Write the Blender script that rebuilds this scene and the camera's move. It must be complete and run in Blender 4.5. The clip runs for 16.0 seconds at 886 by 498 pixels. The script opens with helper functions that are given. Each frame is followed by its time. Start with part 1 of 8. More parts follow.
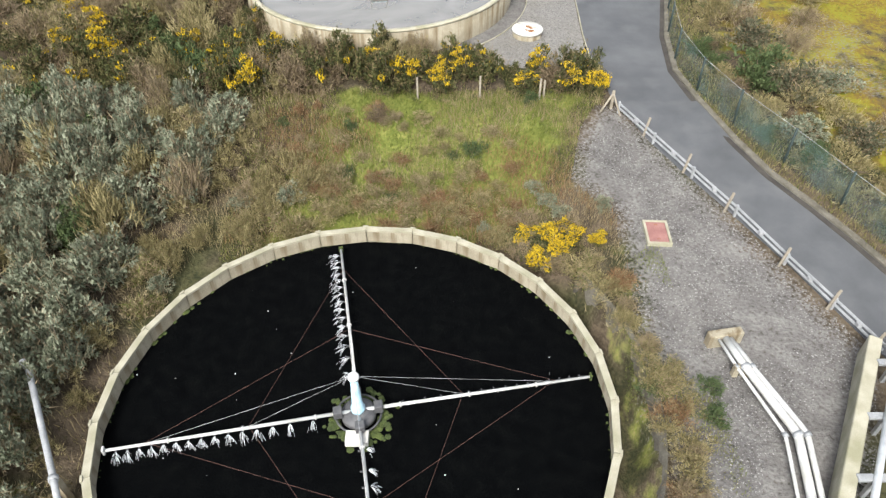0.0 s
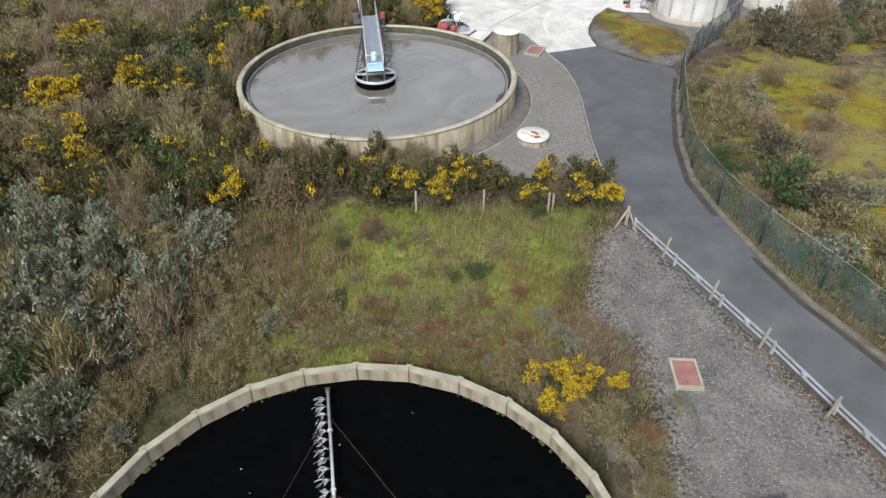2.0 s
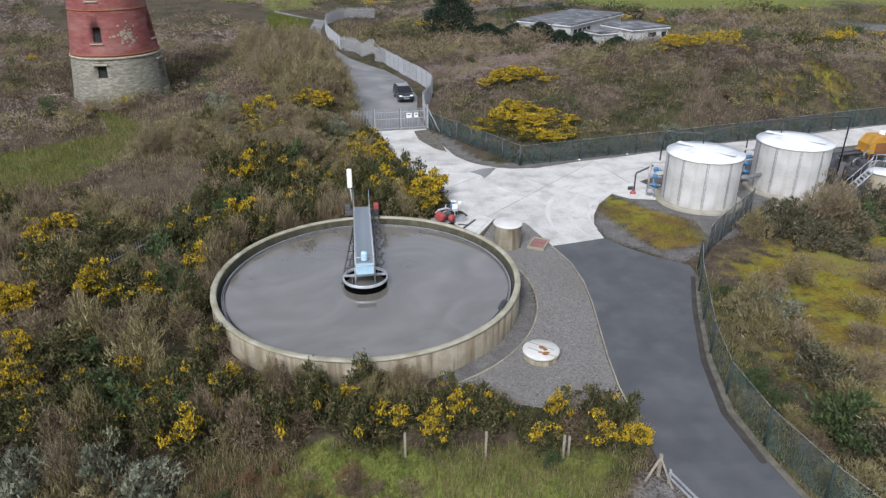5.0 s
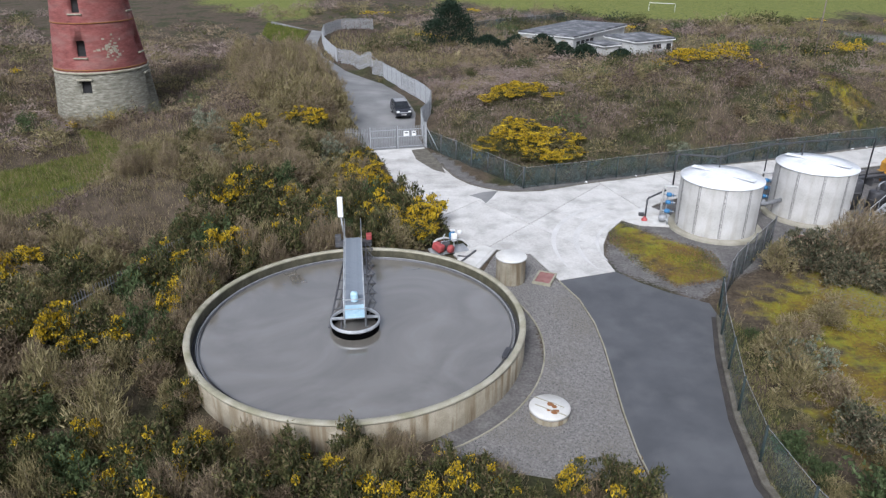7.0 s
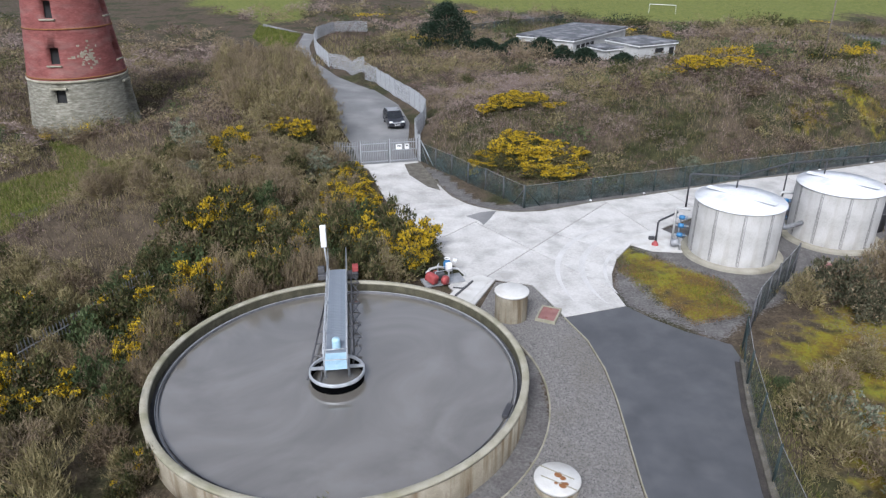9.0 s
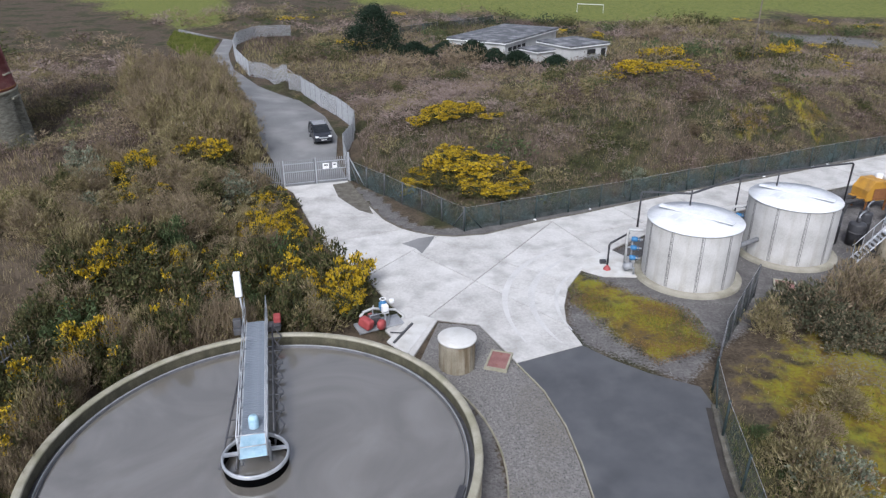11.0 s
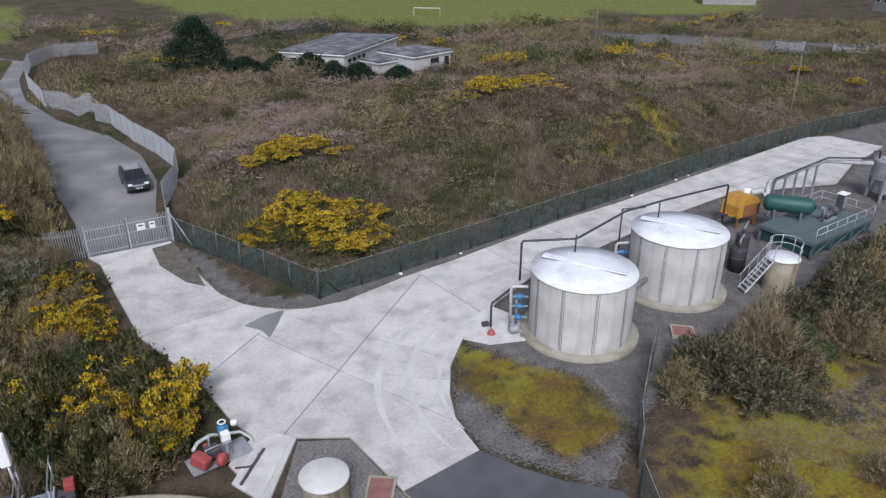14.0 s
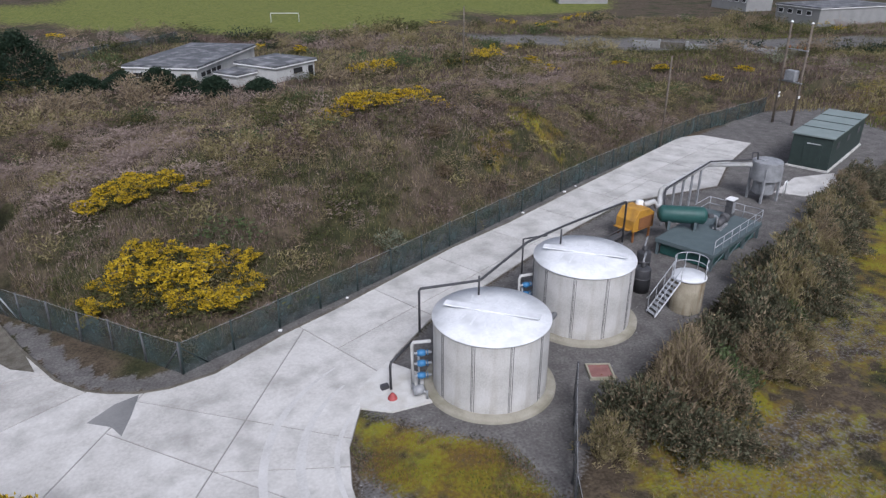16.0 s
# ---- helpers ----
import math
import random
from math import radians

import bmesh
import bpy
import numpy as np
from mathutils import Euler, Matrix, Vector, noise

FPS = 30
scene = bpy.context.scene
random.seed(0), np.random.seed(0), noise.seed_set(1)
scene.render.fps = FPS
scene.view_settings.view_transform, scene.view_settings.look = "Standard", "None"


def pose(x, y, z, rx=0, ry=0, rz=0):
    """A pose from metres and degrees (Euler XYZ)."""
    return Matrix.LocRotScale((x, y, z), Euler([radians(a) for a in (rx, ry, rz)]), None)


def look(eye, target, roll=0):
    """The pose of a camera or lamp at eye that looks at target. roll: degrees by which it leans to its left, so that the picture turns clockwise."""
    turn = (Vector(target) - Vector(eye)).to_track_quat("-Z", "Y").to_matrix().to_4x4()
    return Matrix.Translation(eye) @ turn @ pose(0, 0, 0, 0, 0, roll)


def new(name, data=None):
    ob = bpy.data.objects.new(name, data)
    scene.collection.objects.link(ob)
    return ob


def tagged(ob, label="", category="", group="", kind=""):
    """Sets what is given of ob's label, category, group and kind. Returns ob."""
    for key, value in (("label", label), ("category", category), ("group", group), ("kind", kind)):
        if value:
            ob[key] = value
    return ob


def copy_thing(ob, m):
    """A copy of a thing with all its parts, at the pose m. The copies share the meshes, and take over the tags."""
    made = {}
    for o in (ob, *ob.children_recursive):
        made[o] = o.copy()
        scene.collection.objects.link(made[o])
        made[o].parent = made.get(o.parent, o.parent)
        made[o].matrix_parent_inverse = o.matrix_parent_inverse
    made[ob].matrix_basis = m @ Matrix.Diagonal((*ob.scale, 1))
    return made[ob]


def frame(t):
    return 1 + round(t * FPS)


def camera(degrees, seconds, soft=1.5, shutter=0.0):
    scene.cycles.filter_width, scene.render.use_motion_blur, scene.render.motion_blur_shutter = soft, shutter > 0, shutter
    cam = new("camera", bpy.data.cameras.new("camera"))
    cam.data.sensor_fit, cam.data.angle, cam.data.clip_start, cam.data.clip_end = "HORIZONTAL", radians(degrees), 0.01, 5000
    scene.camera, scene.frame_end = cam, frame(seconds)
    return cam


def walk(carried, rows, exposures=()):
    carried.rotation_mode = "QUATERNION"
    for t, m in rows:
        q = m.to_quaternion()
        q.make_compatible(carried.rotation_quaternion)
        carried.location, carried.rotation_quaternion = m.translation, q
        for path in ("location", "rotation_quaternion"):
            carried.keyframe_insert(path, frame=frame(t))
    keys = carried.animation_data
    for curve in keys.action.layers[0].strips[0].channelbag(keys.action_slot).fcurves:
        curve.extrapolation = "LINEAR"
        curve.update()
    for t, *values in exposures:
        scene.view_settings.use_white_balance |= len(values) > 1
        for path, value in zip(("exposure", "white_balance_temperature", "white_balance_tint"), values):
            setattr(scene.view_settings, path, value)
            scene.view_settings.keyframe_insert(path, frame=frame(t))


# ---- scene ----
cam = camera(65.2, 16.0, soft=1.35)
METRES, EYE, TILT, LEAN, TURN = 38.0, 19.5, -43.4, 0.0, 0.0
ROWS = [
    (0.0, 0.0, 0.0, 0.0, -0.0, 0.0, 0.0),
    (0.5, -0.0007, 0.0217, 0.0179, 0.01, 1.45, -0.02),
    (1.0, -0.0014, 0.0425, 0.0349, 0.01, 2.92, -0.04),
    (1.5, -0.0007, 0.0628, 0.053, 0.06, 4.41, -0.07),
    (2.0, 0.0007, 0.083, 0.071, 0.08, 5.93, -0.1),
    (2.5, 0.0021, 0.1019, 0.091, 0.1, 7.76, -0.12),
    (3.0, 0.0047, 0.1204, 0.1107, 0.1, 9.85, -0.14),
    (3.5, 0.0057, 0.1376, 0.1332, 0.08, 11.94, -0.16),
    (4.0, 0.0059, 0.1546, 0.1547, 0.09, 14.04, -0.17),
    (4.5, 0.0064, 0.1709, 0.175, 0.1, 16.17, -0.19),
    (5.0, 0.0065, 0.1879, 0.1934, 0.09, 17.99, -0.2),
    (7.5, 0.0111, 0.2831, 0.2832, 0.09, 18.65, -0.26),
    (8.0, 0.0128, 0.3038, 0.3026, 0.09, 18.63, -0.26),
    (8.5, 0.0139, 0.3246, 0.3241, 0.1, 18.63, -0.27),
    (11.0, 0.0218, 0.4435, 0.4382, -4.2, 18.46, 3.79),
    (11.5, 0.0247, 0.4683, 0.4636, -5.9, 18.32, 5.39),
    (12.0, 0.0291, 0.4934, 0.49, -7.35, 18.17, 6.73),
    (12.5, 0.0342, 0.5183, 0.518, -8.63, 18.0, 7.92),
    (13.0, 0.041, 0.544, 0.5457, -10.05, 17.79, 9.23),
    (13.5, 0.049, 0.5699, 0.5722, -11.83, 17.5, 10.84),
    (14.0, 0.058, 0.5946, 0.5993, -13.85, 17.09, 12.63),
    (14.5, 0.067, 0.6203, 0.6251, -16.21, 16.56, 14.65),
    (15.0, 0.0778, 0.6456, 0.6514, -18.38, 15.99, 16.46),
    (15.5, 0.0883, 0.6711, 0.6767, -20.46, 15.39, 18.14),
    (16.0, 0.1019, 0.6975, 0.6999, -22.57, 14.71, 19.81),
]
walk(cam, [(t, pose(0, 0, EYE, TILT, LEAN, TURN) @ pose(METRES * x, METRES * y, METRES * z, 90 + pitch, roll, yaw)) for t, x, y, z, yaw, pitch, roll in ROWS],
     [(0.0, 1.68, 6450, 8), (2.0, 1.04, 6200, 9), (3.5, 0.74, 6000, 11), (5.0, 0.74, 5900, 12), (8.5, 0.82, 5800, 13), (11.0, 0.7, 5800, 14), (13.5, 0.45, 5800, 16), (16.0, 0.4, 5800, 16)])

# ---- daylight: overcast spring sky ----
world = bpy.data.worlds.new("overcast_sky")
scene.world = world
world.use_nodes = True
wn = world.node_tree
wn.nodes.clear()
sky = wn.nodes.new("ShaderNodeTexSky")
sky.sky_type, sky.sun_disc = "NISHITA", False
sky.sun_elevation, sky.sun_rotation = radians(48), radians(200)
sky.air_density, sky.dust_density = 1.0, 3.0
calm = wn.nodes.new("ShaderNodeHueSaturation")
calm.inputs["Saturation"].default_value = 0.35
glow = wn.nodes.new("ShaderNodeBackground")
glow.inputs["Strength"].default_value = 0.1
wout = wn.nodes.new("ShaderNodeOutputWorld")
wn.links.new(sky.outputs[0], calm.inputs["Color"])
wn.links.new(calm.outputs[0], glow.inputs["Color"])
wn.links.new(glow.outputs[0], wout.inputs["Surface"])
sun = new("sun", bpy.data.lights.new("sun", "SUN"))
sun.data.energy, sun.data.angle, sun.data.color = 1.9, radians(18), (1.0, 0.97, 0.92)
sun.matrix_world = look((-20, -40, 60), (0, 20, 0))


# ---- materials ----
def mat(name, ramp, rough=0.8, metal=0.0, scale=3.0, fine=40.0, bump=0.3, dist=0.02, island=0.0, obj=0.0, stain=None, stain_scale=0.6, stain_amount=0.5, streak=False, spec=0.4, stretch=None):
    """A surface whose colour runs through ramp by noise at two scales; island/obj add variation piece by piece."""
    m = bpy.data.materials.new(name)
    m.use_nodes = True
    t = m.node_tree
    N, K = t.nodes, t.links.new
    b = N["Principled BSDF"]
    b.inputs["Roughness"].default_value, b.inputs["Metallic"].default_value = rough, metal
    b.inputs["Specular IOR Level"].default_value = spec
    co = N.new("ShaderNodeTexCoord")
    src = co.outputs["Object"]
    if stretch:
        ms = N.new("ShaderNodeMapping")
        ms.inputs["Scale"].default_value = stretch
        K(src, ms.inputs[0])
        src = ms.outputs[0]
    a = N.new("ShaderNodeTexNoise")
    a.inputs["Scale"].default_value, a.inputs["Detail"].default_value = scale, 5
    f = N.new("ShaderNodeTexNoise")
    f.inputs["Scale"].default_value, f.inputs["Detail"].default_value = fine, 3
    K(src, a.inputs["Vector"])
    K(src, f.inputs["Vector"])
    mix = N.new("ShaderNodeMix")
    mix.inputs[0].default_value = 0.4
    K(a.outputs["Fac"], mix.inputs[2])
    K(f.outputs["Fac"], mix.inputs[3])
    val = mix.outputs[0]
    if island or obj:
        g = N.new("ShaderNodeNewGeometry") if island else N.new("ShaderNodeObjectInfo")
        mm = N.new("ShaderNodeMix")
        mm.inputs[0].default_value = island or obj
        wide = N.new("ShaderNodeMapRange")
        wide.inputs[1].default_value, wide.inputs[2].default_value = 0.36, 0.64
        K(val, wide.inputs[0])
        K(wide.outputs[0], mm.inputs[2])
        K(g.outputs["Random Per Island"] if island else g.outputs["Random"], mm.inputs[3])
        val = mm.outputs[0]
    cr = N.new("ShaderNodeValToRGB")
    e = cr.color_ramp.elements
    lo, hi = (0.02, 0.98) if (island or obj) else (0.3, 0.7)
    while len(e) < len(ramp):
        e.new(0.5)
    for i, c in enumerate(ramp):
        e[i].position = lo + (hi - lo) * i / max(1, len(ramp) - 1)
        e[i].color = (*c, 1)
    K(val, cr.inputs[0])
    col = cr.outputs[0]
    if stain:
        s = N.new("ShaderNodeTexNoise")
        s.inputs["Scale"].default_value, s.inputs["Detail"].default_value = stain_scale, 6
        if streak:
            mp = N.new("ShaderNodeMapping")
            mp.inputs["Scale"].default_value = (3.0, 3.0, 0.22)
            K(src, mp.inputs[0])
            K(mp.outputs[0], s.inputs["Vector"])
        else:
            K(src, s.inputs["Vector"])
        sr = N.new("ShaderNodeMapRange")
        sr.inputs[1].default_value, sr.inputs[2].default_value, sr.inputs[4].default_value = 0.48, 0.68, stain_amount
        K(s.outputs["Fac"], sr.inputs[0])
        sm = N.new("ShaderNodeMix")
        sm.data_type = "RGBA"
        K(sr.outputs[0], sm.inputs[0])
        K(col, sm.inputs[6])
        sm.inputs[7].default_value = (*stain, 1)
        col = sm.outputs[2]
    K(col, b.inputs["Base Color"])
    if bump:
        bp = N.new("ShaderNodeBump")
        bp.inputs["Strength"].default_value, bp.inputs["Distance"].default_value = bump, dist
        K(f.outputs["Fac"], bp.inputs["Height"])
        K(bp.outputs[0], b.inputs["Normal"])
    return m


def leafmat(name, ramp, scale=2.2, rough=0.7):
    m = mat(name, ramp, rough=rough, scale=scale, fine=3.0, bump=0, island=0.55, spec=0.2)
    N, K = m.node_tree.nodes, m.node_tree.links.new
    tl = N.new("ShaderNodeBsdfTranslucent")
    K(N["Principled BSDF"].inputs["Base Color"].links[0].from_socket, tl.inputs["Color"])
    mx = N.new("ShaderNodeMixShader")
    mx.inputs[0].default_value = 0.25
    K(N["Principled BSDF"].outputs[0], mx.inputs[1])
    K(tl.outputs[0], mx.inputs[2])
    K(mx.outputs[0], N["Material Output"].inputs[0])
    return m


M = {}
M["asphalt"] = mat("asphalt", [(0.055, 0.057, 0.061), (0.075, 0.077, 0.082), (0.1, 0.102, 0.108)], 0.7, scale=0.6, fine=40, bump=0.35, dist=0.01, stain=(0.14, 0.141, 0.145), stain_scale=0.5, stain_amount=0.35)
M["concrete"] = mat("concrete_slab", [(0.37, 0.355, 0.33), (0.49, 0.475, 0.447), (0.59, 0.575, 0.545)], 0.85, scale=0.5, fine=7, bump=0.15, dist=0.01, obj=0.3, stain=(0.24, 0.23, 0.21), stain_scale=0.55, stain_amount=0.55)
M["pale_scuff"] = mat("pale_scuffed_concrete", [(0.4, 0.39, 0.37), (0.5, 0.49, 0.47), (0.56, 0.55, 0.53)], 0.85, scale=0.8, fine=9, bump=0.1)
M["pebble"] = mat("mixed_gravel_stone", [(0.06, 0.056, 0.055), (0.108, 0.102, 0.1), (0.16, 0.152, 0.148), (0.28, 0.27, 0.262)], 0.85, bump=0, island=0.85)
M["worn_track"] = mat("worn_track", [(0.12, 0.12, 0.12), (0.165, 0.165, 0.163), (0.22, 0.22, 0.215)], 0.85, scale=0.3, fine=8, bump=0.3, dist=0.02, stain=(0.27, 0.265, 0.255), stain_scale=0.2, stain_amount=0.7)
M["algae"] = mat("wet_algae_wall", [(0.045, 0.042, 0.026), (0.085, 0.078, 0.05), (0.14, 0.13, 0.085)], 0.6, scale=2, fine=15, bump=0.3, stain=(0.03, 0.03, 0.02), stain_scale=1.0, streak=True)
M["plinth"] = mat("plinth_concrete", [(0.2, 0.185, 0.145), (0.29, 0.27, 0.215), (0.36, 0.34, 0.28)], 0.9, scale=1.0, fine=30, bump=0.15, dist=0.01, stain=(0.13, 0.12, 0.07), stain_scale=0.8, stain_amount=0.6)
M["pole_timber"] = mat("dark_pole_timber", [(0.08, 0.065, 0.05), (0.14, 0.115, 0.09), (0.2, 0.17, 0.14)], 0.9, scale=4, fine=30, bump=0.3)
M["joint"] = mat("joint_filler", [(0.2, 0.19, 0.175), (0.3, 0.29, 0.27)], 0.9)
M["old_concrete"] = mat("weathered_concrete", [(0.16, 0.14, 0.1), (0.25, 0.22, 0.16), (0.35, 0.32, 0.25)], 0.9, scale=1.2, fine=25, bump=0.4, stain=(0.11, 0.075, 0.036), stain_scale=1.1, stain_amount=0.85, streak=True)
M["coping"] = mat("coping_concrete", [(0.2, 0.185, 0.13), (0.31, 0.29, 0.22), (0.4, 0.375, 0.3)], 0.9, scale=1.5, fine=30, bump=0.3, stain=(0.17, 0.165, 0.09), stain_scale=0.9, stain_amount=0.6)
M["pale_concrete"] = mat("pale_concrete", [(0.42, 0.41, 0.38), (0.54, 0.53, 0.5), (0.62, 0.61, 0.585)], 0.85, scale=1.2, fine=25, bump=0.2, stain=(0.33, 0.3, 0.25), stain_scale=1.0)
M["gravel"] = mat("grey_gravel", [(0.1, 0.094, 0.088), (0.2, 0.19, 0.175), (0.34, 0.325, 0.3)], 0.9, scale=9.0, fine=30, bump=1.0, dist=0.05, stain=(0.16, 0.145, 0.115), stain_scale=0.3, stain_amount=0.5)
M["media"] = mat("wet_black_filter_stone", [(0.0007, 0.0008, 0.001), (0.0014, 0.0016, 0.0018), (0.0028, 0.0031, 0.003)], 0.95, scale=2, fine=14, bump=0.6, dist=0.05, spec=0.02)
M["slime"] = mat("green_moss", [(0.018, 0.027, 0.008), (0.04, 0.055, 0.013), (0.075, 0.095, 0.02)], 0.9, scale=4, fine=30, bump=0.8, dist=0.03)
M["galv"] = mat("galvanised_steel", [(0.3, 0.315, 0.33), (0.42, 0.435, 0.45), (0.52, 0.535, 0.555)], 0.5, 0.4, scale=3, fine=30, bump=0.05)
M["galvdull"] = mat("weathered_galvanised", [(0.2, 0.207, 0.213), (0.28, 0.287, 0.295), (0.36, 0.367, 0.375)], 0.65, 0.25, scale=2, fine=20, bump=0.1, obj=0.2)
M["white_pipe"] = mat("pale_pipe", [(0.36, 0.36, 0.35), (0.46, 0.46, 0.45), (0.55, 0.55, 0.54)], 0.6, scale=2, fine=20, bump=0.05, stain=(0.28, 0.26, 0.21), stain_scale=1.5)
M["tank_panel"] = mat("pale_tank_panel", [(0.37, 0.36, 0.335), (0.47, 0.46, 0.435), (0.56, 0.55, 0.53)], 0.6, scale=0.8, fine=15, bump=0.05, stain=(0.26, 0.215, 0.15), stain_scale=0.45, stain_amount=0.55, streak=True, obj=0.12)
M["tank_roof"] = mat("white_roof", [(0.58, 0.59, 0.6), (0.7, 0.71, 0.72), (0.78, 0.79, 0.8)], 0.5, scale=0.8, fine=8, bump=0.05, stain=(0.42, 0.43, 0.43), stain_scale=1.0, stain_amount=0.5)
M["black_pipe"] = mat("black_pipe", [(0.03, 0.03, 0.032), (0.06, 0.06, 0.065)], 0.5, scale=3, fine=20, bump=0.05)
M["dark_steel"] = mat("dark_steel", [(0.05, 0.05, 0.052), (0.09, 0.09, 0.095), (0.13, 0.125, 0.12)], 0.6, 0.3, scale=3, fine=25, bump=0.1)
M["blue"] = mat("blue_paint", [(0.03, 0.13, 0.28), (0.06, 0.2, 0.38)], 0.5, scale=3, fine=20, bump=0.1)
M["pale_blue"] = mat("pale_blue_paint", [(0.25, 0.42, 0.52), (0.38, 0.55, 0.64), (0.5, 0.62, 0.68)], 0.5, scale=3, fine=20, bump=0.1)
M["red"] = mat("faded_red_paint", [(0.26, 0.045, 0.045), (0.36, 0.075, 0.07)], 0.6, scale=3, fine=20, bump=0.1)
M["red_cover"] = mat("rusty_red_plate", [(0.17, 0.075, 0.065), (0.23, 0.11, 0.098), (0.29, 0.155, 0.14)], 0.8, scale=2, fine=30, bump=0.3)
M["yellow_plant"] = mat("orange_yellow_paint", [(0.38, 0.19, 0.025), (0.5, 0.27, 0.035)], 0.6, scale=2, fine=20, bump=0.1, stain=(0.16, 0.09, 0.04), stain_scale=1.4)
M["rust"] = mat("brown_rust", [(0.16, 0.07, 0.03), (0.28, 0.12, 0.04)], 0.9, scale=4, fine=30, bump=0.4)
M["green_vessel"] = mat("dark_green_paint", [(0.015, 0.06, 0.052), (0.028, 0.09, 0.08)], 0.5, scale=2, fine=20, bump=0.1)
M["green_deck"] = mat("grey_green_paint", [(0.07, 0.095, 0.1), (0.11, 0.14, 0.145)], 0.6, scale=2, fine=20, bump=0.1)
M["hut_green"] = mat("dark_green_cladding", [(0.018, 0.03, 0.026), (0.032, 0.048, 0.042)], 0.6, scale=2, fine=20, bump=0.1)
M["hut_roof"] = mat("pale_green_roof", [(0.16, 0.2, 0.19), (0.23, 0.27, 0.26)], 0.6, scale=1, fine=20, bump=0.1)
M["fence_post"] = mat("dark_green_post", [(0.015, 0.025, 0.024), (0.03, 0.045, 0.042)], 0.7, scale=3, fine=20, bump=0.1)
M["grey_post"] = mat("concrete_post", [(0.28, 0.27, 0.23), (0.42, 0.4, 0.35)], 0.9, scale=3, fine=20, bump=0.2)
M["timber"] = mat("weathered_timber", [(0.15, 0.128, 0.1), (0.24, 0.21, 0.165), (0.33, 0.295, 0.235)], 0.9, scale=4, fine=30, bump=0.3)
M["brick"] = mat("red_painted_brick", [(0.13, 0.04, 0.036), (0.2, 0.063, 0.055), (0.27, 0.1, 0.085)], 0.9, scale=0.8, fine=3.2, bump=0.8, dist=0.06, stain=(0.28, 0.19, 0.16), stain_scale=0.35, stain_amount=0.35, stretch=(1.0, 1.0, 3.2))
M["rubble"] = mat("rubble_stone", [(0.1, 0.095, 0.07), (0.21, 0.2, 0.155), (0.36, 0.345, 0.285)], 0.95, scale=1.5, fine=2.6, bump=1.0, dist=0.15, stretch=(0.9, 0.9, 3.4))
M["render_white"] = mat("white_render", [(0.38, 0.38, 0.365), (0.5, 0.5, 0.48)], 0.9, scale=0.5, fine=4, bump=0.2, stain=(0.25, 0.245, 0.22), stain_scale=0.4)
M["grey_block"] = mat("grey_block", [(0.2, 0.2, 0.195), (0.28, 0.28, 0.27)], 0.9, scale=0.5, fine=4, bump=0.2)
M["felt"] = mat("grey_roof_felt", [(0.055, 0.058, 0.065), (0.09, 0.094, 0.1), (0.13, 0.134, 0.14)], 0.85, scale=0.3, fine=2, bump=0.2, stain=(0.34, 0.34, 0.35), stain_scale=0.5, stain_amount=0.6)
M["dark_void"] = mat("dark_opening", [(0.01, 0.01, 0.01), (0.02, 0.02, 0.02)], 0.9, bump=0)
M["car_paint"] = mat("black_car_paint", [(0.02, 0.022, 0.027), (0.03, 0.032, 0.038)], 0.25, 0.2, bump=0, spec=0.6)
M["car_glass"] = mat("tinted_car_glass", [(0.02, 0.025, 0.03), (0.05, 0.055, 0.06)], 0.1, bump=0, spec=0.8)
M["tyre"] = mat("tyre_rubber", [(0.015, 0.015, 0.015), (0.03, 0.03, 0.03)], 0.9, bump=0)
M["white"] = mat("white_paint", [(0.7, 0.7, 0.68), (0.8, 0.8, 0.79)], 0.6, scale=2, fine=20, bump=0.05)
M["grating"] = mat("grating_steel", [(0.2, 0.23, 0.26), (0.32, 0.35, 0.39)], 0.55, 0.3, scale=3, fine=20, bump=0.1)
M["spray"] = mat("white_water_spray", [(0.6, 0.62, 0.65), (0.75, 0.77, 0.8)], 0.3, bump=0)
M["wire_red"] = mat("rusty_guy_wire", [(0.06, 0.032, 0.027), (0.12, 0.062, 0.05)], 0.8, bump=0)
M["rubble_top"] = mat("mossy_kerb", [(0.055, 0.05, 0.036), (0.105, 0.095, 0.075), (0.17, 0.155, 0.13)], 0.95, scale=2, fine=15, bump=0.5)
M["litter"] = mat("dark_leaf_litter", [(0.022, 0.019, 0.016), (0.04, 0.035, 0.03), (0.07, 0.06, 0.05)], 0.9, scale=1.5, fine=14, bump=0.6, dist=0.03)
M["stem"] = mat("grey_brown_stem", [(0.13, 0.1, 0.07), (0.24, 0.19, 0.14)], 0.9, bump=0, island=0.5)
M["gorse"] = leafmat("gorse_needles", [(0.017, 0.022, 0.01), (0.048, 0.056, 0.021), (0.1, 0.1, 0.037), (0.17, 0.145, 0.065)])
M["gorse_dry"] = leafmat("gorse_dry_needles", [(0.05, 0.038, 0.022), (0.115, 0.088, 0.047), (0.21, 0.165, 0.09), (0.085, 0.08, 0.03)])
M["flower"] = leafmat("gorse_flowers", [(0.34, 0.23, 0.013), (0.5, 0.35, 0.018), (0.66, 0.49, 0.03)])
M["sallow"] = leafmat("grey_green_leaf", [(0.062, 0.073, 0.046), (0.145, 0.162, 0.108), (0.255, 0.272, 0.195), (0.22, 0.2, 0.13)])
M["olive"] = leafmat("olive_leaf", [(0.078, 0.068, 0.03), (0.175, 0.15, 0.07), (0.295, 0.25, 0.125), (0.4, 0.345, 0.2)])
M["greenleaf"] = leafmat("fresh_green_leaf", [(0.028, 0.043, 0.018), (0.07, 0.098, 0.038), (0.135, 0.165, 0.075)])
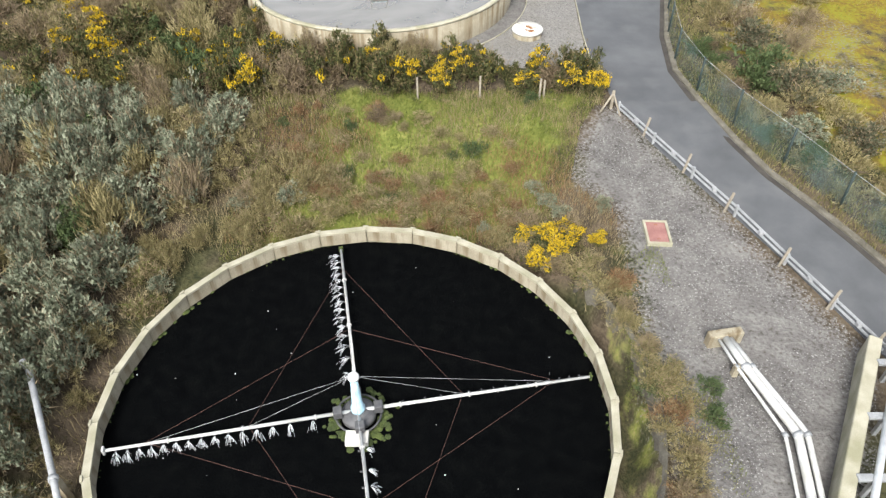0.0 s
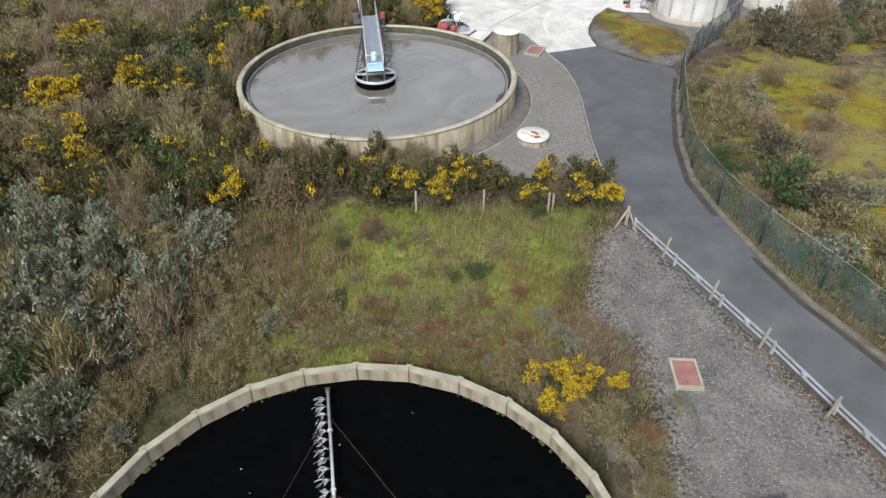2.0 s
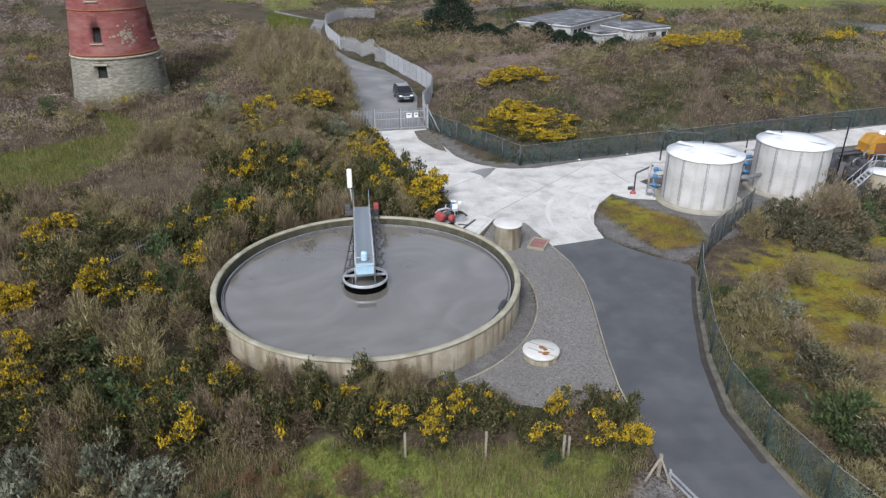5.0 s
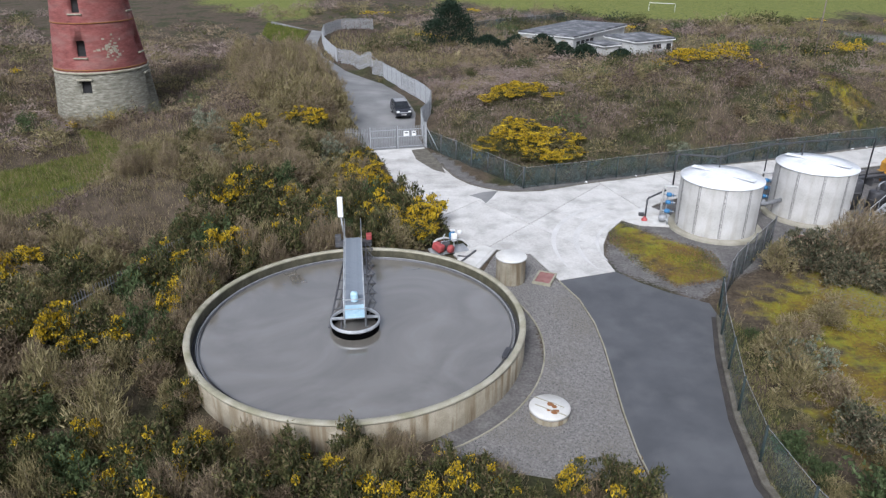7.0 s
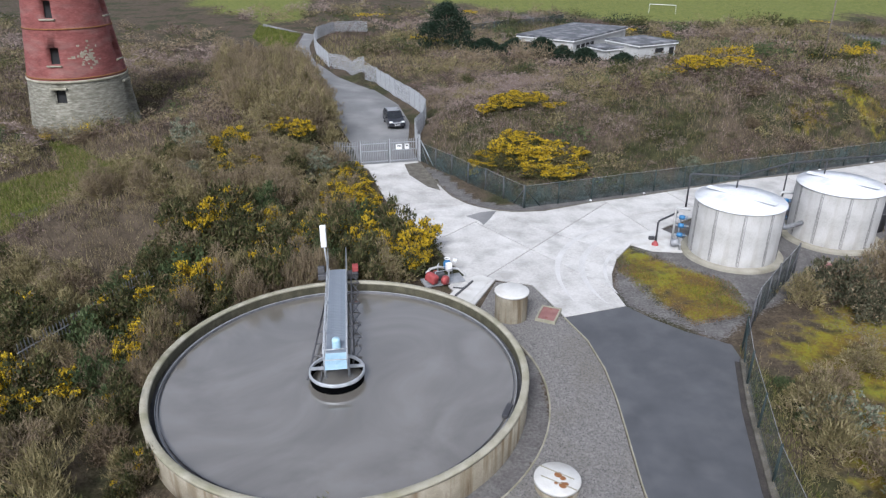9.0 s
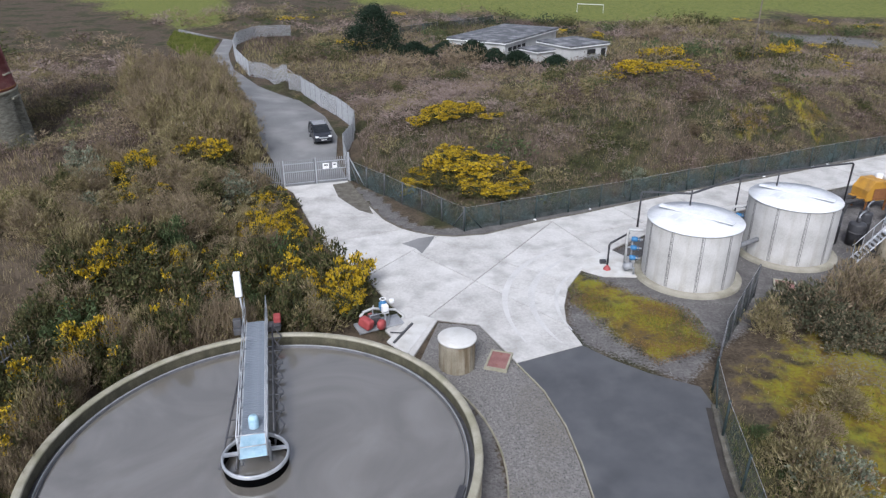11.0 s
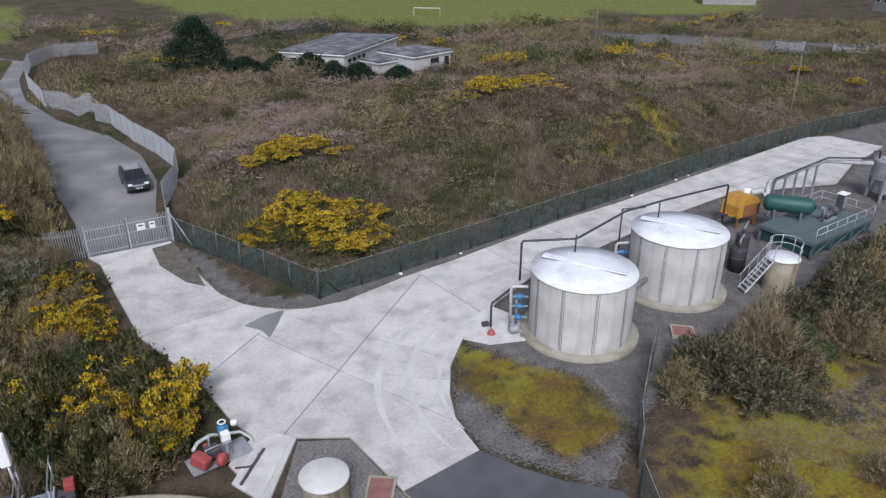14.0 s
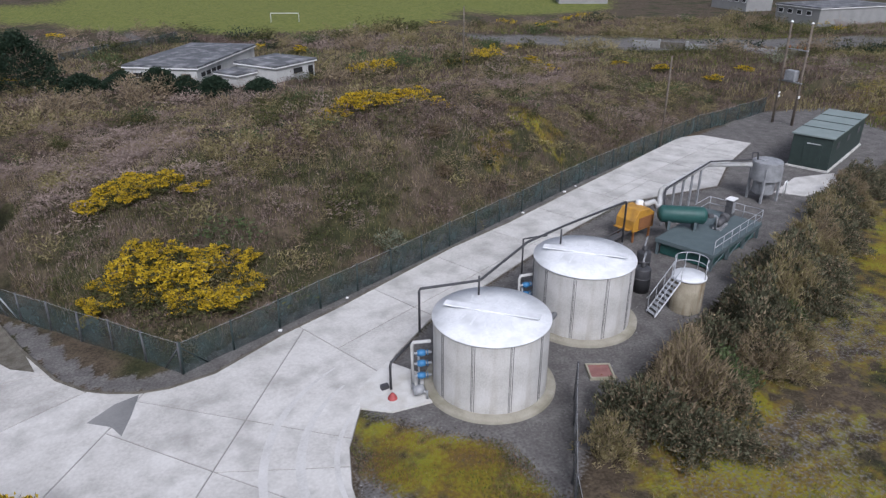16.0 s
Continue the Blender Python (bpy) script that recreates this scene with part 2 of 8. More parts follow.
M["greyleaf"] = leafmat("dull_grey_green_leaf", [(0.03, 0.035, 0.02), (0.068, 0.073, 0.042), (0.13, 0.13, 0.08), (0.18, 0.15, 0.1)])
M["darkleaf"] = leafmat("dark_evergreen", [(0.012, 0.022, 0.014), (0.022, 0.04, 0.023), (0.04, 0.06, 0.034)])
M["twig"] = leafmat("bare_twigs", [(0.088, 0.067, 0.044), (0.18, 0.14, 0.09), (0.3, 0.236, 0.155), (0.23, 0.19, 0.1)])
M["bramble"] = leafmat("winter_bramble", [(0.035, 0.03, 0.018), (0.085, 0.062, 0.048), (0.175, 0.127, 0.108), (0.32, 0.25, 0.21)], scale=0.3)
M["bramble_pale"] = leafmat("pale_winter_bramble", [(0.13, 0.1, 0.085), (0.235, 0.18, 0.156), (0.345, 0.272, 0.234), (0.19, 0.157, 0.09)], scale=0.4)
M["cane"] = leafmat("brown_dead_canes", [(0.05, 0.04, 0.025), (0.115, 0.088, 0.055), (0.2, 0.15, 0.1), (0.27, 0.21, 0.145)], scale=0.5)
M["russet"] = leafmat("russet_dead_grass", [(0.085, 0.05, 0.026), (0.165, 0.095, 0.048), (0.27, 0.165, 0.09), (0.19, 0.14, 0.055)], scale=0.4)
M["deadgrass"] = leafmat("dead_grass", [(0.115, 0.09, 0.048), (0.2, 0.16, 0.088), (0.32, 0.265, 0.16), (0.2, 0.135, 0.08)], scale=0.3)
M["grass"] = leafmat("rough_green_grass", [(0.038, 0.055, 0.011), (0.092, 0.118, 0.021), (0.165, 0.18, 0.04), (0.23, 0.19, 0.078)], scale=0.35)


def net_material(name, thin, thick, tint=((0.016, 0.027, 0.025), (0.045, 0.066, 0.062))):
    m = bpy.data.materials.new(name)
    m.use_nodes = True
    N, K = m.node_tree.nodes, m.node_tree.links.new
    b = N["Principled BSDF"]
    b.inputs["Roughness"].default_value = 0.8
    co = N.new("ShaderNodeTexCoord")
    n = N.new("ShaderNodeTexNoise")
    n.inputs["Scale"].default_value, n.inputs["Detail"].default_value = 0.9, 4
    K(co.outputs["Object"], n.inputs["Vector"])
    cr = N.new("ShaderNodeValToRGB")
    cr.color_ramp.elements[0].color, cr.color_ramp.elements[1].color = (*tint[0], 1), (*tint[1], 1)
    K(n.outputs["Fac"], cr.inputs[0])
    K(cr.outputs[0], b.inputs["Base Color"])
    tr = N.new("ShaderNodeBsdfTransparent")
    mr = N.new("ShaderNodeMapRange")
    mr.inputs[1].default_value, mr.inputs[2].default_value = 0.35, 0.65
    mr.inputs[3].default_value, mr.inputs[4].default_value = thin, thick
    K(n.outputs["Fac"], mr.inputs[0])
    mx = N.new("ShaderNodeMixShader")
    K(mr.outputs[0], mx.inputs[0])
    K(tr.outputs[0], mx.inputs[1])
    K(b.outputs[0], mx.inputs[2])
    K(mx.outputs[0], N["Material Output"].inputs[0])
    return m


def water_material():
    m = bpy.data.materials.new("grey_settled_water")
    m.use_nodes = True
    N, K = m.node_tree.nodes, m.node_tree.links.new
    b = N["Principled BSDF"]
    b.inputs["Roughness"].default_value = 0.01
    b.inputs["IOR"].default_value = 2.7
    co = N.new("ShaderNodeTexCoord")
    n = N.new("ShaderNodeTexNoise")
    n.inputs["Scale"].default_value, n.inputs["Detail"].default_value, n.inputs["Distortion"].default_value = 0.16, 6, 2.6
    K(co.outputs["Object"], n.inputs["Vector"])
    cr = N.new("ShaderNodeValToRGB")
    cr.color_ramp.elements[0].color, cr.color_ramp.elements[1].color = (0.125, 0.114, 0.097, 1), (0.18, 0.167, 0.146, 1)
    cr.color_ramp.elements[0].position, cr.color_ramp.elements[1].position = 0.35, 0.7
    K(n.outputs["Fac"], cr.inputs[0])
    K(cr.outputs[0], b.inputs["Base Color"])
    return m


def ground_material():
    """Rough ground: dark litter, deepened for shade between bushes, with grass, moss and grit where the cover attribute
    says so.
    """
    m = bpy.data.materials.new("rough_ground")
    m.use_nodes = True
    N, K = m.node_tree.nodes, m.node_tree.links.new
    b = N["Principled BSDF"]
    b.inputs["Roughness"].default_value = 0.95
    b.inputs["Specular IOR Level"].default_value = 0.15
    co = N.new("ShaderNodeTexCoord")

    def noise_of(scale, detail=6):
        n = N.new("ShaderNodeTexNoise")
        n.inputs["Scale"].default_value, n.inputs["Detail"].default_value = scale, detail
        K(co.outputs["Object"], n.inputs["Vector"])
        return n.outputs["Fac"]

    def ramp_of(fac, cols):
        cr = N.new("ShaderNodeValToRGB")
        e = cr.color_ramp.elements
        while len(e) < len(cols):
            e.new(0.5)
        for i, c in enumerate(cols):
            e[i].position, e[i].color = 0.28 + 0.44 * i / (len(cols) - 1), (*c, 1)
        K(fac, cr.inputs[0])
        return cr.outputs[0]

    small, mid, big = noise_of(7.0), noise_of(1.1), noise_of(0.16)
    att = N.new("ShaderNodeAttribute")
    att.attribute_name = "cover"
    sep = N.new("ShaderNodeSeparateColor")
    K(att.outputs["Color"], sep.inputs[0])
    blend = N.new("ShaderNodeMix")
    blend.inputs[0].default_value = 0.5
    K(small, blend.inputs[2])
    K(mid, blend.inputs[3])
    # Both litter ramps are darker than plain litter, standing in for occlusion between bushes.
    col = ramp_of(blend.outputs[0], [(0.026, 0.02, 0.014), (0.055, 0.043, 0.029), (0.1, 0.077, 0.054), (0.075, 0.065, 0.034)])
    olive_ = ramp_of(blend.outputs[0], [(0.014, 0.016, 0.008), (0.03, 0.032, 0.015), (0.058, 0.056, 0.026), (0.08, 0.068, 0.036)])
    drift = N.new("ShaderNodeMapRange")
    drift.inputs[1].default_value, drift.inputs[2].default_value = 0.5, 0.6
    K(big, drift.inputs[0])
    tone = N.new("ShaderNodeMix")
    tone.data_type = "RGBA"
    K(drift.outputs[0], tone.inputs[0])
    K(col, tone.inputs[6])
    K(olive_, tone.inputs[7])
    col = tone.outputs[2]
    wmix = N.new("ShaderNodeMix")
    wmix.inputs[0].default_value = 0.42
    K(noise_of(0.45), wmix.inputs[2])
    K(noise_of(5.0), wmix.inputs[3])
    wide_ = wmix.outputs[0]
    layers = (
        (0, [(0.042, 0.058, 0.014), (0.098, 0.118, 0.026), (0.165, 0.175, 0.046), (0.225, 0.18, 0.085)], mid),
        (1, [(0.07, 0.058, 0.046), (0.1, 0.068, 0.03), (0.145, 0.1, 0.02), (0.18, 0.155, 0.018), (0.18, 0.185, 0.022), (0.08, 0.085, 0.03)], mid),
        (2, [(0.068, 0.063, 0.06), (0.125, 0.118, 0.112), (0.21, 0.2, 0.19)], small),
    )
    for ch, cols, edge in layers:
        c = ramp_of(blend.outputs[0] if ch != 1 else wide_, cols)
        add = N.new("ShaderNodeMath")
        add.operation = "ADD"
        K(sep.outputs[ch], add.inputs[0])
        K(edge, add.inputs[1])
        mr = N.new("ShaderNodeMapRange")
        mr.inputs[1].default_value, mr.inputs[2].default_value = 0.88, 1.12
        K(add.outputs[0], mr.inputs[0])
        mx = N.new("ShaderNodeMix")
        mx.data_type = "RGBA"
        K(mr.outputs[0], mx.inputs[0])
        K(col, mx.inputs[6])
        K(c, mx.inputs[7])
        col = mx.outputs[2]
    K(col, b.inputs["Base Color"])
    bp = N.new("ShaderNodeBump")
    bp.inputs["Strength"].default_value, bp.inputs["Distance"].default_value = 0.9, 0.08
    K(small, bp.inputs["Height"])
    K(bp.outputs[0], b.inputs["Normal"])
    return m


M["net"] = net_material("green_windbreak_netting", 0.38, 0.8, ((0.018, 0.032, 0.03), (0.055, 0.08, 0.076)))
M["net_thin"] = net_material("thin_green_netting", 0.2, 0.5, ((0.05, 0.085, 0.08), (0.1, 0.15, 0.14)))
M["water"] = water_material()
M["ground"] = ground_material()


# ---- building helpers ----
def mesh_of(bm, name, material):
    me = bpy.data.meshes.new(name)
    bm.to_mesh(me)
    bm.free()
    for q in (material if isinstance(material, (list, tuple)) else [material]):
        me.materials.append(q)
    return me


def part(name, bm, material, parent=None, label=""):
    """One mesh object from a bmesh, under a thing or a part."""
    ob = new(name, mesh_of(bm, name, material))
    if parent is not None:
        ob.parent = parent
    if label:
        ob["label"] = label
    return ob


def raw(name, verts, faces, material, parent=None):
    """One mesh object from arrays; all faces have the same number of corners."""
    verts, faces = np.asarray(verts, np.float32), np.asarray(faces, np.int32)
    me = bpy.data.meshes.new(name)
    n, k = faces.shape
    me.vertices.add(len(verts))
    me.vertices.foreach_set("co", verts.ravel())
    me.loops.add(n * k)
    me.loops.foreach_set("vertex_index", faces.ravel())
    me.polygons.add(n)
    me.polygons.foreach_set("loop_start", np.arange(0, n * k, k, dtype=np.int32))
    me.update(calc_edges=True)
    me.materials.append(material)
    ob = new(name, me)
    if parent is not None:
        ob.parent = parent
    return ob


def thing(name, x, y, z, rz=0.0, label="", category="", group="", kind=""):
    ob = new(name)
    ob.matrix_basis = pose(x, y, z, 0, 0, rz)
    ob.empty_display_size = 0.2
    return tagged(ob, label, category, group, kind)


def box(bm, cx, cy, cz, sx, sy, sz, m=None):
    """A box about a centre, in bm."""
    g = bmesh.ops.create_cube(bm, size=1.0, matrix=(m or Matrix()) @ Matrix.Translation((cx, cy, cz)) @ Matrix.Diagonal((sx, sy, sz, 1)))
    return g["verts"]


def boxed(sx, sy, sz, cx=0, cy=0, cz=0, bevel=0.0, m=None):
    bm = bmesh.new()
    box(bm, cx, cy, cz, sx, sy, sz, m)
    if bevel:
        bmesh.ops.bevel(bm, geom=bm.edges[:], offset=bevel, segments=2, affect="EDGES", profile=0.5)
    return bm


def tube(bm, points, r, n=8, r_end=None, caps=True):
    """A pipe along points, in bm."""
    pts = [Vector(p) for p in points]
    rings = []
    for i, p in enumerate(pts):
        d = (pts[min(i + 1, len(pts) - 1)] - pts[max(i - 1, 0)]).normalized()
        s = d.cross(Vector((0, 0, 1)))
        s = s.normalized() if s.length > 1e-3 else Vector((1, 0, 0))
        u = s.cross(d).normalized()
        q = r if r_end is None else r + (r_end - r) * i / max(1, len(pts) - 1)
        rings.append([bm.verts.new(p + q * (math.cos(2 * math.pi * k / n) * s + math.sin(2 * math.pi * k / n) * u)) for k in range(n)])
    for a, c in zip(rings, rings[1:]):
        for k in range(n):
            f = bm.faces.new((a[k], a[(k + 1) % n], c[(k + 1) % n], c[k]))
            f.smooth = n > 5
    if caps:
        bm.faces.new(rings[0][::-1])
        bm.faces.new(rings[-1])
    return bm


def piped(points, r, n=8, r_end=None):
    return tube(bmesh.new(), points, r, n, r_end)


def lathe(profile, n=48, a0=0.0, a1=2 * math.pi, smooth=True, bm=None):
    """A turned form from (radius, height) pairs."""
    bm = bm or bmesh.new()
    closed = abs(a1 - a0 - 2 * math.pi) < 1e-6
    steps = n if closed else n + 1
    rings = []
    for k in range(steps):
        a = a0 + (a1 - a0) * k / n
        rings.append([bm.verts.new((r * math.cos(a), r * math.sin(a), z)) for r, z in profile])
    for k in range(n):
        p, q = rings[k], rings[(k + 1) % steps]
        for i in range(len(profile) - 1):
            f = bm.faces.new((p[i], q[i], q[i + 1], p[i + 1]))
            f.smooth = smooth
    if not closed and len(profile) > 2:
        bm.faces.new(rings[0])
        bm.faces.new(rings[-1][::-1])
    bmesh.ops.remove_doubles(bm, verts=bm.verts[:], dist=1e-5)
    bmesh.ops.recalc_face_normals(bm, faces=bm.faces[:])
    return bm


# ---- plan ----
FX, FY, FR = -3.0, 14.2, 9.15       # filter bed
SX, SY, SR = -4.15, 45.6, 8.7       # settling tank
ROAD = [(7.5, 52.6), (8.35, 50.2), (8.72, 47.6), (8.76, 45.2), (8.66, 42.9), (8.5, 39.6), (8.5, 37), (8.7, 34.9), (9.0, 32), (10.2, 28.6), (11.2, 26.6), (12.8, 23.7), (14.5, 20.4), (16.4, 16.2), (18.5, 12), (22, 5), (26, -3),
        (31, -3), (26, 6), (21.5, 13.5), (18.9, 19.6), (17.9, 21.8), (16.8, 23.9), (15.5, 26.1), (14.5, 28.6), (13.5, 32.2), (13.05, 35.2), (13.5, 39.2), (14.7, 44.3), (15.9, 48.3), (15.9, 49.8), (13.9, 51.1), (12.5, 52.4), (11.3, 53.9)]
YARD = [(-7.1, 80.4), (-6.2, 79), (-4.8, 73.9), (-3.2, 68.4), (-0.1, 62.8), (1.1, 59.6), (2.0, 57.9), (0.9, 56.4), (1.9, 54.3), (2.3, 53.6), (3.9, 57.2), (6.1, 56.5), (7.5, 52.6), (11.3, 53.9), (11, 56), (11.4, 58.1), (12.2, 60.3), (13.8, 62.7),
        (17.2, 65.9), (20.4, 68.1), (26.3, 70.5), (36, 74.6), (43.6, 77.1), (54, 76.1), (60, 80), (68.1, 83.7), (66, 88.7), (63, 89.1),
        (50.6, 84.6), (40.8, 81.1), (33, 78.2), (26.7, 76.3), (21.2, 74.1), (16.5, 72.2), (12.5, 70.8), (8.4, 68.9), (6.1, 68.7), (4.8, 69), (3.5, 69.7), (2.5, 70.5), (1.3, 72.2), (-0.1, 76), (-1.2, 79.6), (-1.7, 81.6)]
TRACK = [(-7.1, 80.4), (-8.9, 87.9), (-12.4, 98.8), (-15.6, 112), (-21.6, 125.2), (-24.6, 135), (-26.2, 145), (-27.2, 156), (-28.6, 170), (-41, 186), (-40, 181), (-26, 168), (-24.4, 152), (-22.5, 143), (-20.3, 134.2), (-15.2, 122.9), (-8.9, 114.8), (-5, 105), (-3.2, 96), (-3.0, 88), (-1.7, 81.6)]
KERB = YARD[28:]
GRIT = [(11.3, 53.9), (11, 56), (11.4, 58.1), (12.2, 60.3), (13.8, 62.7), (17.2, 65.9), (20.4, 68.1), (26.3, 70.5), (36, 74.6), (43.6, 77.1), (54, 76.1), (60, 80), (68, 84), (66, 89), (80, 93), (92, 90), (84, 76), (62, 69), (50, 65), (40, 62.5), (30, 59), (24, 57), (18.3, 52.6), (15.5, 50)]
GRITNEAR = [(9.2, 31.5), (16.2, 16), (13, 9), (7.2, 9), (7.3, 13), (7.6, 19), (7.6, 23.5), (6.0, 25.8), (6.9, 29.6), (8.0, 31.5)]
MOSS = [(12.6, 62.2), (14.2, 62.0), (16.4, 59.4), (18.6, 57.2), (18.5, 52.9), (14.6, 51.8), (13.0, 54.2), (11.9, 58.6)]
MEADOW = [(-46, 60), (-40, 67), (-34.5, 72), (-32, 75.6), (-36.4, 82), (-41, 88), (-39.4, 89), (-34.6, 82.6), (-29.5, 77.8), (-25.5, 78.3), (-24.2, 75), (-25.2, 71.5), (-28, 66), (-29, 61), (-31, 57.5), (-40, 56)]
LANESIDE = [(-26, 141), (-28, 156), (-29, 168), (-41, 182), (-40, 176), (-38, 164), (-31, 148)]
TARMAC = [(90, 184), (112, 166), (124, 155), (146, 142), (182, 124), (158, 112), (134, 128), (108, 144), (88, 166)]
FENCE_A = [(-1.5, 81.8), (1.5, 77.6), (7.0, 69.7)]
FENCE_B = [(7.0, 69.7), (21.9, 74.9), (31.8, 78.5), (44.3, 83.0), (58.6, 87.6), (67.0, 90.0), (82.4, 92.6)]
FENCE_R = [(23.0, 58.2), (18.3, 52.6), (16.3, 49.4), (15.2, 46.0), (14.2, 42), (13.6, 39.2), (13.3, 36.5), (13.6, 33.4), (14.5, 30.3), (15.9, 27.6), (17.6, 24.4), (19.4, 20.8), (22.2, 15.5), (26, 8)]
PALISADE = [(-1.7, 81.6), (-2.3, 88.9), (-1.5, 92.9), (-1.4, 98.2), (-3.6, 105.3), (-5.7, 110), (-9.1, 121), (-13.5, 126), (-17.3, 129.7), (-21.5, 143), (-23.4, 152), (-24.6, 162), (-22.5, 171), (-16, 177)]


def inside(poly, x, y):
    """Which of the points lie in the polygon."""
    x, y = np.asarray(x, float), np.asarray(y, float)
    hit = np.zeros(np.broadcast(x, y).shape, bool)
    for (x0, y0), (x1, y1) in zip(poly, poly[1:] + poly[:1]):
        if y0 != y1:
            hit ^= ((y0 > y) != (y1 > y)) & (x < (x1 - x0) * (y - y0) / (y1 - y0) + x0)
    return hit


def off_line(line, x, y):
    """Distance to a polyline."""
    x, y = np.asarray(x, float), np.asarray(y, float)
    best = np.full(np.broadcast(x, y).shape, 1e9)
    for (x0, y0), (x1, y1) in zip(line, line[1:]):
        dx, dy = x1 - x0, y1 - y0
        t = np.clip(((x - x0) * dx + (y - y0) * dy) / (dx * dx + dy * dy), 0, 1)
        best = np.minimum(best, np.hypot(x - x0 - t * dx, y - y0 - t * dy))
    return best


def ease(a, b, v):
    t = np.clip((np.asarray(v, float) - a) / (b - a), 0, 1)
    return t * t * (3 - 2 * t)


def bumps(x, y, s):
    return (np.sin(x * s + 1.3 * np.sin(y * s * 0.7)) + np.sin(y * s * 1.13 + 1.7 * np.sin(x * s * 0.6 + 2)) + 0.6 * np.sin((x + y) * s * 2.1)) / 2.6


HARD = [ROAD, YARD, TRACK, [(2.6, 53.2), (3.9, 57.0), (6.1, 56.4), (7.42, 52.6), (8.6, 46.8), (8.5, 35.6), (5, 35.4), (1.5, 36.2), (3.5, 40), (5.4, 44.5), (5.4, 48)], [(14, 64), (13.6, 62.5), (18, 58), (32, 60), (32, 68), (20, 68)], [(57, 72.6), (66.5, 74), (63.6, 70), (58.5, 70)]]
HILLZONE = FENCE_A + FENCE_B[1:] + [(110, 100), (130, 150), (40, 150), (-5, 150), (-16, 131), (-8, 121), (-4, 109), (0, 98), (0, 92), (-1.4, 88.9)]


def mounds(x, y, cell):
    """Rounded hummocks of uneven size, one to a cell, from 0 to 1."""
    gx_, gy_ = np.floor(x / cell), np.floor(y / cell)
    best = np.zeros(np.broadcast(x, y).shape)
    for i in (-1, 0, 1):
        for j in (-1, 0, 1):
            cx, cy = gx_ + i, gy_ + j
            h1 = np.sin(cx * 127.1 + cy * 311.7) * 43758.5453
            h2 = np.sin(cx * 269.5 + cy * 183.3) * 43758.5453
            h1, h2 = h1 - np.floor(h1), h2 - np.floor(h2)
            d2 = ((x / cell - cx - 0.15 - 0.7 * h1) ** 2 + (y / cell - cy - 0.15 - 0.7 * h2) ** 2) / (0.28 + 0.5 * h2)
            best = np.maximum(best, (0.4 + 0.6 * h1) * np.sqrt(np.clip(1 - d2, 0, 1)))
    return best


def height(x, y):
    """The lie of the land."""
    x, y = np.asarray(x, float), np.asarray(y, float)
    z = -0.75 * np.clip((31 - y) / 9, 0, 1.6)
    d = np.hypot(x - FX, y - FY)
    hollow = -1.75 - 0.5 * ease(12.5, 9.5, d)
    z = z + (hollow - z) * ease(18.0, 12.0, d) * ease(7.4, 3.6, x) * (x < 8)
    z = np.where((d < 10.5) & (x > -1), np.minimum(z, -3.3 + 2.4 * ease(9.95, 10.45, d)), z)
    z = np.where(d < FR + 0.3, -2.8, z)
    z = z + 1.3 * ease(-9, -22, x) * ease(34, 44, y)
    s = off_line(FENCE_A + FENCE_B[1:], x, y)
    hz = inside(HILLZONE, x, y)
    hill = 6.0 * np.exp(-((x - 29) / 22) ** 2 - ((y - 91.5) / 12.5) ** 2) + 1.3 * np.exp(-((x - 6) / 12) ** 2 - ((y - 84) / 9) ** 2) + 1.5 * np.exp(-((x - 55) / 16) ** 2 - ((y - 104) / 12) ** 2)
    z = z + np.where(hz, hill * ease(0.3, 7, s), 0)
    z = z - 1.3 * ease(100, 150, y) * ease(0, 30, y)
    soft = np.ones_like(z)
    for p in HARD:
        soft = np.where(inside(p, x, y), 0, soft * ease(0.0, 2.5, off_line(p + p[:1], x, y)))
    z = z - 1.5 * ease(15, 8, np.hypot(x + 39.4, y - 95.6))
    rough = np.where(hz, ease(0.6, 3.0, s) * ease(0.6, 3.0, off_line(PALISADE[:10], x, y)), 0)
    west = (x < -11) & (y > 57) & ~hz
    rough = np.where(west, ease(57, 61, y) * ease(0.2, 3.5, off_line(MEADOW + MEADOW[:1], x, y)) * ~inside(MEADOW, x, y) * ease(3, 8, np.abs(np.hypot(x + 39.4, y - 95.6) - 5.7) + 3), rough) * ease(131, 122, y)
    z = z + soft * rough * (0.75 * mounds(x, y, 2.7) + 0.9 * mounds(x + 40, y - 7, 6.5))
    return z + soft * (0.10 * bumps(x, y, 1.1) + 0.16 * bumps(x + 9, y, 0.35) * ease(45, 80, y) + 0.5 * bumps(x - 5, y, 0.24) * np.where(hz, ease(1.5, 8, s), 0))


def ground_z(x, y):
    return float(height(np.array([x]), np.array([y]))[0])


# ---- ground, road, yard ----
def spaced(lo, a, b, hi, step):
    core = list(np.arange(a, b, step))
    left, right, d = [], [], step
    v = a
    while v > lo:
        d *= 1.25
        v -= d
        left.append(v)
    v, d = b, step
    while v < hi:
        right.append(v)
        d *= 1.25
        v += d
    return np.array(left[::-1] + core + right)


gx, gy = spaced(-2500, -50, 95, 2500, 0.6), spaced(-2000, 0, 130, 4000, 0.6)
X, Y = np.meshgrid(gx, gy)
Z = height(X, Y)
ground = raw("ground", np.stack([X, Y, Z], -1).reshape(-1, 3),
             (np.arange(len(gy) - 1)[:, None, None] * len(gx) + np.arange(len(gx) - 1)[None, :, None] + np.array([0, 1, len(gx) + 1, len(gx)])).reshape(-1, 4), M["ground"])
tagged(ground, "rough open ground with grass, moss, grit and brown litter", "ground", kind="structure")


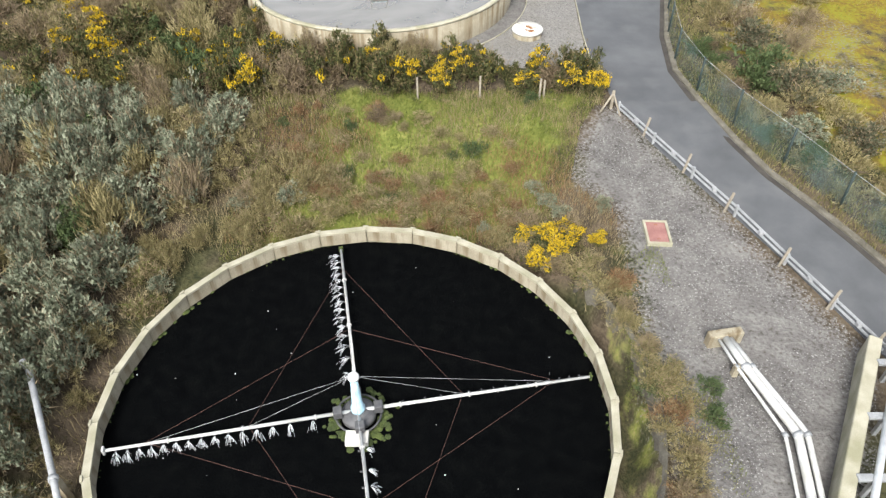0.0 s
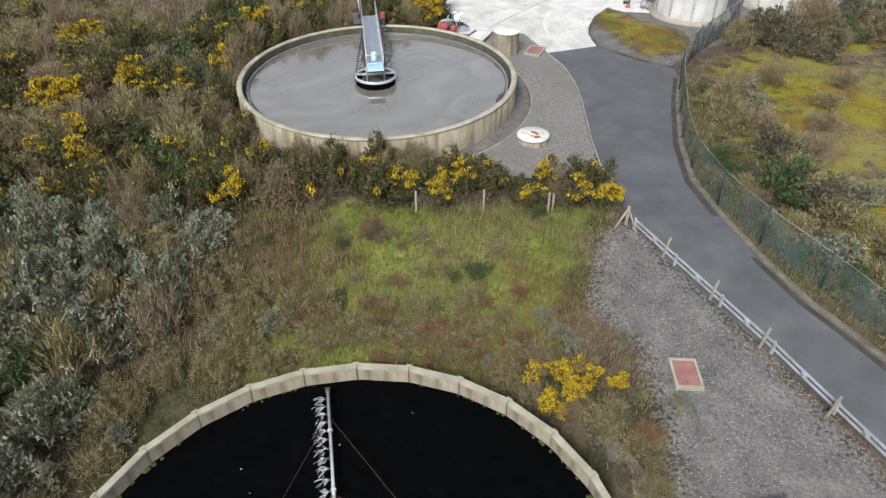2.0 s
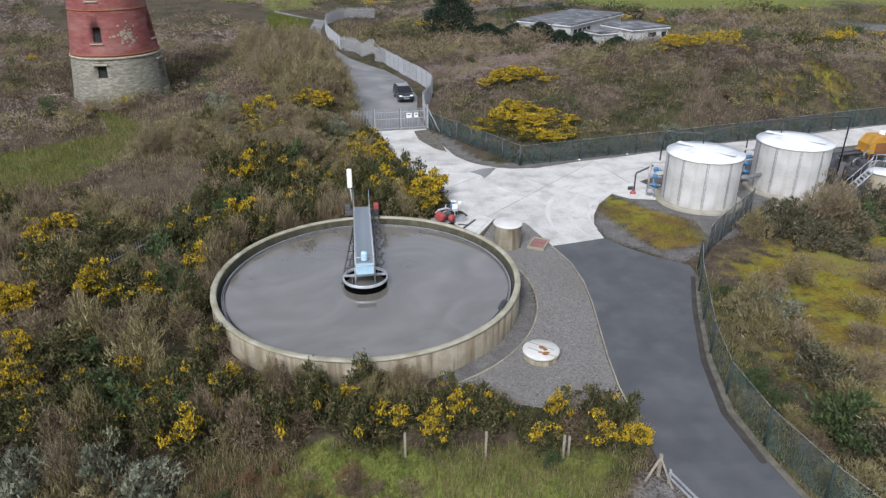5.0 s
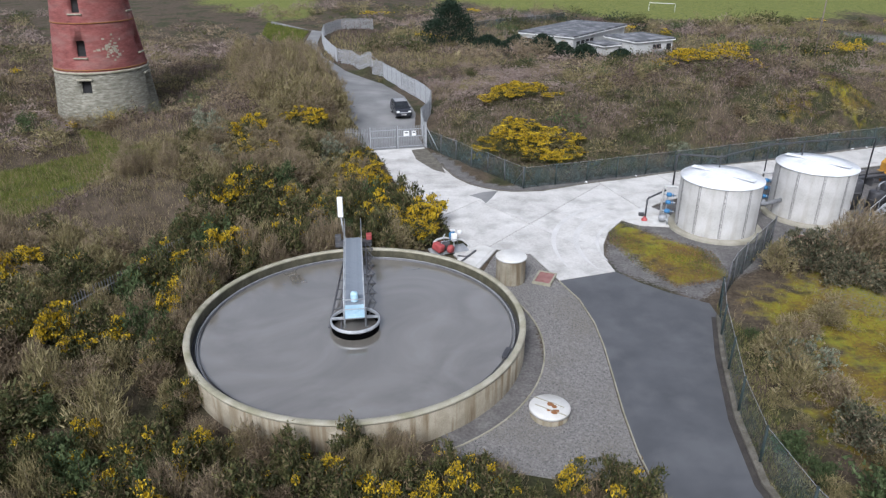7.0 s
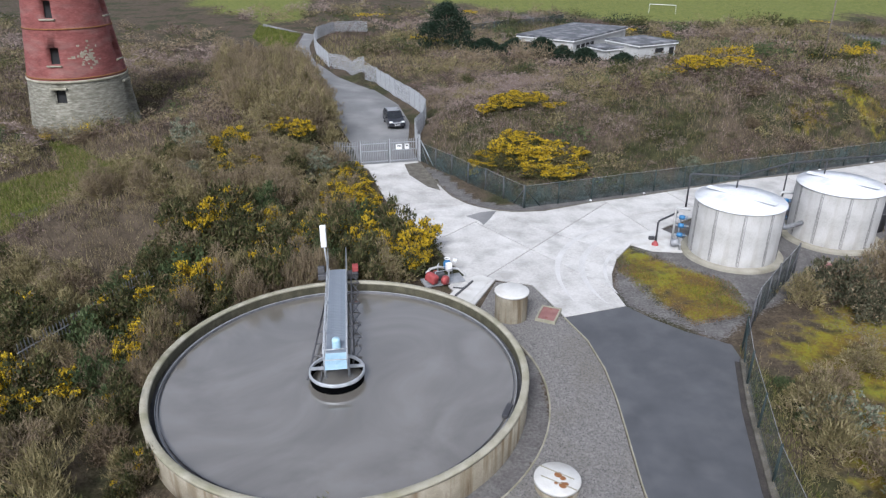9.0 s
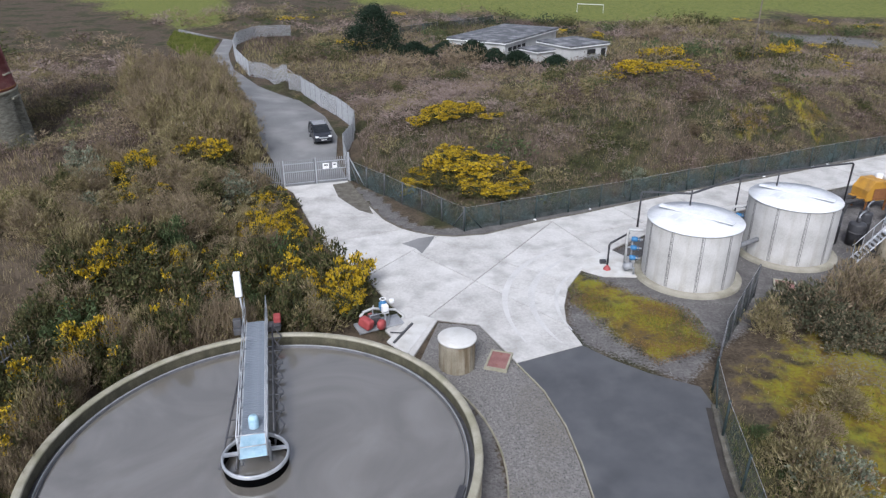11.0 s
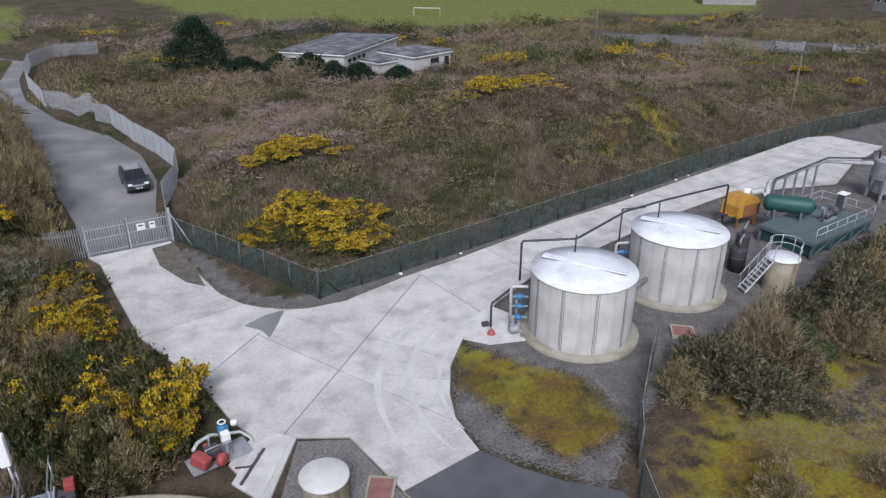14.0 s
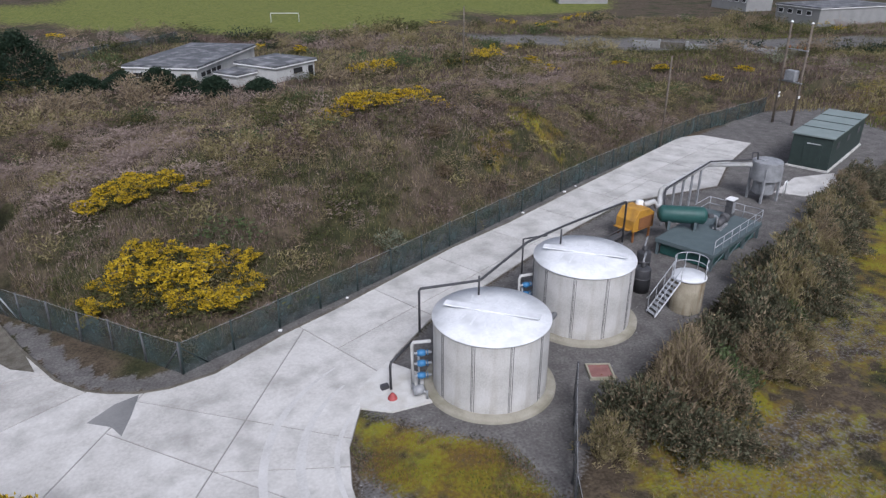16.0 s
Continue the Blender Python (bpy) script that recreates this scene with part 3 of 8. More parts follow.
def soft_in(poly, x, y, w):
    return np.clip(0.5 + np.where(inside(poly, x, y), 1, -1) * off_line(poly + poly[:1], x, y) / w, 0, 1)


def cover(x, y):
    grass, moss, grit = np.zeros_like(x), np.zeros_like(x), np.zeros_like(x)
    d = np.hypot(x - FX, y - FY)
    grass = np.maximum(grass, 0.72 * soft_in([(-9, 26), (-6, 33.5), (8, 33), (7, 30), (5, 24), (0, 23), (-8, 22)], x, y, 3))
    grass = np.maximum(grass, 0.5 * soft_in([(6.0, 8), (6.5, 22), (8.2, 22), (8, 8)], x, y, 2))
    grass = np.maximum(grass, 0.85 * soft_in(MEADOW, x, y, 4))
    grass = np.maximum(grass, 0.8 * soft_in(LANESIDE, x, y, 6))
    grass = np.maximum(grass, 0.72 * soft_in([(-20, 300), (-6, 260), (14, 228), (36, 213), (58, 192), (84, 187), (98, 203), (112, 214), (150, 200), (260, 290), (100, 420)], x, y, 8))
    grass = np.maximum(grass, 0.75 * soft_in([(-92, 262), (-64, 214), (-42, 190), (-32, 188), (-36, 218), (-40, 255), (-62, 290), (-110, 300)], x, y, 6))
    grass = np.maximum(grass, 0.4 * soft_in([(60, 160), (90, 180), (220, 160), (260, 80), (150, 70), (100, 100)], x, y, 20))
    moss = np.maximum(moss, soft_in(MOSS, x, y, 1.8) * (0.64 + 0.16 * bumps(x, y + 3, 1.3)))
    plain = soft_in([(17, 50), (24, 55), (40, 59), (60, 66), (80, 74), (100, 60), (80, 30), (40, 15), (24, 20), (18, 30), (17, 40)], x, y, 5)
    moss = np.maximum(moss, plain * (0.7 + 0.22 * bumps(x + 4, y, 0.42)))
    moss = np.where(plain > 0, moss * (1 - 0.35 * ease(24, 31, x) * (bumps(x - 7, y, 0.22) > -0.4)), moss)
    grit = np.maximum(grit, 0.42 * plain * (bumps(x, y, 0.33) > 0.25))
    moss = np.maximum(moss, soft_in([(36, 81.5), (32, 84), (37, 89), (44, 92), (48, 88), (44, 84.5)], x, y, 4) * (0.42 + 0.24 * bumps(x + 2, y, 0.6)))
    moss = np.maximum(moss, 0.5 * soft_in([(90, 60), (84, 76), (95, 95), (140, 110), (160, 90)], x, y, 8))
    grit = np.maximum(grit, 0.8 * soft_in(GRIT, x, y, 1.2) - moss * soft_in(MOSS, x, y, 2.2))
    grit = np.maximum(grit, 0.72 * soft_in(GRITNEAR, x, y, 2.2))
    grit = np.maximum(grit, 0.8 * ((off_line(KERB, x, y) < 1.6) & ~inside(YARD, x, y) & inside([(-4, 84), (3, 66), (7, 66), (90, 93), (84, 97), (6, 72)], x, y)))
    grit = np.maximum(grit, 0.75 * soft_in(TARMAC, x, y, 5))
    grit = np.maximum(grit, 0.75 * soft_in([(8, 194), (9, 210), (19, 207), (27, 226), (33, 226), (20, 203), (13, 193)], x, y, 3))
    grit = np.maximum(grit, 0.62 * soft_in([(-31, 62.5), (-28, 66.5), (-26.6, 70), (-27.8, 70.4), (-30, 66), (-33, 63)], x, y, 1.5))
    grit = np.maximum(grit, 0.8 * ((np.hypot(x - SX, y - SY) < 9.9) & (x > 0)))
    return np.stack([grass, moss, grit, np.ones_like(x)], -1)


att = ground.data.attributes.new("cover", "FLOAT_COLOR", "POINT")
att.data.foreach_set("color", cover(X, Y).reshape(-1).astype(np.float32))


def sheet(name, outline, lift, thick, material, step=2.0, label="", category="", flat=False):
    """A paved area laid over the land, with an edge down to it."""
    bm = bmesh.new()
    f = bm.faces.new([bm.verts.new((x, y, 0)) for x, y in outline])
    if f.normal.z < 0 or f.calc_area() and f.normal.z < 0:
        f.normal_flip()
    bm.normal_update()
    if bm.faces[:][0].normal.z < 0:
        bm.faces[:][0].normal_flip()
    if not flat:
        ys = [v.co.y for v in bm.verts]
        for k in np.arange(math.floor(min(ys)) + step, max(ys), step):
            bmesh.ops.bisect_plane(bm, geom=bm.verts[:] + bm.edges[:] + bm.faces[:], plane_co=(0, k, 0), plane_no=(0, 1, 0))
    for v in bm.verts:
        v.co.z = -0.75 * min(max((31 - v.co.y) / 9, 0), 1.6) + lift
    bmesh.ops.triangulate(bm, faces=bm.faces[:])
    rim = bmesh.ops.extrude_edge_only(bm, edges=[e for e in bm.edges if e.is_boundary])
    for v in rim["geom"]:
        if isinstance(v, bmesh.types.BMVert):
            v.co.z -= thick
    ob = part(name, bm, material)
    return tagged(ob, label, category, kind="structure")


sheet("road", ROAD, 0.05, 0.3, M["asphalt"], label="dark grey asphalt service road with worn patches", category="road")
bed = sheet("concrete_yard", YARD, 0.045, 0.3, M["joint"], label="pale concrete yard of cast slabs with dark joints", category="yard", flat=True)
sheet("track", TRACK, 0.07, 0.4, M["worn_track"], label="worn grey access track beyond the gate", category="track")
for ob in bpy.data.objects:
    if ob.name == "track":
        for v in ob.data.vertices:
            v.co.z += ground_z(v.co.x, v.co.y)
arc = [(SX + 9.75 * math.cos(a), SY + 9.75 * math.sin(a)) for a in np.linspace(radians(-62), radians(42), 22)]
PATH = [(2.6, 53.2), (3.9, 57.0), (6.1, 56.4), (7.42, 52.6), (8.27, 50.2), (8.64, 47.6), (8.68, 45.2), (8.58, 42.9), (8.42, 39.6), (8.42, 37), (8.5, 35.6), (5, 35.4), (1.5, 36.2)] + arc
sheet("gravel_path", PATH, 0.035, 0.3, M["gravel"], label="grey gravel strip between the settling tank and the road", category="path", flat=True)


def strip(name, line, w, h, material, label, category, z0=0.0, seg=True):
    """A kerb along a line."""
    bm = bmesh.new()
    prev = None
    for i, (x, y) in enumerate(line):
        a, c = line[max(0, i - 1)], line[min(len(line) - 1, i + 1)]
        d = Vector((c[0] - a[0], c[1] - a[1], 0)).normalized()
        s = Vector((-d.y, d.x, 0)) * w / 2
        zb = -0.75 * min(max((31 - y) / 9, 0), 1.6) + z0
        ring = [bm.verts.new(Vector((x, y, zb)) + q) for q in (s - Vector((0, 0, 0.2)), s + Vector((0, 0, h * 0.85)), s * 0.8 + Vector((0, 0, h)), -s * 0.8 + Vector((0, 0, h)), -s + Vector((0, 0, h * 0.85)), -s - Vector((0, 0, 0.2)))]
        if prev:
            for k in range(5):
                bm.faces.new((prev[k], prev[k + 1], ring[k + 1], ring[k]))
        prev = ring
    bmesh.ops.recalc_face_normals(bm, faces=bm.faces[:])
    return tagged(part(name, bm, material), label, category, kind="structure")


strip("kerb_yard", [(x, y) for x, y in KERB], 0.16, 0.14, M["rubble_top"], "low grey concrete kerb round the yard's outer edge", "kerb")
RIGHT_EDGE = ROAD[18:30]
strip("kerb_road", RIGHT_EDGE, 0.32, 0.16, M["rubble_top"], "broken mossy kerb along the road under the fence", "kerb")
strip("leaf_litter", [(x - 0.3, y - 0.1) for x, y in RIGHT_EDGE], 0.3, 0.06, M["litter"], "dark wet leaf litter along the road's kerb", "litter")
strip("edging_path", arc, 0.07, 0.09, M["coping"], "thin concrete edging round the tank's gravel", "edging")
strip("edging_road", ROAD[0:8], 0.06, 0.075, M["coping"], "pale concrete edging between gravel and road", "edging")


# ---- settling tank ----
def settling_tank():
    t = thing("settling_tank", SX, SY, 0, label="round concrete settling tank with mossy weathered wall", category="settling tank")
    part("wall", lathe([(SR - 0.28, -0.4), (SR - 0.28, 1.42), (SR, 1.42), (SR, -0.4)], 96), M["old_concrete"], t)
    part("inner_wall", lathe([(SR - 0.285, 0.86), (SR - 0.285, 1.41)], 96), M["algae"], t, "dark wet algae-stained inner wall")
    part("coping", lathe([(SR - 0.31, 1.42), (SR - 0.31, 1.49), (SR - 0.27, 1.53), (SR - 0.02, 1.53), (SR + 0.03, 1.49), (SR + 0.03, 1.42), (SR - 0.31, 1.42)], 96), M["coping"], t, "pale lichen-stained coping")
    part("launder_channel", lathe([(SR - 0.28, 0.85), (SR - 0.52, 0.85), (SR - 0.52, 1.0), (SR - 0.47, 1.0), (SR - 0.47, 0.92), (SR - 0.28, 0.92)], 96), M["dark_steel"], t, "dark wet overflow channel")
    part("weir_plate", lathe([(SR - 0.53, 0.8), (SR - 0.53, 1.09), (SR - 0.5, 1.09), (SR - 0.5, 0.8)], 96), M["galvdull"], t, "thin grey weir plate")
    part("scum_board", lathe([(SR - 0.66, 0.8), (SR - 0.66, 1.12), (SR - 0.64, 1.12), (SR - 0.64, 0.8)], 96), M["dark_steel"], t, "dark scum board")
    bm = boxed(0.9, 0.28, 0.16, bevel=0.03)
    clip = part("scum_pipe", bm, M["black_pipe"], t, "short black pipe on the weir")
    clip.matrix_local = pose(7.55, -2.75, 1.12, 0, 0, 70)
    w = tagged(part("water", lathe([(0.0, 1.0), (SR - 0.54, 1.0)], 96, smooth=False), M["water"]), "still grey water that mirrors the sky", "water", kind="structure")
    w.matrix_basis = pose(SX, SY, 0)
    return t


settling_tank()


def scraper_bridge():
    """Walkway from the tank's far rim to its centre drum; local y runs from the centre outwards."""
    t = thing("scraper_bridge", SX - 0.1, SY - 0.6, 0, 7.4, "galvanised walkway bridge from the rim to the tank's centre", "bridge")
    L = 9.9
    deck = part("deck_frame", boxed(0.06, L, 0.16, -0.5, L / 2, 2.0), M["galv"], t)
    part("deck_frame", boxed(0.06, L, 0.16, 0.5, L / 2, 2.0), M["galv"], t)
    for k in range(60):
        b = part("deck_plank", boxed(0.94, 0.13, 0.03, 0, 0.16 + k * L / 61, 2.05), M["grating"], t) if k == 0 else new("deck_plank", plank.data)
        if k == 0:
            plank = b
        b.parent = t
        b.location = (0, k * (L - 0.3) / 60, 0)
    part("end_plate", boxed(1.0, 1.3, 0.05, 0, 0.15, 2.1, 0.01), M["pale_blue"], t, "pale blue centre platform")
    for s in (-1, 1):
        bm = bmesh.new()
        for z in (2.55, 3.1):
            tube(bm, [(s * 0.52, -0.4, z), (s * 0.52, L + 0.5, z)], 0.025, 6)
        part("handrail", bm, M["galv"], t)
        for k in range(8):
            part("rail_post", piped([(s * 0.52, -0.4 + k * 1.5, 2.0), (s * 0.52, -0.4 + k * 1.5, 3.12)], 0.025, 6), M["galv"], t)
    bm = bmesh.new()
    for z in (2.55, 3.1):
        tube(bm, [(-0.52, -0.42, z), (0.52, -0.42, z)], 0.025, 6)
    part("end_rail", bm, M["galv"], t)
    # lattice side girder hung on one flank, ladder frame on the other
    bm = bmesh.new()
    tube(bm, [(0.75, 1.0, 1.3), (0.75, L - 0.6, 1.3)], 0.04, 6)
    tube(bm, [(0.75, 1.0, 2.0), (0.75, L - 0.6, 2.0)], 0.04, 6)
    for k in range(7):
        y = 1.2 + k * 1.15
        tube(bm, [(0.75, y, 1.3), (1.15, y + 0.55, 1.65), (0.75, y + 1.1, 2.0)], 0.035, 6)
        tube(bm, [(0.5, y + 1.1, 1.95), (1.2, y + 1.1, 1.95)], 0.035, 6)
    part("scraper_frame", bm, M["dark_steel"], t, "dark lattice scraper frame")
    bm = bmesh.new()
    tube(bm, [(-0.62, L - 3.0, 1.75), (-1.35, 0.1, 1.25)], 0.05, 6)
    tube(bm, [(-0.62, L - 3.0, 1.35), (-0.75, 0.1, 1.15)], 0.04, 6)
    for k in range(6):
        f = k / 6
        tube(bm, [(-0.64 - 0.68 * f, L - 3.0 - f * 6.2, 1.7 - 0.4 * f), (-0.55, L - 3.0 - f * 6.2, 1.5)], 0.035, 6)
    part("skimmer_arm", bm, M["dark_steel"], t, "dark slanted skimmer arm")
    part("wheel_carriage", boxed(2.3, 0.5, 0.35, 0, L - 0.35, 1.75, 0.04), M["dark_steel"], t, "dark wheel carriage on the rim")
    for s in (-1, 1):
        w = part("wheel", lathe([(0.0, -0.07), (0.17, -0.07), (0.19, -0.04), (0.19, 0.04), (0.17, 0.07), (0.0, 0.07)], 16), M["tyre"], t)
        w.matrix_local = pose(s * 1.05, L - 0.35, 1.72, 0, 90, 0)
    part("drive_motor", boxed(0.35, 0.5, 0.35, 1.0, L - 0.1, 2.05, 0.05), M["red"], t, "small red motor")
    part("control_pod", boxed(0.4, 0.3, 0.5, -0.95, L - 0.2, 2.05, 0.04), M["dark_steel"], t)
    part("lamp_panel", boxed(0.34, 0.34, 1.3, -0.72, L + 0.25, 4.0, 0.05), M["white"], t, "tall white cabinet on the bridge end")
    part("lamp_post", piped([(-0.6, L + 0.15, 2.0), (-0.7, L + 0.24, 3.4)], 0.05, 6), M["galv"], t)
    part("motor_cover", lathe([(0.0, 2.62), (0.16, 2.6), (0.2, 2.5), (0.2, 2.1)], 16), M["pale_blue"], t).location = (0, 1.3, 0)
    ring = part("stilling_ring", lathe([(1.2, 1.4), (1.2, 1.52), (1.22, 1.55), (1.27, 1.55), (1.29, 1.52), (1.29, 1.4)], 48), M["galv"], t, "round galvanised stilling drum rim")
    ring.location = (0, 0.35, 0)
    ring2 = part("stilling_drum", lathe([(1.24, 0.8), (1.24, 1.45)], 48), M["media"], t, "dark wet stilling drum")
    ring2.location = (0, 0.35, 0)
    bm = bmesh.new()
    box(bm, 0, 0.55, 1.5, 2.45, 0.14, 0.1)
    part("cross_beam", bm, M["galv"], t)
    for s in (-1, 1):
        part("leg", piped([(s * 0.55, 0.45, 0.8), (s * 0.55, 0.45, 2.0)], 0.06, 8), M["galvdull"], t)
    return t


scraper_bridge()


# ---- filter bed and its distributor ----
def filter_bed():
    t = thing("filter_bed", FX, FY, 0, label="round trickling filter bed of concrete panels with black wet stone", category="filter bed")
    n, top = 27, -1.2
    off = radians(90 + 3)
    bm = lathe([(FR - 0.17, -2.9), (FR - 0.17, top - 0.1), (FR - 0.02, top - 0.1), (FR - 0.02, -2.9)], 1, 0, 2 * math.pi / n - 0.004, smooth=False)
    wall = part("wall_panel", bm, M["old_concrete"], t)
    cop = part("coping", lathe([(FR - 0.22, top - 0.1), (FR - 0.22, top), (FR + 0.05, top), (FR + 0.05, top - 0.1)], 1, 0, 2 * math.pi / n - 0.003, smooth=False), M["coping"], t)
    rib = part("joint_rib", boxed(0.09, 0.24, 1.75, FR + 0.03, 0, top - 0.83, 0.015), M["coping"], t)
    for k in range(n):
        for src in (wall, cop, rib):
            o = src if k == 0 else new(src.name.split(".")[0], src.data)
            o.parent = t
            o.rotation_euler = (0, 0, off + 2 * math.pi * k / n)
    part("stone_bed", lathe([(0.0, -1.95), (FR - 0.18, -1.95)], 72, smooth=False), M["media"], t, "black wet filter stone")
    bm = bmesh.new()
    rng = random.Random(4)
    for k in range(170):
        a = rng.uniform(0, 2 * math.pi)
        r = FR - 0.2 - abs(rng.gauss(0, 0.05))
        w = 0.5 + 0.5 * math.sin(a * 3)
        q = rng.uniform(0.05, 0.11) * (0.3 + w)
        bmesh.ops.create_icosphere(bm, subdivisions=1, radius=q, matrix=Matrix.Translation((r * math.cos(a), r * math.sin(a), -1.95)) @ Matrix.Diagonal((1, 1, 0.45, 1)))
    part("moss_rim", bm, M["slime"], t, "green moss along the wall's foot")["kind"] = "stuff"
    bm = bmesh.new()
    for k in range(150):
        a = rng.uniform(0, 2 * math.pi)
        r = 0.75 + abs(rng.gauss(0, 0.22))
        bmesh.ops.create_icosphere(bm, subdivisions=1, radius=rng.uniform(0.06, 0.16), matrix=Matrix.Translation((r * math.cos(a), r * math.sin(a) - 0.35, -1.94)) @ Matrix.Diagonal((1, 1, 0.4, 1)))
    part("moss_centre", bm, M["slime"], t, "ring of bright moss round the centre")["kind"] = "stuff"
    bm = bmesh.new()
    for k in range(26):
        a, r = rng.uniform(0, 2 * math.pi), math.sqrt(rng.uniform(0.02, 1)) * (FR - 0.4)
        bmesh.ops.create_icosphere(bm, subdivisions=1, radius=rng.uniform(0.01, 0.03), matrix=Matrix.Translation((r * math.cos(a), r * math.sin(a), -1.94)))
    part("litter", bm, M["white"], t, "scattered white specks")["kind"] = "stuff"
    return t


filter_bed()


def distributor():
    t = thing("rotary_distributor", FX, FY - 0.3, 0, label="four-armed rotary distributor with blue mast over the filter", category="distributor")
    part("base_block", boxed(0.8, 0.5, 0.3, 0.02, -0.95, -1.8, 0.03), M["pale_concrete"], t, "pale concrete block")
    part("drum", lathe([(0.0, -1.9), (0.55, -1.9), (0.62, -1.8), (0.62, -1.62), (0.5, -1.55), (0.3, -1.45), (0.0, -1.45)], 32), M["dark_steel"], t, "dark turntable drum")
    part("ring", lathe([(0.76, -1.7), (0.8, -1.66), (0.84, -1.7), (0.8, -1.74), (0.76, -1.7)], 32), M["dark_steel"], t)
    mast = part("mast", lathe([(0.0, -1.5), (0.24, -1.5), (0.26, -1.3), (0.2, -1.22), (0.15, -0.2), (0.12, 0.4), (0.0, 0.4)], 20), M["pale_blue"], t, "pale blue tapered mast")
    part("mast_cap", lathe([(0.0, 0.62), (0.12, 0.6), (0.19, 0.5), (0.19, 0.4), (0.0, 0.4)], 16), M["white"], t, "white mast cap")
    rng = random.Random(8)
    ends = [(-1.5, 8.3), (8.45, 1.45), (-8.45, -1.6), (1.5, -8.3)]
    for i, (ex, ey) in enumerate(ends):
        L = math.hypot(ex, ey)
        rz = math.degrees(math.atan2(ey, ex))
        arm = part("arm", piped([(0.25, 0, -1.5), (L, 0, -1.5)], 0.065, 10, 0.052), M["white_pipe"], t, "long pale distributor pipe")
        arm.matrix_local = pose(0, 0, 0, 0, 0, rz)
        part("valve_box", boxed(0.32, 0.34, 0.36, 0.72, 0, -1.45, 0.04), M["dark_steel"], arm)
        for k in range(3):
            part("flange", lathe([(0.06, -0.025), (0.1, -0.025), (0.1, 0.025), (0.06, 0.025)], 12), M["white_pipe"], arm).matrix_local = pose(1.5 + k * 2.5, 0, -1.5, 0, 90, 0)
        part("end_cap", boxed(0.08, 0.2, 0.3, L, 0, -1.5, 0.02), M["slime"] if i < 2 else M["white_pipe"], arm)
        # nozzles and the water that they throw
        nozz = [1.6 + (L - 2.0) * (k / 14) ** 0.8 for k in range(15)]
        side = -1 if i == 3 else 1
        for k, r in enumerate(nozz):
            if i == 0 and k == 0:
                nozzle = part("nozzle", boxed(0.05, 0.09, 0.05), M["dark_steel"], arm)
            o = nozzle if i == 0 and k == 0 else new("nozzle", nozzle.data)
            o.parent = arm
            o.location = (r, side * 0.11, -1.52)
        if i != 1:
            side = {0: 1, 2: 1, 3: 1}[i]
            bm = bmesh.new()
            for r in nozz:
                if i == 3 and rng.random() < 0.25:
                    continue
                reach = 0.7 if i == 0 else 0.45
                for q in range(26):
                    a, s = rng.uniform(-0.75, 0.75), rng.uniform(0.5, 1.0) * reach
                    p0 = Vector((r, side * 0.12, -1.5))
                    pts = []
                    u0 = rng.uniform(0.0, 0.6)
                    for u in (u0, u0 + 0.15, u0 + 0.3):
                        pts.append(p0 + Vector((math.sin(a) * s * u, side * math.cos(a) * s * u, 0.1 * u - 0.5 * u * u)))
                    tube(bm, pts, 0.0045, 3, caps=False)
            part("spray", bm, M["spray"], arm, "fine white water jets")["kind"] = "stuff"
    # guy wires
    for i, (ex, ey) in enumerate(ends):
        for f in (0.44, 0.82):
            part("guy_wire", piped([(0, 0, 0.5), (ex * f, ey * f, -1.42)], 0.006, 4), M["galvdull"], t)
        nx, ny = ends[{0: 1, 1: 3, 3: 2, 2: 0}[i]]
        part("tie_wire", piped([(ex * 0.84, ey * 0.84, -1.42), (nx * 0.44, ny * 0.44, -1.42)], 0.006, 4), M["wire_red"], t, "thin rusty tie wire")
        part("tie_wire", piped([(ex * 0.44, ey * 0.44, -1.42), (nx * 0.84, ny * 0.84, -1.42)], 0.006, 4), M["wire_red"], t, "thin rusty tie wire")


distributor()


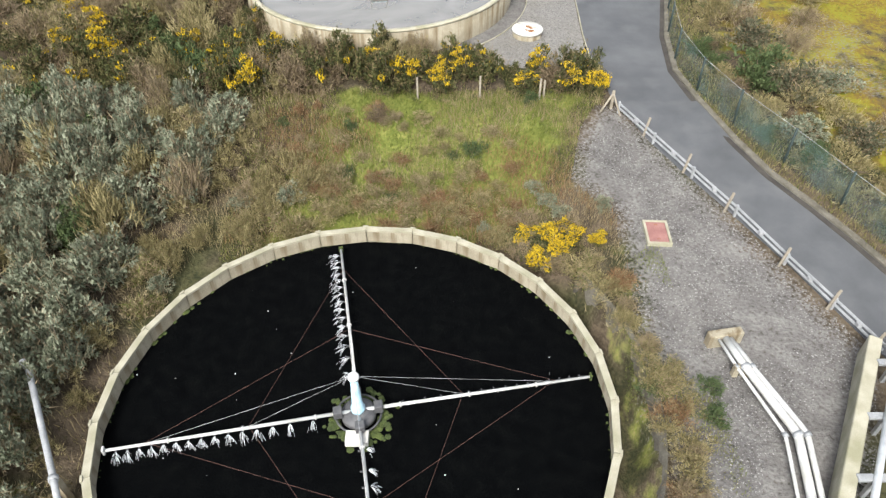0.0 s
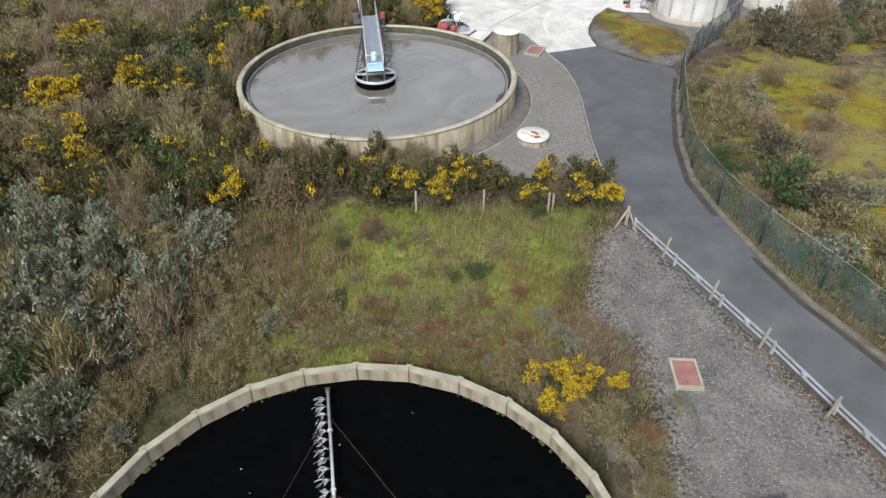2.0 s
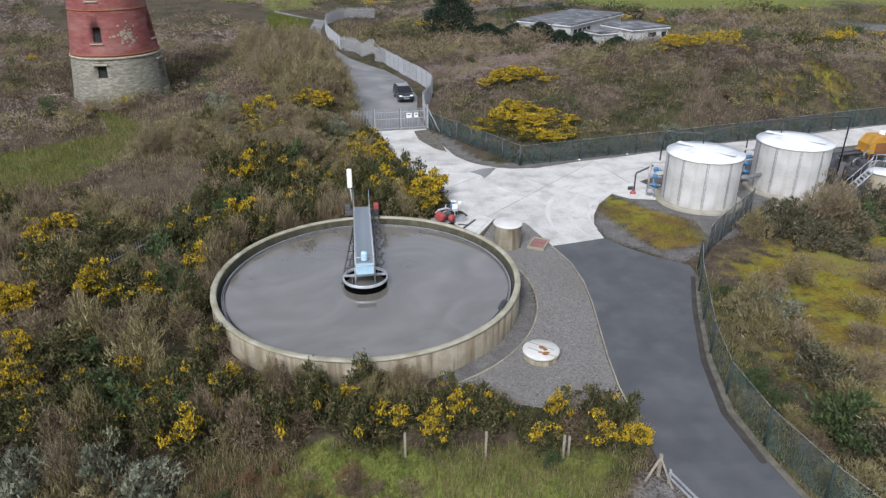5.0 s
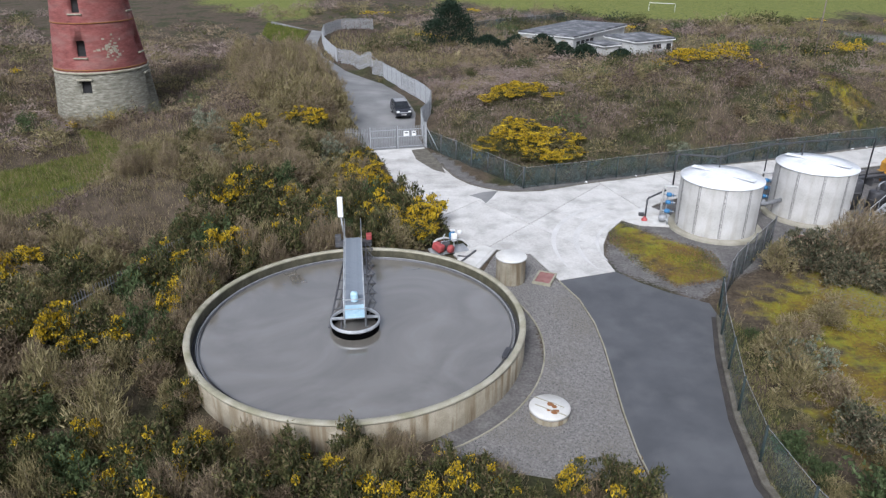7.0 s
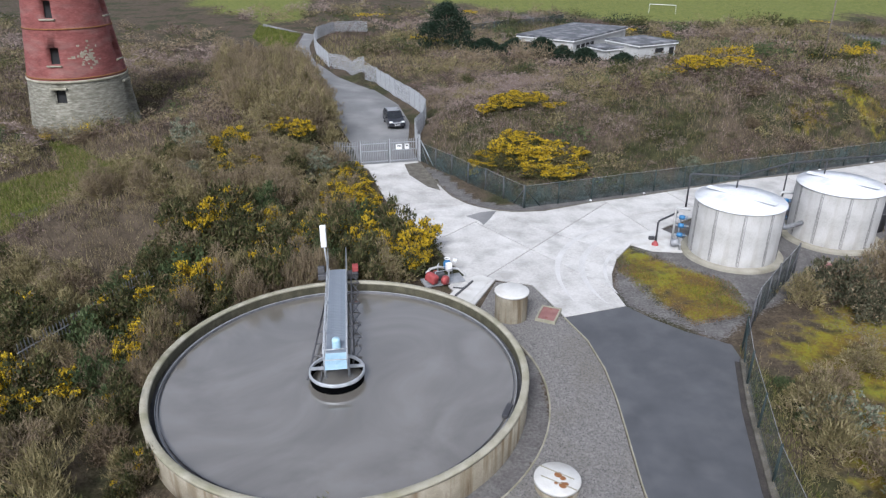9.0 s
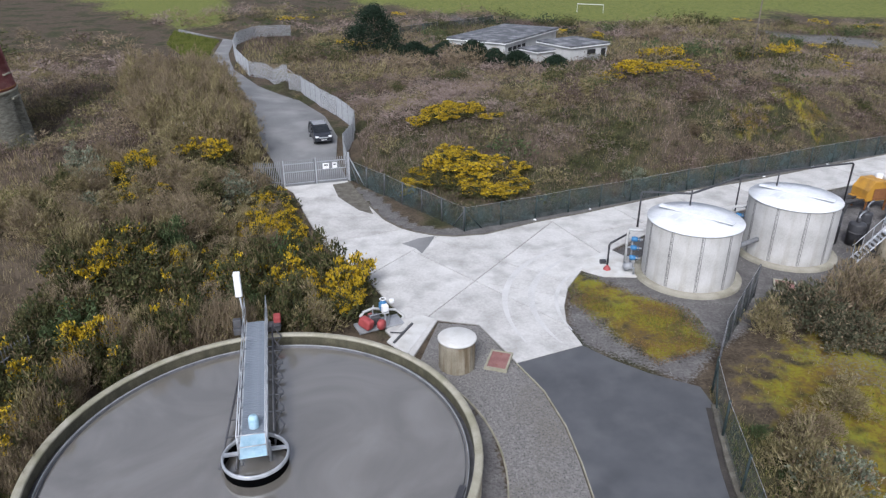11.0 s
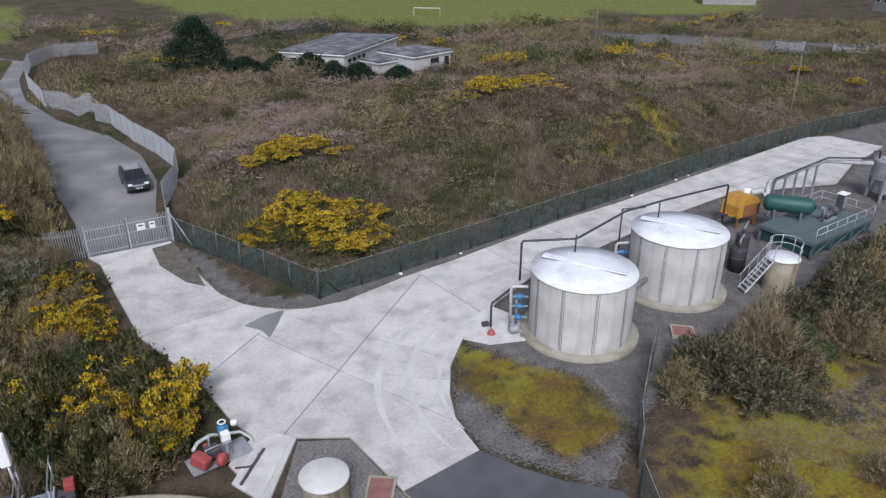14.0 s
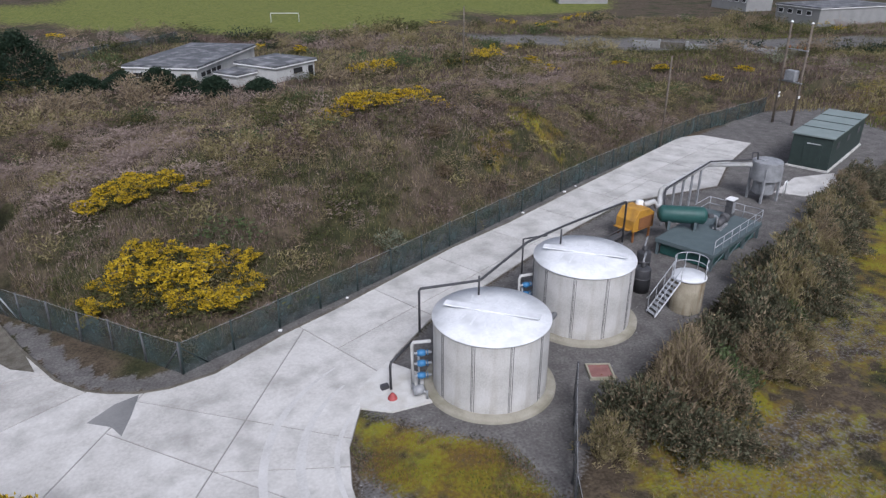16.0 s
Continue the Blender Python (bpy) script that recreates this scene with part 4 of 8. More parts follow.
# ---- steel storage tanks ----
def storage_tank(x, y, h, label):
    t = thing("storage_tank", x, y, 0, label=label, category="tank", group="storage tanks")
    R, n = 2.82, 10
    slab = part("plinth", lathe([(0.0, 0.22), (R + 0.42, 0.22), (R + 0.47, 0.17), (R + 0.47, -0.1)], 64), M["plinth"], t, "mossy round concrete plinth")
    ang = 2 * math.pi / n
    src = part("wall_panel", lathe([(R, 0.22), (R, h)], 6, 0.0, ang - 0.008), M["tank_panel"], t)
    rib = part("seam_strip", boxed(0.014, 0.022, h - 0.25, R + 0.003, -0.075, h / 2 + 0.12), M["dark_steel"], t, "dark seam strip")
    rib2 = part("seam_strip", boxed(0.014, 0.022, h - 0.25, R + 0.003, 0.075, h / 2 + 0.12), M["dark_steel"], t, "dark seam strip")
    for k in range(n):
        for s in (src, rib, rib2):
            o = s if k == 0 else new(s.name.split(".")[0], s.data)
            o.parent = t
            o.rotation_euler = (0, 0, 0.07 + k * ang)
    part("core", lathe([(R - 0.03, 0.22), (R - 0.03, h)], 48), M["dark_steel"], t)
    part("roof", lathe([(0.0, h + 0.32), (R * 0.5, h + 0.2), (R + 0.06, h + 0.02), (R + 0.06, h - 0.05), (R - 0.1, h - 0.05)], 64), M["tank_roof"], t, "shallow white sheet roof with pale ridges")
    part("roof_ridge", boxed(0.5, 2 * R - 0.9, 0.07, 0, 0, h + 0.3, 0.02), M["tank_roof"], t).matrix_local = pose(0, 0, 0, 0, 0, 43)
    for k in range(-3, 4):
        for s in (-1, 1):
            if abs(k) < 3:
                b = part("roof_rib", boxed(0.9, 0.12, 0.05, 0, 0, 0, 0.012), M["tank_roof"], t)
                r_ = math.hypot(1.05, k * 0.62)
                b.matrix_local = pose(0, 0, 0, 0, 0, 43) @ pose(s * 1.05, k * 0.62, h + 0.325 - 0.105 * r_, 4 if k < 0 else -4, s * 6, k * s * 7)
    return t


T1 = storage_tank(20.2, 61.4, 3.9, "pale round panelled storage tank with stained walls and white roof")
T2 = storage_tank(28.3, 64.2, 4.0, "pale round storage tank with white roof beside ladder and pipes")


# ---- fences ----
def resample(line, step):
    out, carry = [], 0.0
    for (x0, y0), (x1, y1) in zip(line, line[1:]):
        L = math.hypot(x1 - x0, y1 - y0)
        d = -carry
        while d + step <= L + 1e-6:
            d += step
            if d >= 0:
                out.append((x0 + (x1 - x0) * d / L, y0 + (y1 - y0) * d / L))
        carry = L - d
    return [line[0]] + out


def mesh_fence(name, line, step, h, post_mat, label, lean=0.0, net=None):
    pts = resample(line, step)
    t = thing(name, 0, 0, 0, label=label, category="fence")
    tops = []
    rng = random.Random(int(line[0][0] * 10))
    for i, (x, y) in enumerate(pts):
        z = ground_z(x, y)
        top = Vector((x + rng.uniform(-0.06, 0.06) + lean, y + rng.uniform(-0.06, 0.06), z + h))
        tops.append((Vector((x, y, z - 0.1)), top))
        part("post", piped([(x, y, z - 0.3), tuple(top)], 0.06, 6), post_mat, t)
    for (a, b), (c, d) in zip(tops, tops[1:]):
        bm = bmesh.new()
        n = 6
        rows = []
        for k in range(n + 1):
            u = k / n
            sag = 0.06 * math.sin(math.pi * u)
            q = math.sin(u * 9 + a.x) * 0.03
            lo, hi = a.lerp(c, u), b.lerp(d, u) - Vector((0, 0, 0.08 + sag))
            rows.append([bm.verts.new(lo.lerp(hi, v) + Vector((q * v, q * v, 0))) for v in (0, 0.5, 1)])
        for p, r in zip(rows, rows[1:]):
            for k in range(2):
                bm.faces.new((p[k], r[k], r[k + 1], p[k + 1]))
        part("netting", bm, net or M["net"], t)
        part("top_wire", piped([tuple(b - Vector((0, 0, 0.06))), tuple(d - Vector((0, 0, 0.06)))], 0.012, 4), M["galvdull"], t)
    # corner braces
    for i in (0, len(pts) - 1):
        j = 1 if i == 0 else len(pts) - 2
        a, c = tops[i], tops[j]
        part("brace", piped([tuple(a[1] - Vector((0, 0, 0.3))), tuple(a[0].lerp(c[0], 0.5))], 0.04, 6), post_mat, t)
    return t


mesh_fence("mesh_fence", FENCE_A, 2.45, 1.9, M["dark_steel"], "netted wire fence with grey posts beside the gate verge")
mesh_fence("mesh_fence", FENCE_B, 3.0, 1.9, M["fence_post"], "long green netted wire fence along the yard kerb")
mesh_fence("mesh_fence", FENCE_R[2:], 3.35, 2.0, M["fence_post"], "green netted wire fence along the service road", net=M["net_thin"])
mesh_fence("mesh_fence", [(7, 181), (11.5, 186), (22, 193), (32, 203)], 4.0, 2.0, M["dark_steel"], "dark netted fence between the lane and the derelict building")
mesh_fence("steel_fence", FENCE_R[:3], 1.9, 2.2, M["dark_steel"], "dark steel framed fence panels by the mossy plain")


def pale_run(name, pts, h, spacing, mat_, parent, zf):
    bm = bmesh.new()
    for (x0, y0), (x1, y1) in zip(pts, pts[1:]):
        L = math.hypot(x1 - x0, y1 - y0)
        a = math.atan2(y1 - y0, x1 - x0)
        for k in range(int(L / spacing)):
            u = (k + 0.5) * spacing / L
            x, y = x0 + (x1 - x0) * u, y0 + (y1 - y0) * u
            m = Matrix.Translation((x, y, zf(x, y))) @ Matrix.Rotation(a, 4, "Z")
            v = [bm.verts.new(m @ Vector(q)) for q in ((-0.035, 0, 0.05), (0, 0.03, 0.05), (0.035, 0, 0.05), (0.035, 0, h - 0.12), (0, 0.03, h), (-0.035, 0, h - 0.12))]
            bm.faces.new((v[0], v[1], v[4], v[5]))
            bm.faces.new((v[1], v[2], v[3], v[4]))
    for z in (0.45, h - 0.5):
        for (x0, y0), (x1, y1) in zip(pts, pts[1:]):
            tube(bm, [(x0, y0, zf(x0, y0) + z), (x1, y1, zf(x1, y1) + z)], 0.03, 4)
    ob = part(name, bm, mat_, parent)
    ob["kind"] = "stuff"
    return ob


pal = thing("palisade_fence", 0, 0, 0, label="grey steel palisade fence winding along the track", category="fence")
for a, b in zip(PALISADE, PALISADE[1:]):
    n = max(1, round(math.hypot(b[0] - a[0], b[1] - a[1]) / 2.8))
    for k in range(n):
        p = (a[0] + (b[0] - a[0]) * k / n, a[1] + (b[1] - a[1]) * k / n)
        q = (a[0] + (b[0] - a[0]) * (k + 1) / n, a[1] + (b[1] - a[1]) * (k + 1) / n)
        pale_run("pale_bay", [p, q], 2.35, 0.14, M["galv"], pal, ground_z)
        part("post", boxed(0.1, 0.06, 2.3, p[0], p[1], ground_z(*p) + 1.1), M["galvdull"], pal)
pal2 = thing("palisade_fence", 0, 0, 0, label="short grey palisade run joining the gate to the scrub", category="fence")
pale_run("pale_bay", [(-7.2, 80.5), (-9.4, 80.0)], 2.3, 0.15, M["galvdull"], pal2, ground_z)
pal3 = thing("palisade_fence", 0, 0, 0, label="grey palisade panels half hidden in scrub by the tank", category="fence")
pale_run("pale_bay", [(-18.9, 45.4), (-17.5, 49.5), (-16.0, 54)], 1.7, 0.2, M["galvdull"], pal3, ground_z)


def gate_leaf(x0, y0, x1, y1, sign):
    L = math.hypot(x1 - x0, y1 - y0)
    t = thing("palisade_gate", x0, y0, 0, math.degrees(math.atan2(y1 - y0, x1 - x0)), "closed grey steel palisade gate leaf across the yard entrance", "gate", "entrance gate leaves")
    for z in (0.3, 1.3, 2.0):
        part("rail", boxed(L, 0.05, 0.06, L / 2, 0, z), M["galv"], t)
    part("end_post", boxed(0.1, 0.1, 2.3, 0.05, 0, 1.2, 0.01), M["galv"], t)
    part("end_post", boxed(0.08, 0.08, 2.2, L - 0.06, 0, 1.2, 0.01), M["dark_steel"], t)
    n = int(L / 0.16)
    first = None
    for k in range(n):
        if first is None:
            bm = bmesh.new()
            v = [bm.verts.new(q) for q in ((-0.035, -0.03, 0.12), (0, -0.055, 0.12), (0.035, -0.03, 0.12), (0.035, -0.03, 2.28), (0, -0.055, 2.4), (-0.035, -0.03, 2.28))]
            bm.faces.new((v[0], v[1], v[4], v[5]))
            bm.faces.new((v[1], v[2], v[3], v[4]))
            first = o = part("pale", bm, M["galvdull"], t)
        else:
            o = new("pale", first.data)
            o.parent = t
        o.location = ((k + 0.5) * L / n, 0, 0)
    if sign:
        for k, w in ((0.9, 0.55), (1.65, 0.4)):
            s = part("sign_plate", boxed(w, 0.02, 0.5, k, -0.08, 1.6, 0.005), M["white"], t, "white notice plate")
            part("sign_mark", boxed(w * 0.6, 0.006, 0.12, k, -0.094, 1.68), M["dark_steel"], s)
    return t


gate_leaf(-7.05, 80.45, -4.45, 81.05, False)
gate_leaf(-4.4, 81.06, -1.75, 81.65, True)
part_post = thing("gate_post", -1.6, 81.7, 0, label="stout pale steel gate post with a slanting stay", category="gate post")
part("shaft", boxed(0.18, 0.18, 2.7, 0, 0, 1.25, 0.02), M["galv"], part_post)
part("stay", piped([(0, 0, 2.3), (1.3, -1.5, 0.1)], 0.05, 6), M["galvdull"], part_post)


# ---- plants ----
def leaf_cloud(rng, n, clumps, spread, length, width, up=0.3, out=0.6, flat=0.65):
    """Small pointed leaves about clump centres: corners and faces of n blades."""
    c = clumps[rng.integers(0, len(clumps), n)]
    p = c + rng.normal(0, 1, (n, 3)) * spread * np.array([1.1, 1.1, flat])
    d = rng.normal(0, 1, (n, 3)) * (1 - out) + p / (np.linalg.norm(p, axis=1, keepdims=True) + 1e-6) * out + np.array([0, 0, up])
    d /= np.linalg.norm(d, axis=1, keepdims=True)
    d[:, 2] *= 0.62
    s = np.cross(d, rng.normal(0, 1, (n, 3)))
    s /= np.linalg.norm(s, axis=1, keepdims=True) + 1e-6
    L = length * rng.uniform(0.6, 1.3, (n, 1))
    w = width * rng.uniform(0.6, 1.3, (n, 1))
    p[:, 2] = np.maximum(p[:, 2], 0.02)
    v = np.stack([p + s * w, p - s * w, p + d * L], 1).reshape(-1, 3)
    return v, np.arange(3 * n).reshape(-1, 3)


def stems_of(rng, clumps, count, r):
    bm = bmesh.new()
    for k in range(count):
        e = Vector(clumps[rng.integers(0, len(clumps))])
        b = Vector((rng.normal(0, 0.1), rng.normal(0, 0.1), -0.1))
        mid = b.lerp(e, 0.5) + Vector((rng.normal(0, 0.06), rng.normal(0, 0.06), 0.06))
        tube(bm, [b, mid, e], r, 3, r * 0.3, caps=False)
    return bm


def dome(rng, n, rx, h, low=0.1, fill=0.36):
    """Clump centres through an uneven dome."""
    a = rng.uniform(0, 2 * math.pi, n)
    u = rng.uniform(0, 1, n) ** fill
    el = np.arcsin(rng.uniform(low, 1, n))
    lump = 0.8 + 0.22 * np.sin(a * 3 + rng.uniform(0, 6)) + 0.15 * np.sin(a * 5 + rng.uniform(0, 6))
    return np.stack([rx * u * lump * np.cos(el) * np.cos(a), rx * u * lump * np.cos(el) * np.sin(a), h * (0.12 + 0.88 * u * np.sin(el)) * (0.85 + 0.2 * np.cos(a * 2 + 1))], 1)


SPECIES = {}


def species(kind, label, category, seeds, build):
    SPECIES[kind] = []
    for s in seeds:
        rng = np.random.default_rng(s)
        t = thing(kind, 0, 0, -60, label=label, category=category)
        build(t, rng)
        for o in t.children:
            o["kind"] = "stuff"
        SPECIES[kind].append(t)


def gorse(t, rng, bloom=0.5):
    c = dome(rng, 76, 1.0, 1.0)
    part("stem", stems_of(rng, c, 14, 0.018), M["stem"], t)
    raw("crown", *leaf_cloud(rng, 1350, c, 0.08, 0.14, 0.036, 0.4, 0.5), M["gorse"], t)
    raw("dry_crown", *leaf_cloud(rng, 380, c[::2] * 0.99, 0.1, 0.18, 0.022, 0.4, 0.4), M["gorse_dry"], t)
    ph = rng.uniform(0, 6, 2)
    top = c[(c[:, 2] > 0.45) & (0.5 + 0.4 * np.sin(c[:, 0] * 4.2 + ph[0]) * np.cos(c[:, 1] * 4.2 + ph[1]) + rng.uniform(-0.2, 0.2, len(c)) < bloom * 0.95)]
    if len(top):
        top = top * np.array([1.04, 1.04, 1.05])
        raw("bloom", *leaf_cloud(rng, int((30 + 20 * bloom) * len(top)), top, 0.085, 0.07, 0.05, 0.05, 0.45, 0.3), M["flower"], t)


def sallow(t, rng):
    c = dome(rng, 80, 1.0, 1.0, 0.08, 0.32)
    part("stem", stems_of(rng, c, 24, 0.016), M["stem"], t)
    raw("crown", *leaf_cloud(rng, 1500, c, 0.07, 0.13, 0.039, 0.6, 0.5), M["sallow"], t)
    raw("twig_crown", *leaf_cloud(rng, 350, c * 0.9, 0.12, 0.3, 0.014, 0.5, 0.6), M["twig"], t)


def olive(t, rng):
    c = dome(rng, 70, 1.0, 1.0, 0.08, 0.36)
    part("stem", stems_of(rng, c, 24, 0.016), M["stem"], t)
    raw("crown", *leaf_cloud(rng, 1250, c, 0.09, 0.26, 0.017, 1.0, 0.5), M["olive"], t)


def green(t, rng):
    c = dome(rng, 70, 1.0, 1.0, 0.08, 0.32)
    part("stem", stems_of(rng, c, 20, 0.018), M["stem"], t)
    raw("crown", *leaf_cloud(rng, 1700, c, 0.085, 0.13, 0.034, 0.6, 0.5), M["greenleaf"], t)


def scrub(t, rng):
    c = dome(rng, 80, 0.95, 1.0, 0.15, 0.4)
    part("stem", stems_of(rng, c, 30, 0.014), M["stem"], t)
    raw("crown", *leaf_cloud(rng, 1300, c, 0.1, 0.34, 0.011, 1.2, 0.5), M["twig"], t)
    raw("leaf_crown", *leaf_cloud(rng, 300, c, 0.1, 0.1, 0.034, 0.4, 0.5), M["olive"], t)


def bramble(t, rng):
    c = dome(rng, 60, 1.0, 1.0, 0.05, 0.5)
    raw("cane_crown", *leaf_cloud(rng, 1200, c, 0.12, 0.3, 0.017, 0.4, 0.4), M["cane"], t)
    raw("crown", *leaf_cloud(rng, 400, c, 0.1, 0.1, 0.04, 0.3, 0.4), M["gorse_dry"], t)


def tussock(t, rng):
    c = dome(rng, 50, 1.0, 0.9, 0.1, 0.5)
    raw("blade_tuft", *leaf_cloud(rng, 700, c, 0.1, 0.34, 0.02, 0.8, 0.4), M["deadgrass"], t)
    raw("green_tuft", *leaf_cloud(rng, 250, c * 0.9, 0.1, 0.3, 0.02, 0.8, 0.4), M["grass"], t)


def russet(t, rng):
    c = dome(rng, 50, 1.0, 0.9, 0.1, 0.5)
    raw("blade_tuft", *leaf_cloud(rng, 900, c, 0.12, 0.4, 0.014, 0.7, 0.5), M["russet"], t)
    raw("straw_tuft", *leaf_cloud(rng, 260, c * 0.95, 0.1, 0.36, 0.014, 0.8, 0.4), M["deadgrass"], t)


def dark_bush(t, rng):
    c = dome(rng, 80, 1.0, 1.0, 0.05, 0.45)
    part("stem", stems_of(rng, c, 16, 0.02), M["stem"], t)
    raw("crown", *leaf_cloud(rng, 1500, c, 0.085, 0.14, 0.046, 0.3, 0.5), M["darkleaf"], t)


species("gorse_bush", "gorse bush in yellow flower with dark spiny shoots", "gorse", (1, 2, 3), lambda t, r: gorse(t, r, 0.55))
species("gorse_bush_bright", "gorse bush thick with bright yellow flowers", "gorse", (4, 5), lambda t, r: gorse(t, r, 1.3))
species("gorse_bush_dull", "dark green gorse bush with few yellow flowers", "gorse", (6, 7, 8), lambda t, r: gorse(t, r, 0.13))
species("sallow_bush", "grey-green sallow bush with pale young leaves", "bush", (11, 12, 13), sallow)
species("olive_bush", "straw-olive broom bush of fine upright shoots", "bush", (21, 22), olive)
species("green_bush", "fresh green leafy bush in rough grass", "bush", (31, 32), green)
species("bare_scrub", "bare brown winter scrub with fine twigs", "scrub", (41, 42, 43), scrub)
species("bramble_mound", "brown winter bramble mound with dead leaves", "bramble", (51, 52, 53), bramble)
species("dark_bush", "dark evergreen bush with dense small leaves", "bush", (61, 62), dark_bush)


def large(key, stems, n, clumps, spread, length, width, extra=None):
    def build(t, rng):
        c = dome(rng, clumps, 1.0, 1.0, 0.08, 0.34)
        part("stem", stems_of(rng, c, stems, 0.012), M["stem"], t)
        raw("crown", *leaf_cloud(rng, n, c, spread, length, width, 0.8, 0.5), M[key], t)
        if extra:
            raw("twig_crown", *leaf_cloud(rng, n // 3, c * 0.96, spread, length * 1.2, width * 0.8, 0.5, 0.5), M[extra], t)
    return build


species("olive_bush_large", "broad straw-olive bush of fine upright shoots", "bush", (71, 72), large("olive", 30, 2400, 150, 0.06, 0.14, 0.0135, "twig"))
species("bare_scrub_large", "broad bare brown winter scrub with fine twigs", "scrub", (73, 74), large("twig", 50, 2600, 170, 0.065, 0.15, 0.0095, "olive"))
species("sallow_bush_large", "broad grey-green sallow bush with pale leaves", "bush", (75, 76), large("sallow", 30, 1900, 150, 0.055, 0.095, 0.03, "twig"))
species("dark_bush_large", "broad dark green bush with dense leaves", "bush", (77,), large("greenleaf", 40, 2500, 150, 0.06, 0.09, 0.028, "darkleaf"))
species("gorse_bush_large", "broad dark green gorse bush with few flowers", "gorse", (78,), large("gorse", 40, 2500, 150, 0.06, 0.1, 0.024, "gorse_dry"))
species("grey_bush", "grey-green leafy bush in rough grass", "bush", (81, 82), large("greyleaf", 40, 2300, 130, 0.065, 0.1, 0.026, "twig"))
species("grass_tussock", "straw-coloured tussock of dead and green grass", "tussock", (91, 92), tussock)
species("russet_tussock", "russet-brown clump of dead grass and stalks", "tussock", (93, 94), russet)
FAR_GORSE = {}
PLACED = {k: 0 for k in SPECIES}
VR = random.Random(77)


def plant(kind, x, y, r, h, sink=0.0):
    if r > 1.5 and kind + "_large" in SPECIES:
        kind = kind + "_large"
    src = SPECIES[kind][VR.randrange(len(SPECIES[kind]))]
    z = ground_z(x, y) - sink
    m = pose(x, y, z, VR.uniform(-4, 4), VR.uniform(-4, 4), VR.uniform(0, 360)) @ Matrix.Diagonal((r, r * VR.uniform(0.85, 1.15), h, 1))
    if kind.startswith("gorse") and (y > 66 or x < -20):
        for o in src.children:
            if o.name.startswith("stem"):
                continue
            v = np.empty(len(o.data.vertices) * 3, np.float32)
            o.data.vertices.foreach_get("co", v)
            m3 = np.array(m)
            FAR_GORSE.setdefault(o.data.materials[0].name, (o.data.materials[0], []))[1].append(v.reshape(-1, 3) @ m3[:3, :3].T + m3[:3, 3])
        return None
    ob = copy_thing(src, m)
    nm = kind.replace("_large", "").replace("_bright", "").replace("_dull", "")
    ob.name = nm
    PLACED[kind] += 1
    return ob


MASS = {}


def mass(kind, x, y, r, h):
    """A bush of a far thicket: light leaf clouds gathered by material."""
    look_ = {"bare_scrub": ("twig", 0.22, 0.018), "bramble_mound": ("bramble", 0.18, 0.022), "pale_bramble": ("bramble_pale", 0.18, 0.022), "olive_bush": ("olive", 0.2, 0.02), "gorse_bush": ("gorse", 0.13, 0.03), "gorse_bush_dull": ("gorse", 0.13, 0.03), "sallow_bush": ("sallow", 0.12, 0.035), "dark_bush": ("darkleaf", 0.14, 0.035), "green_bush": ("greenleaf", 0.12, 0.035)}[kind]
    rng = np.random.default_rng(VR.randrange(10 ** 6))
    c = dome(rng, 32, 1.0, 1.0, 0.05, 0.4)
    z = ground_z(x, y) - 0.1
    for key, n, ln, wd, cc in ((look_[0], 210 if y < 125 else 150, look_[1] * (1.1 if y < 125 else 1.6), look_[2] * 1.2, c),) + ((("flower", 150, 0.1, 0.055, c[c[:, 2] > 0.5] * 1.05),) if kind == "gorse_bush" else ()):
        if len(cc):
            v, f = leaf_cloud(rng, n, cc, 0.12, ln, wd, 0.45, 0.5)
            MASS.setdefault(key, []).append(v * np.array([r, r, h]) + np.array([x, y, z]))


def mass_done(name, label):
    for key, chunks in MASS.items():
        v = np.concatenate(chunks)
        tagged(raw(name, v, np.arange(len(v)).reshape(-1, 3), M[key]), label, "scrub", kind="stuff")
    MASS.clear()


BLOCKED = [ROAD, YARD, TRACK, PATH, GRIT, MEADOW, TARMAC, LANESIDE]


def free(x, y, pad):
    if math.hypot(x - SX, y - SY) < SR + pad or math.hypot(x - FX, y - FY) < FR + 0.4 + pad:
        return False
    for p in BLOCKED:
        if inside(p, x, y) or off_line(p + p[:1], x, y) < pad:
            return False
    return True


def thicket(poly, gap, kinds, r, h, pad=0.5, far=False):
    """Bushes set at about gap metres through an area; kinds are (name, weight)."""
    xs, ys = [p[0] for p in poly], [p[1] for p in poly]
    names, weights = [k for k, _ in kinds], [w for _, w in kinds]
    y, row = min(ys), 0
    while y < max(ys):
        x = min(xs) + (row % 2) * gap / 2
        while x < max(xs):
            px, py = x + VR.uniform(-0.35, 0.35) * gap, y + VR.uniform(-0.35, 0.35) * gap
            if inside(poly, px, py) and free(px, py, pad):
                k = VR.choices(names, weights)[0]
                if far:
                    v = float(bumps(np.array([px + 31]), np.array([py]), 0.11)[0]) + VR.uniform(-0.15, 0.15)
                    if v > 0.3:
                        k = VR.choices(("gorse_bush_dull", "olive_bush", "green_bush"), (4, 2, 0.6))[0]
                    elif v < -0.25:
                        k = "pale_bramble"
                s = VR.uniform(0.75, 1.25)
                (mass if far else plant)(k, px, py, VR.uniform(*r) * s, VR.uniform(*h) * s)
            x += gap
        y += gap * 0.87
        row += 1


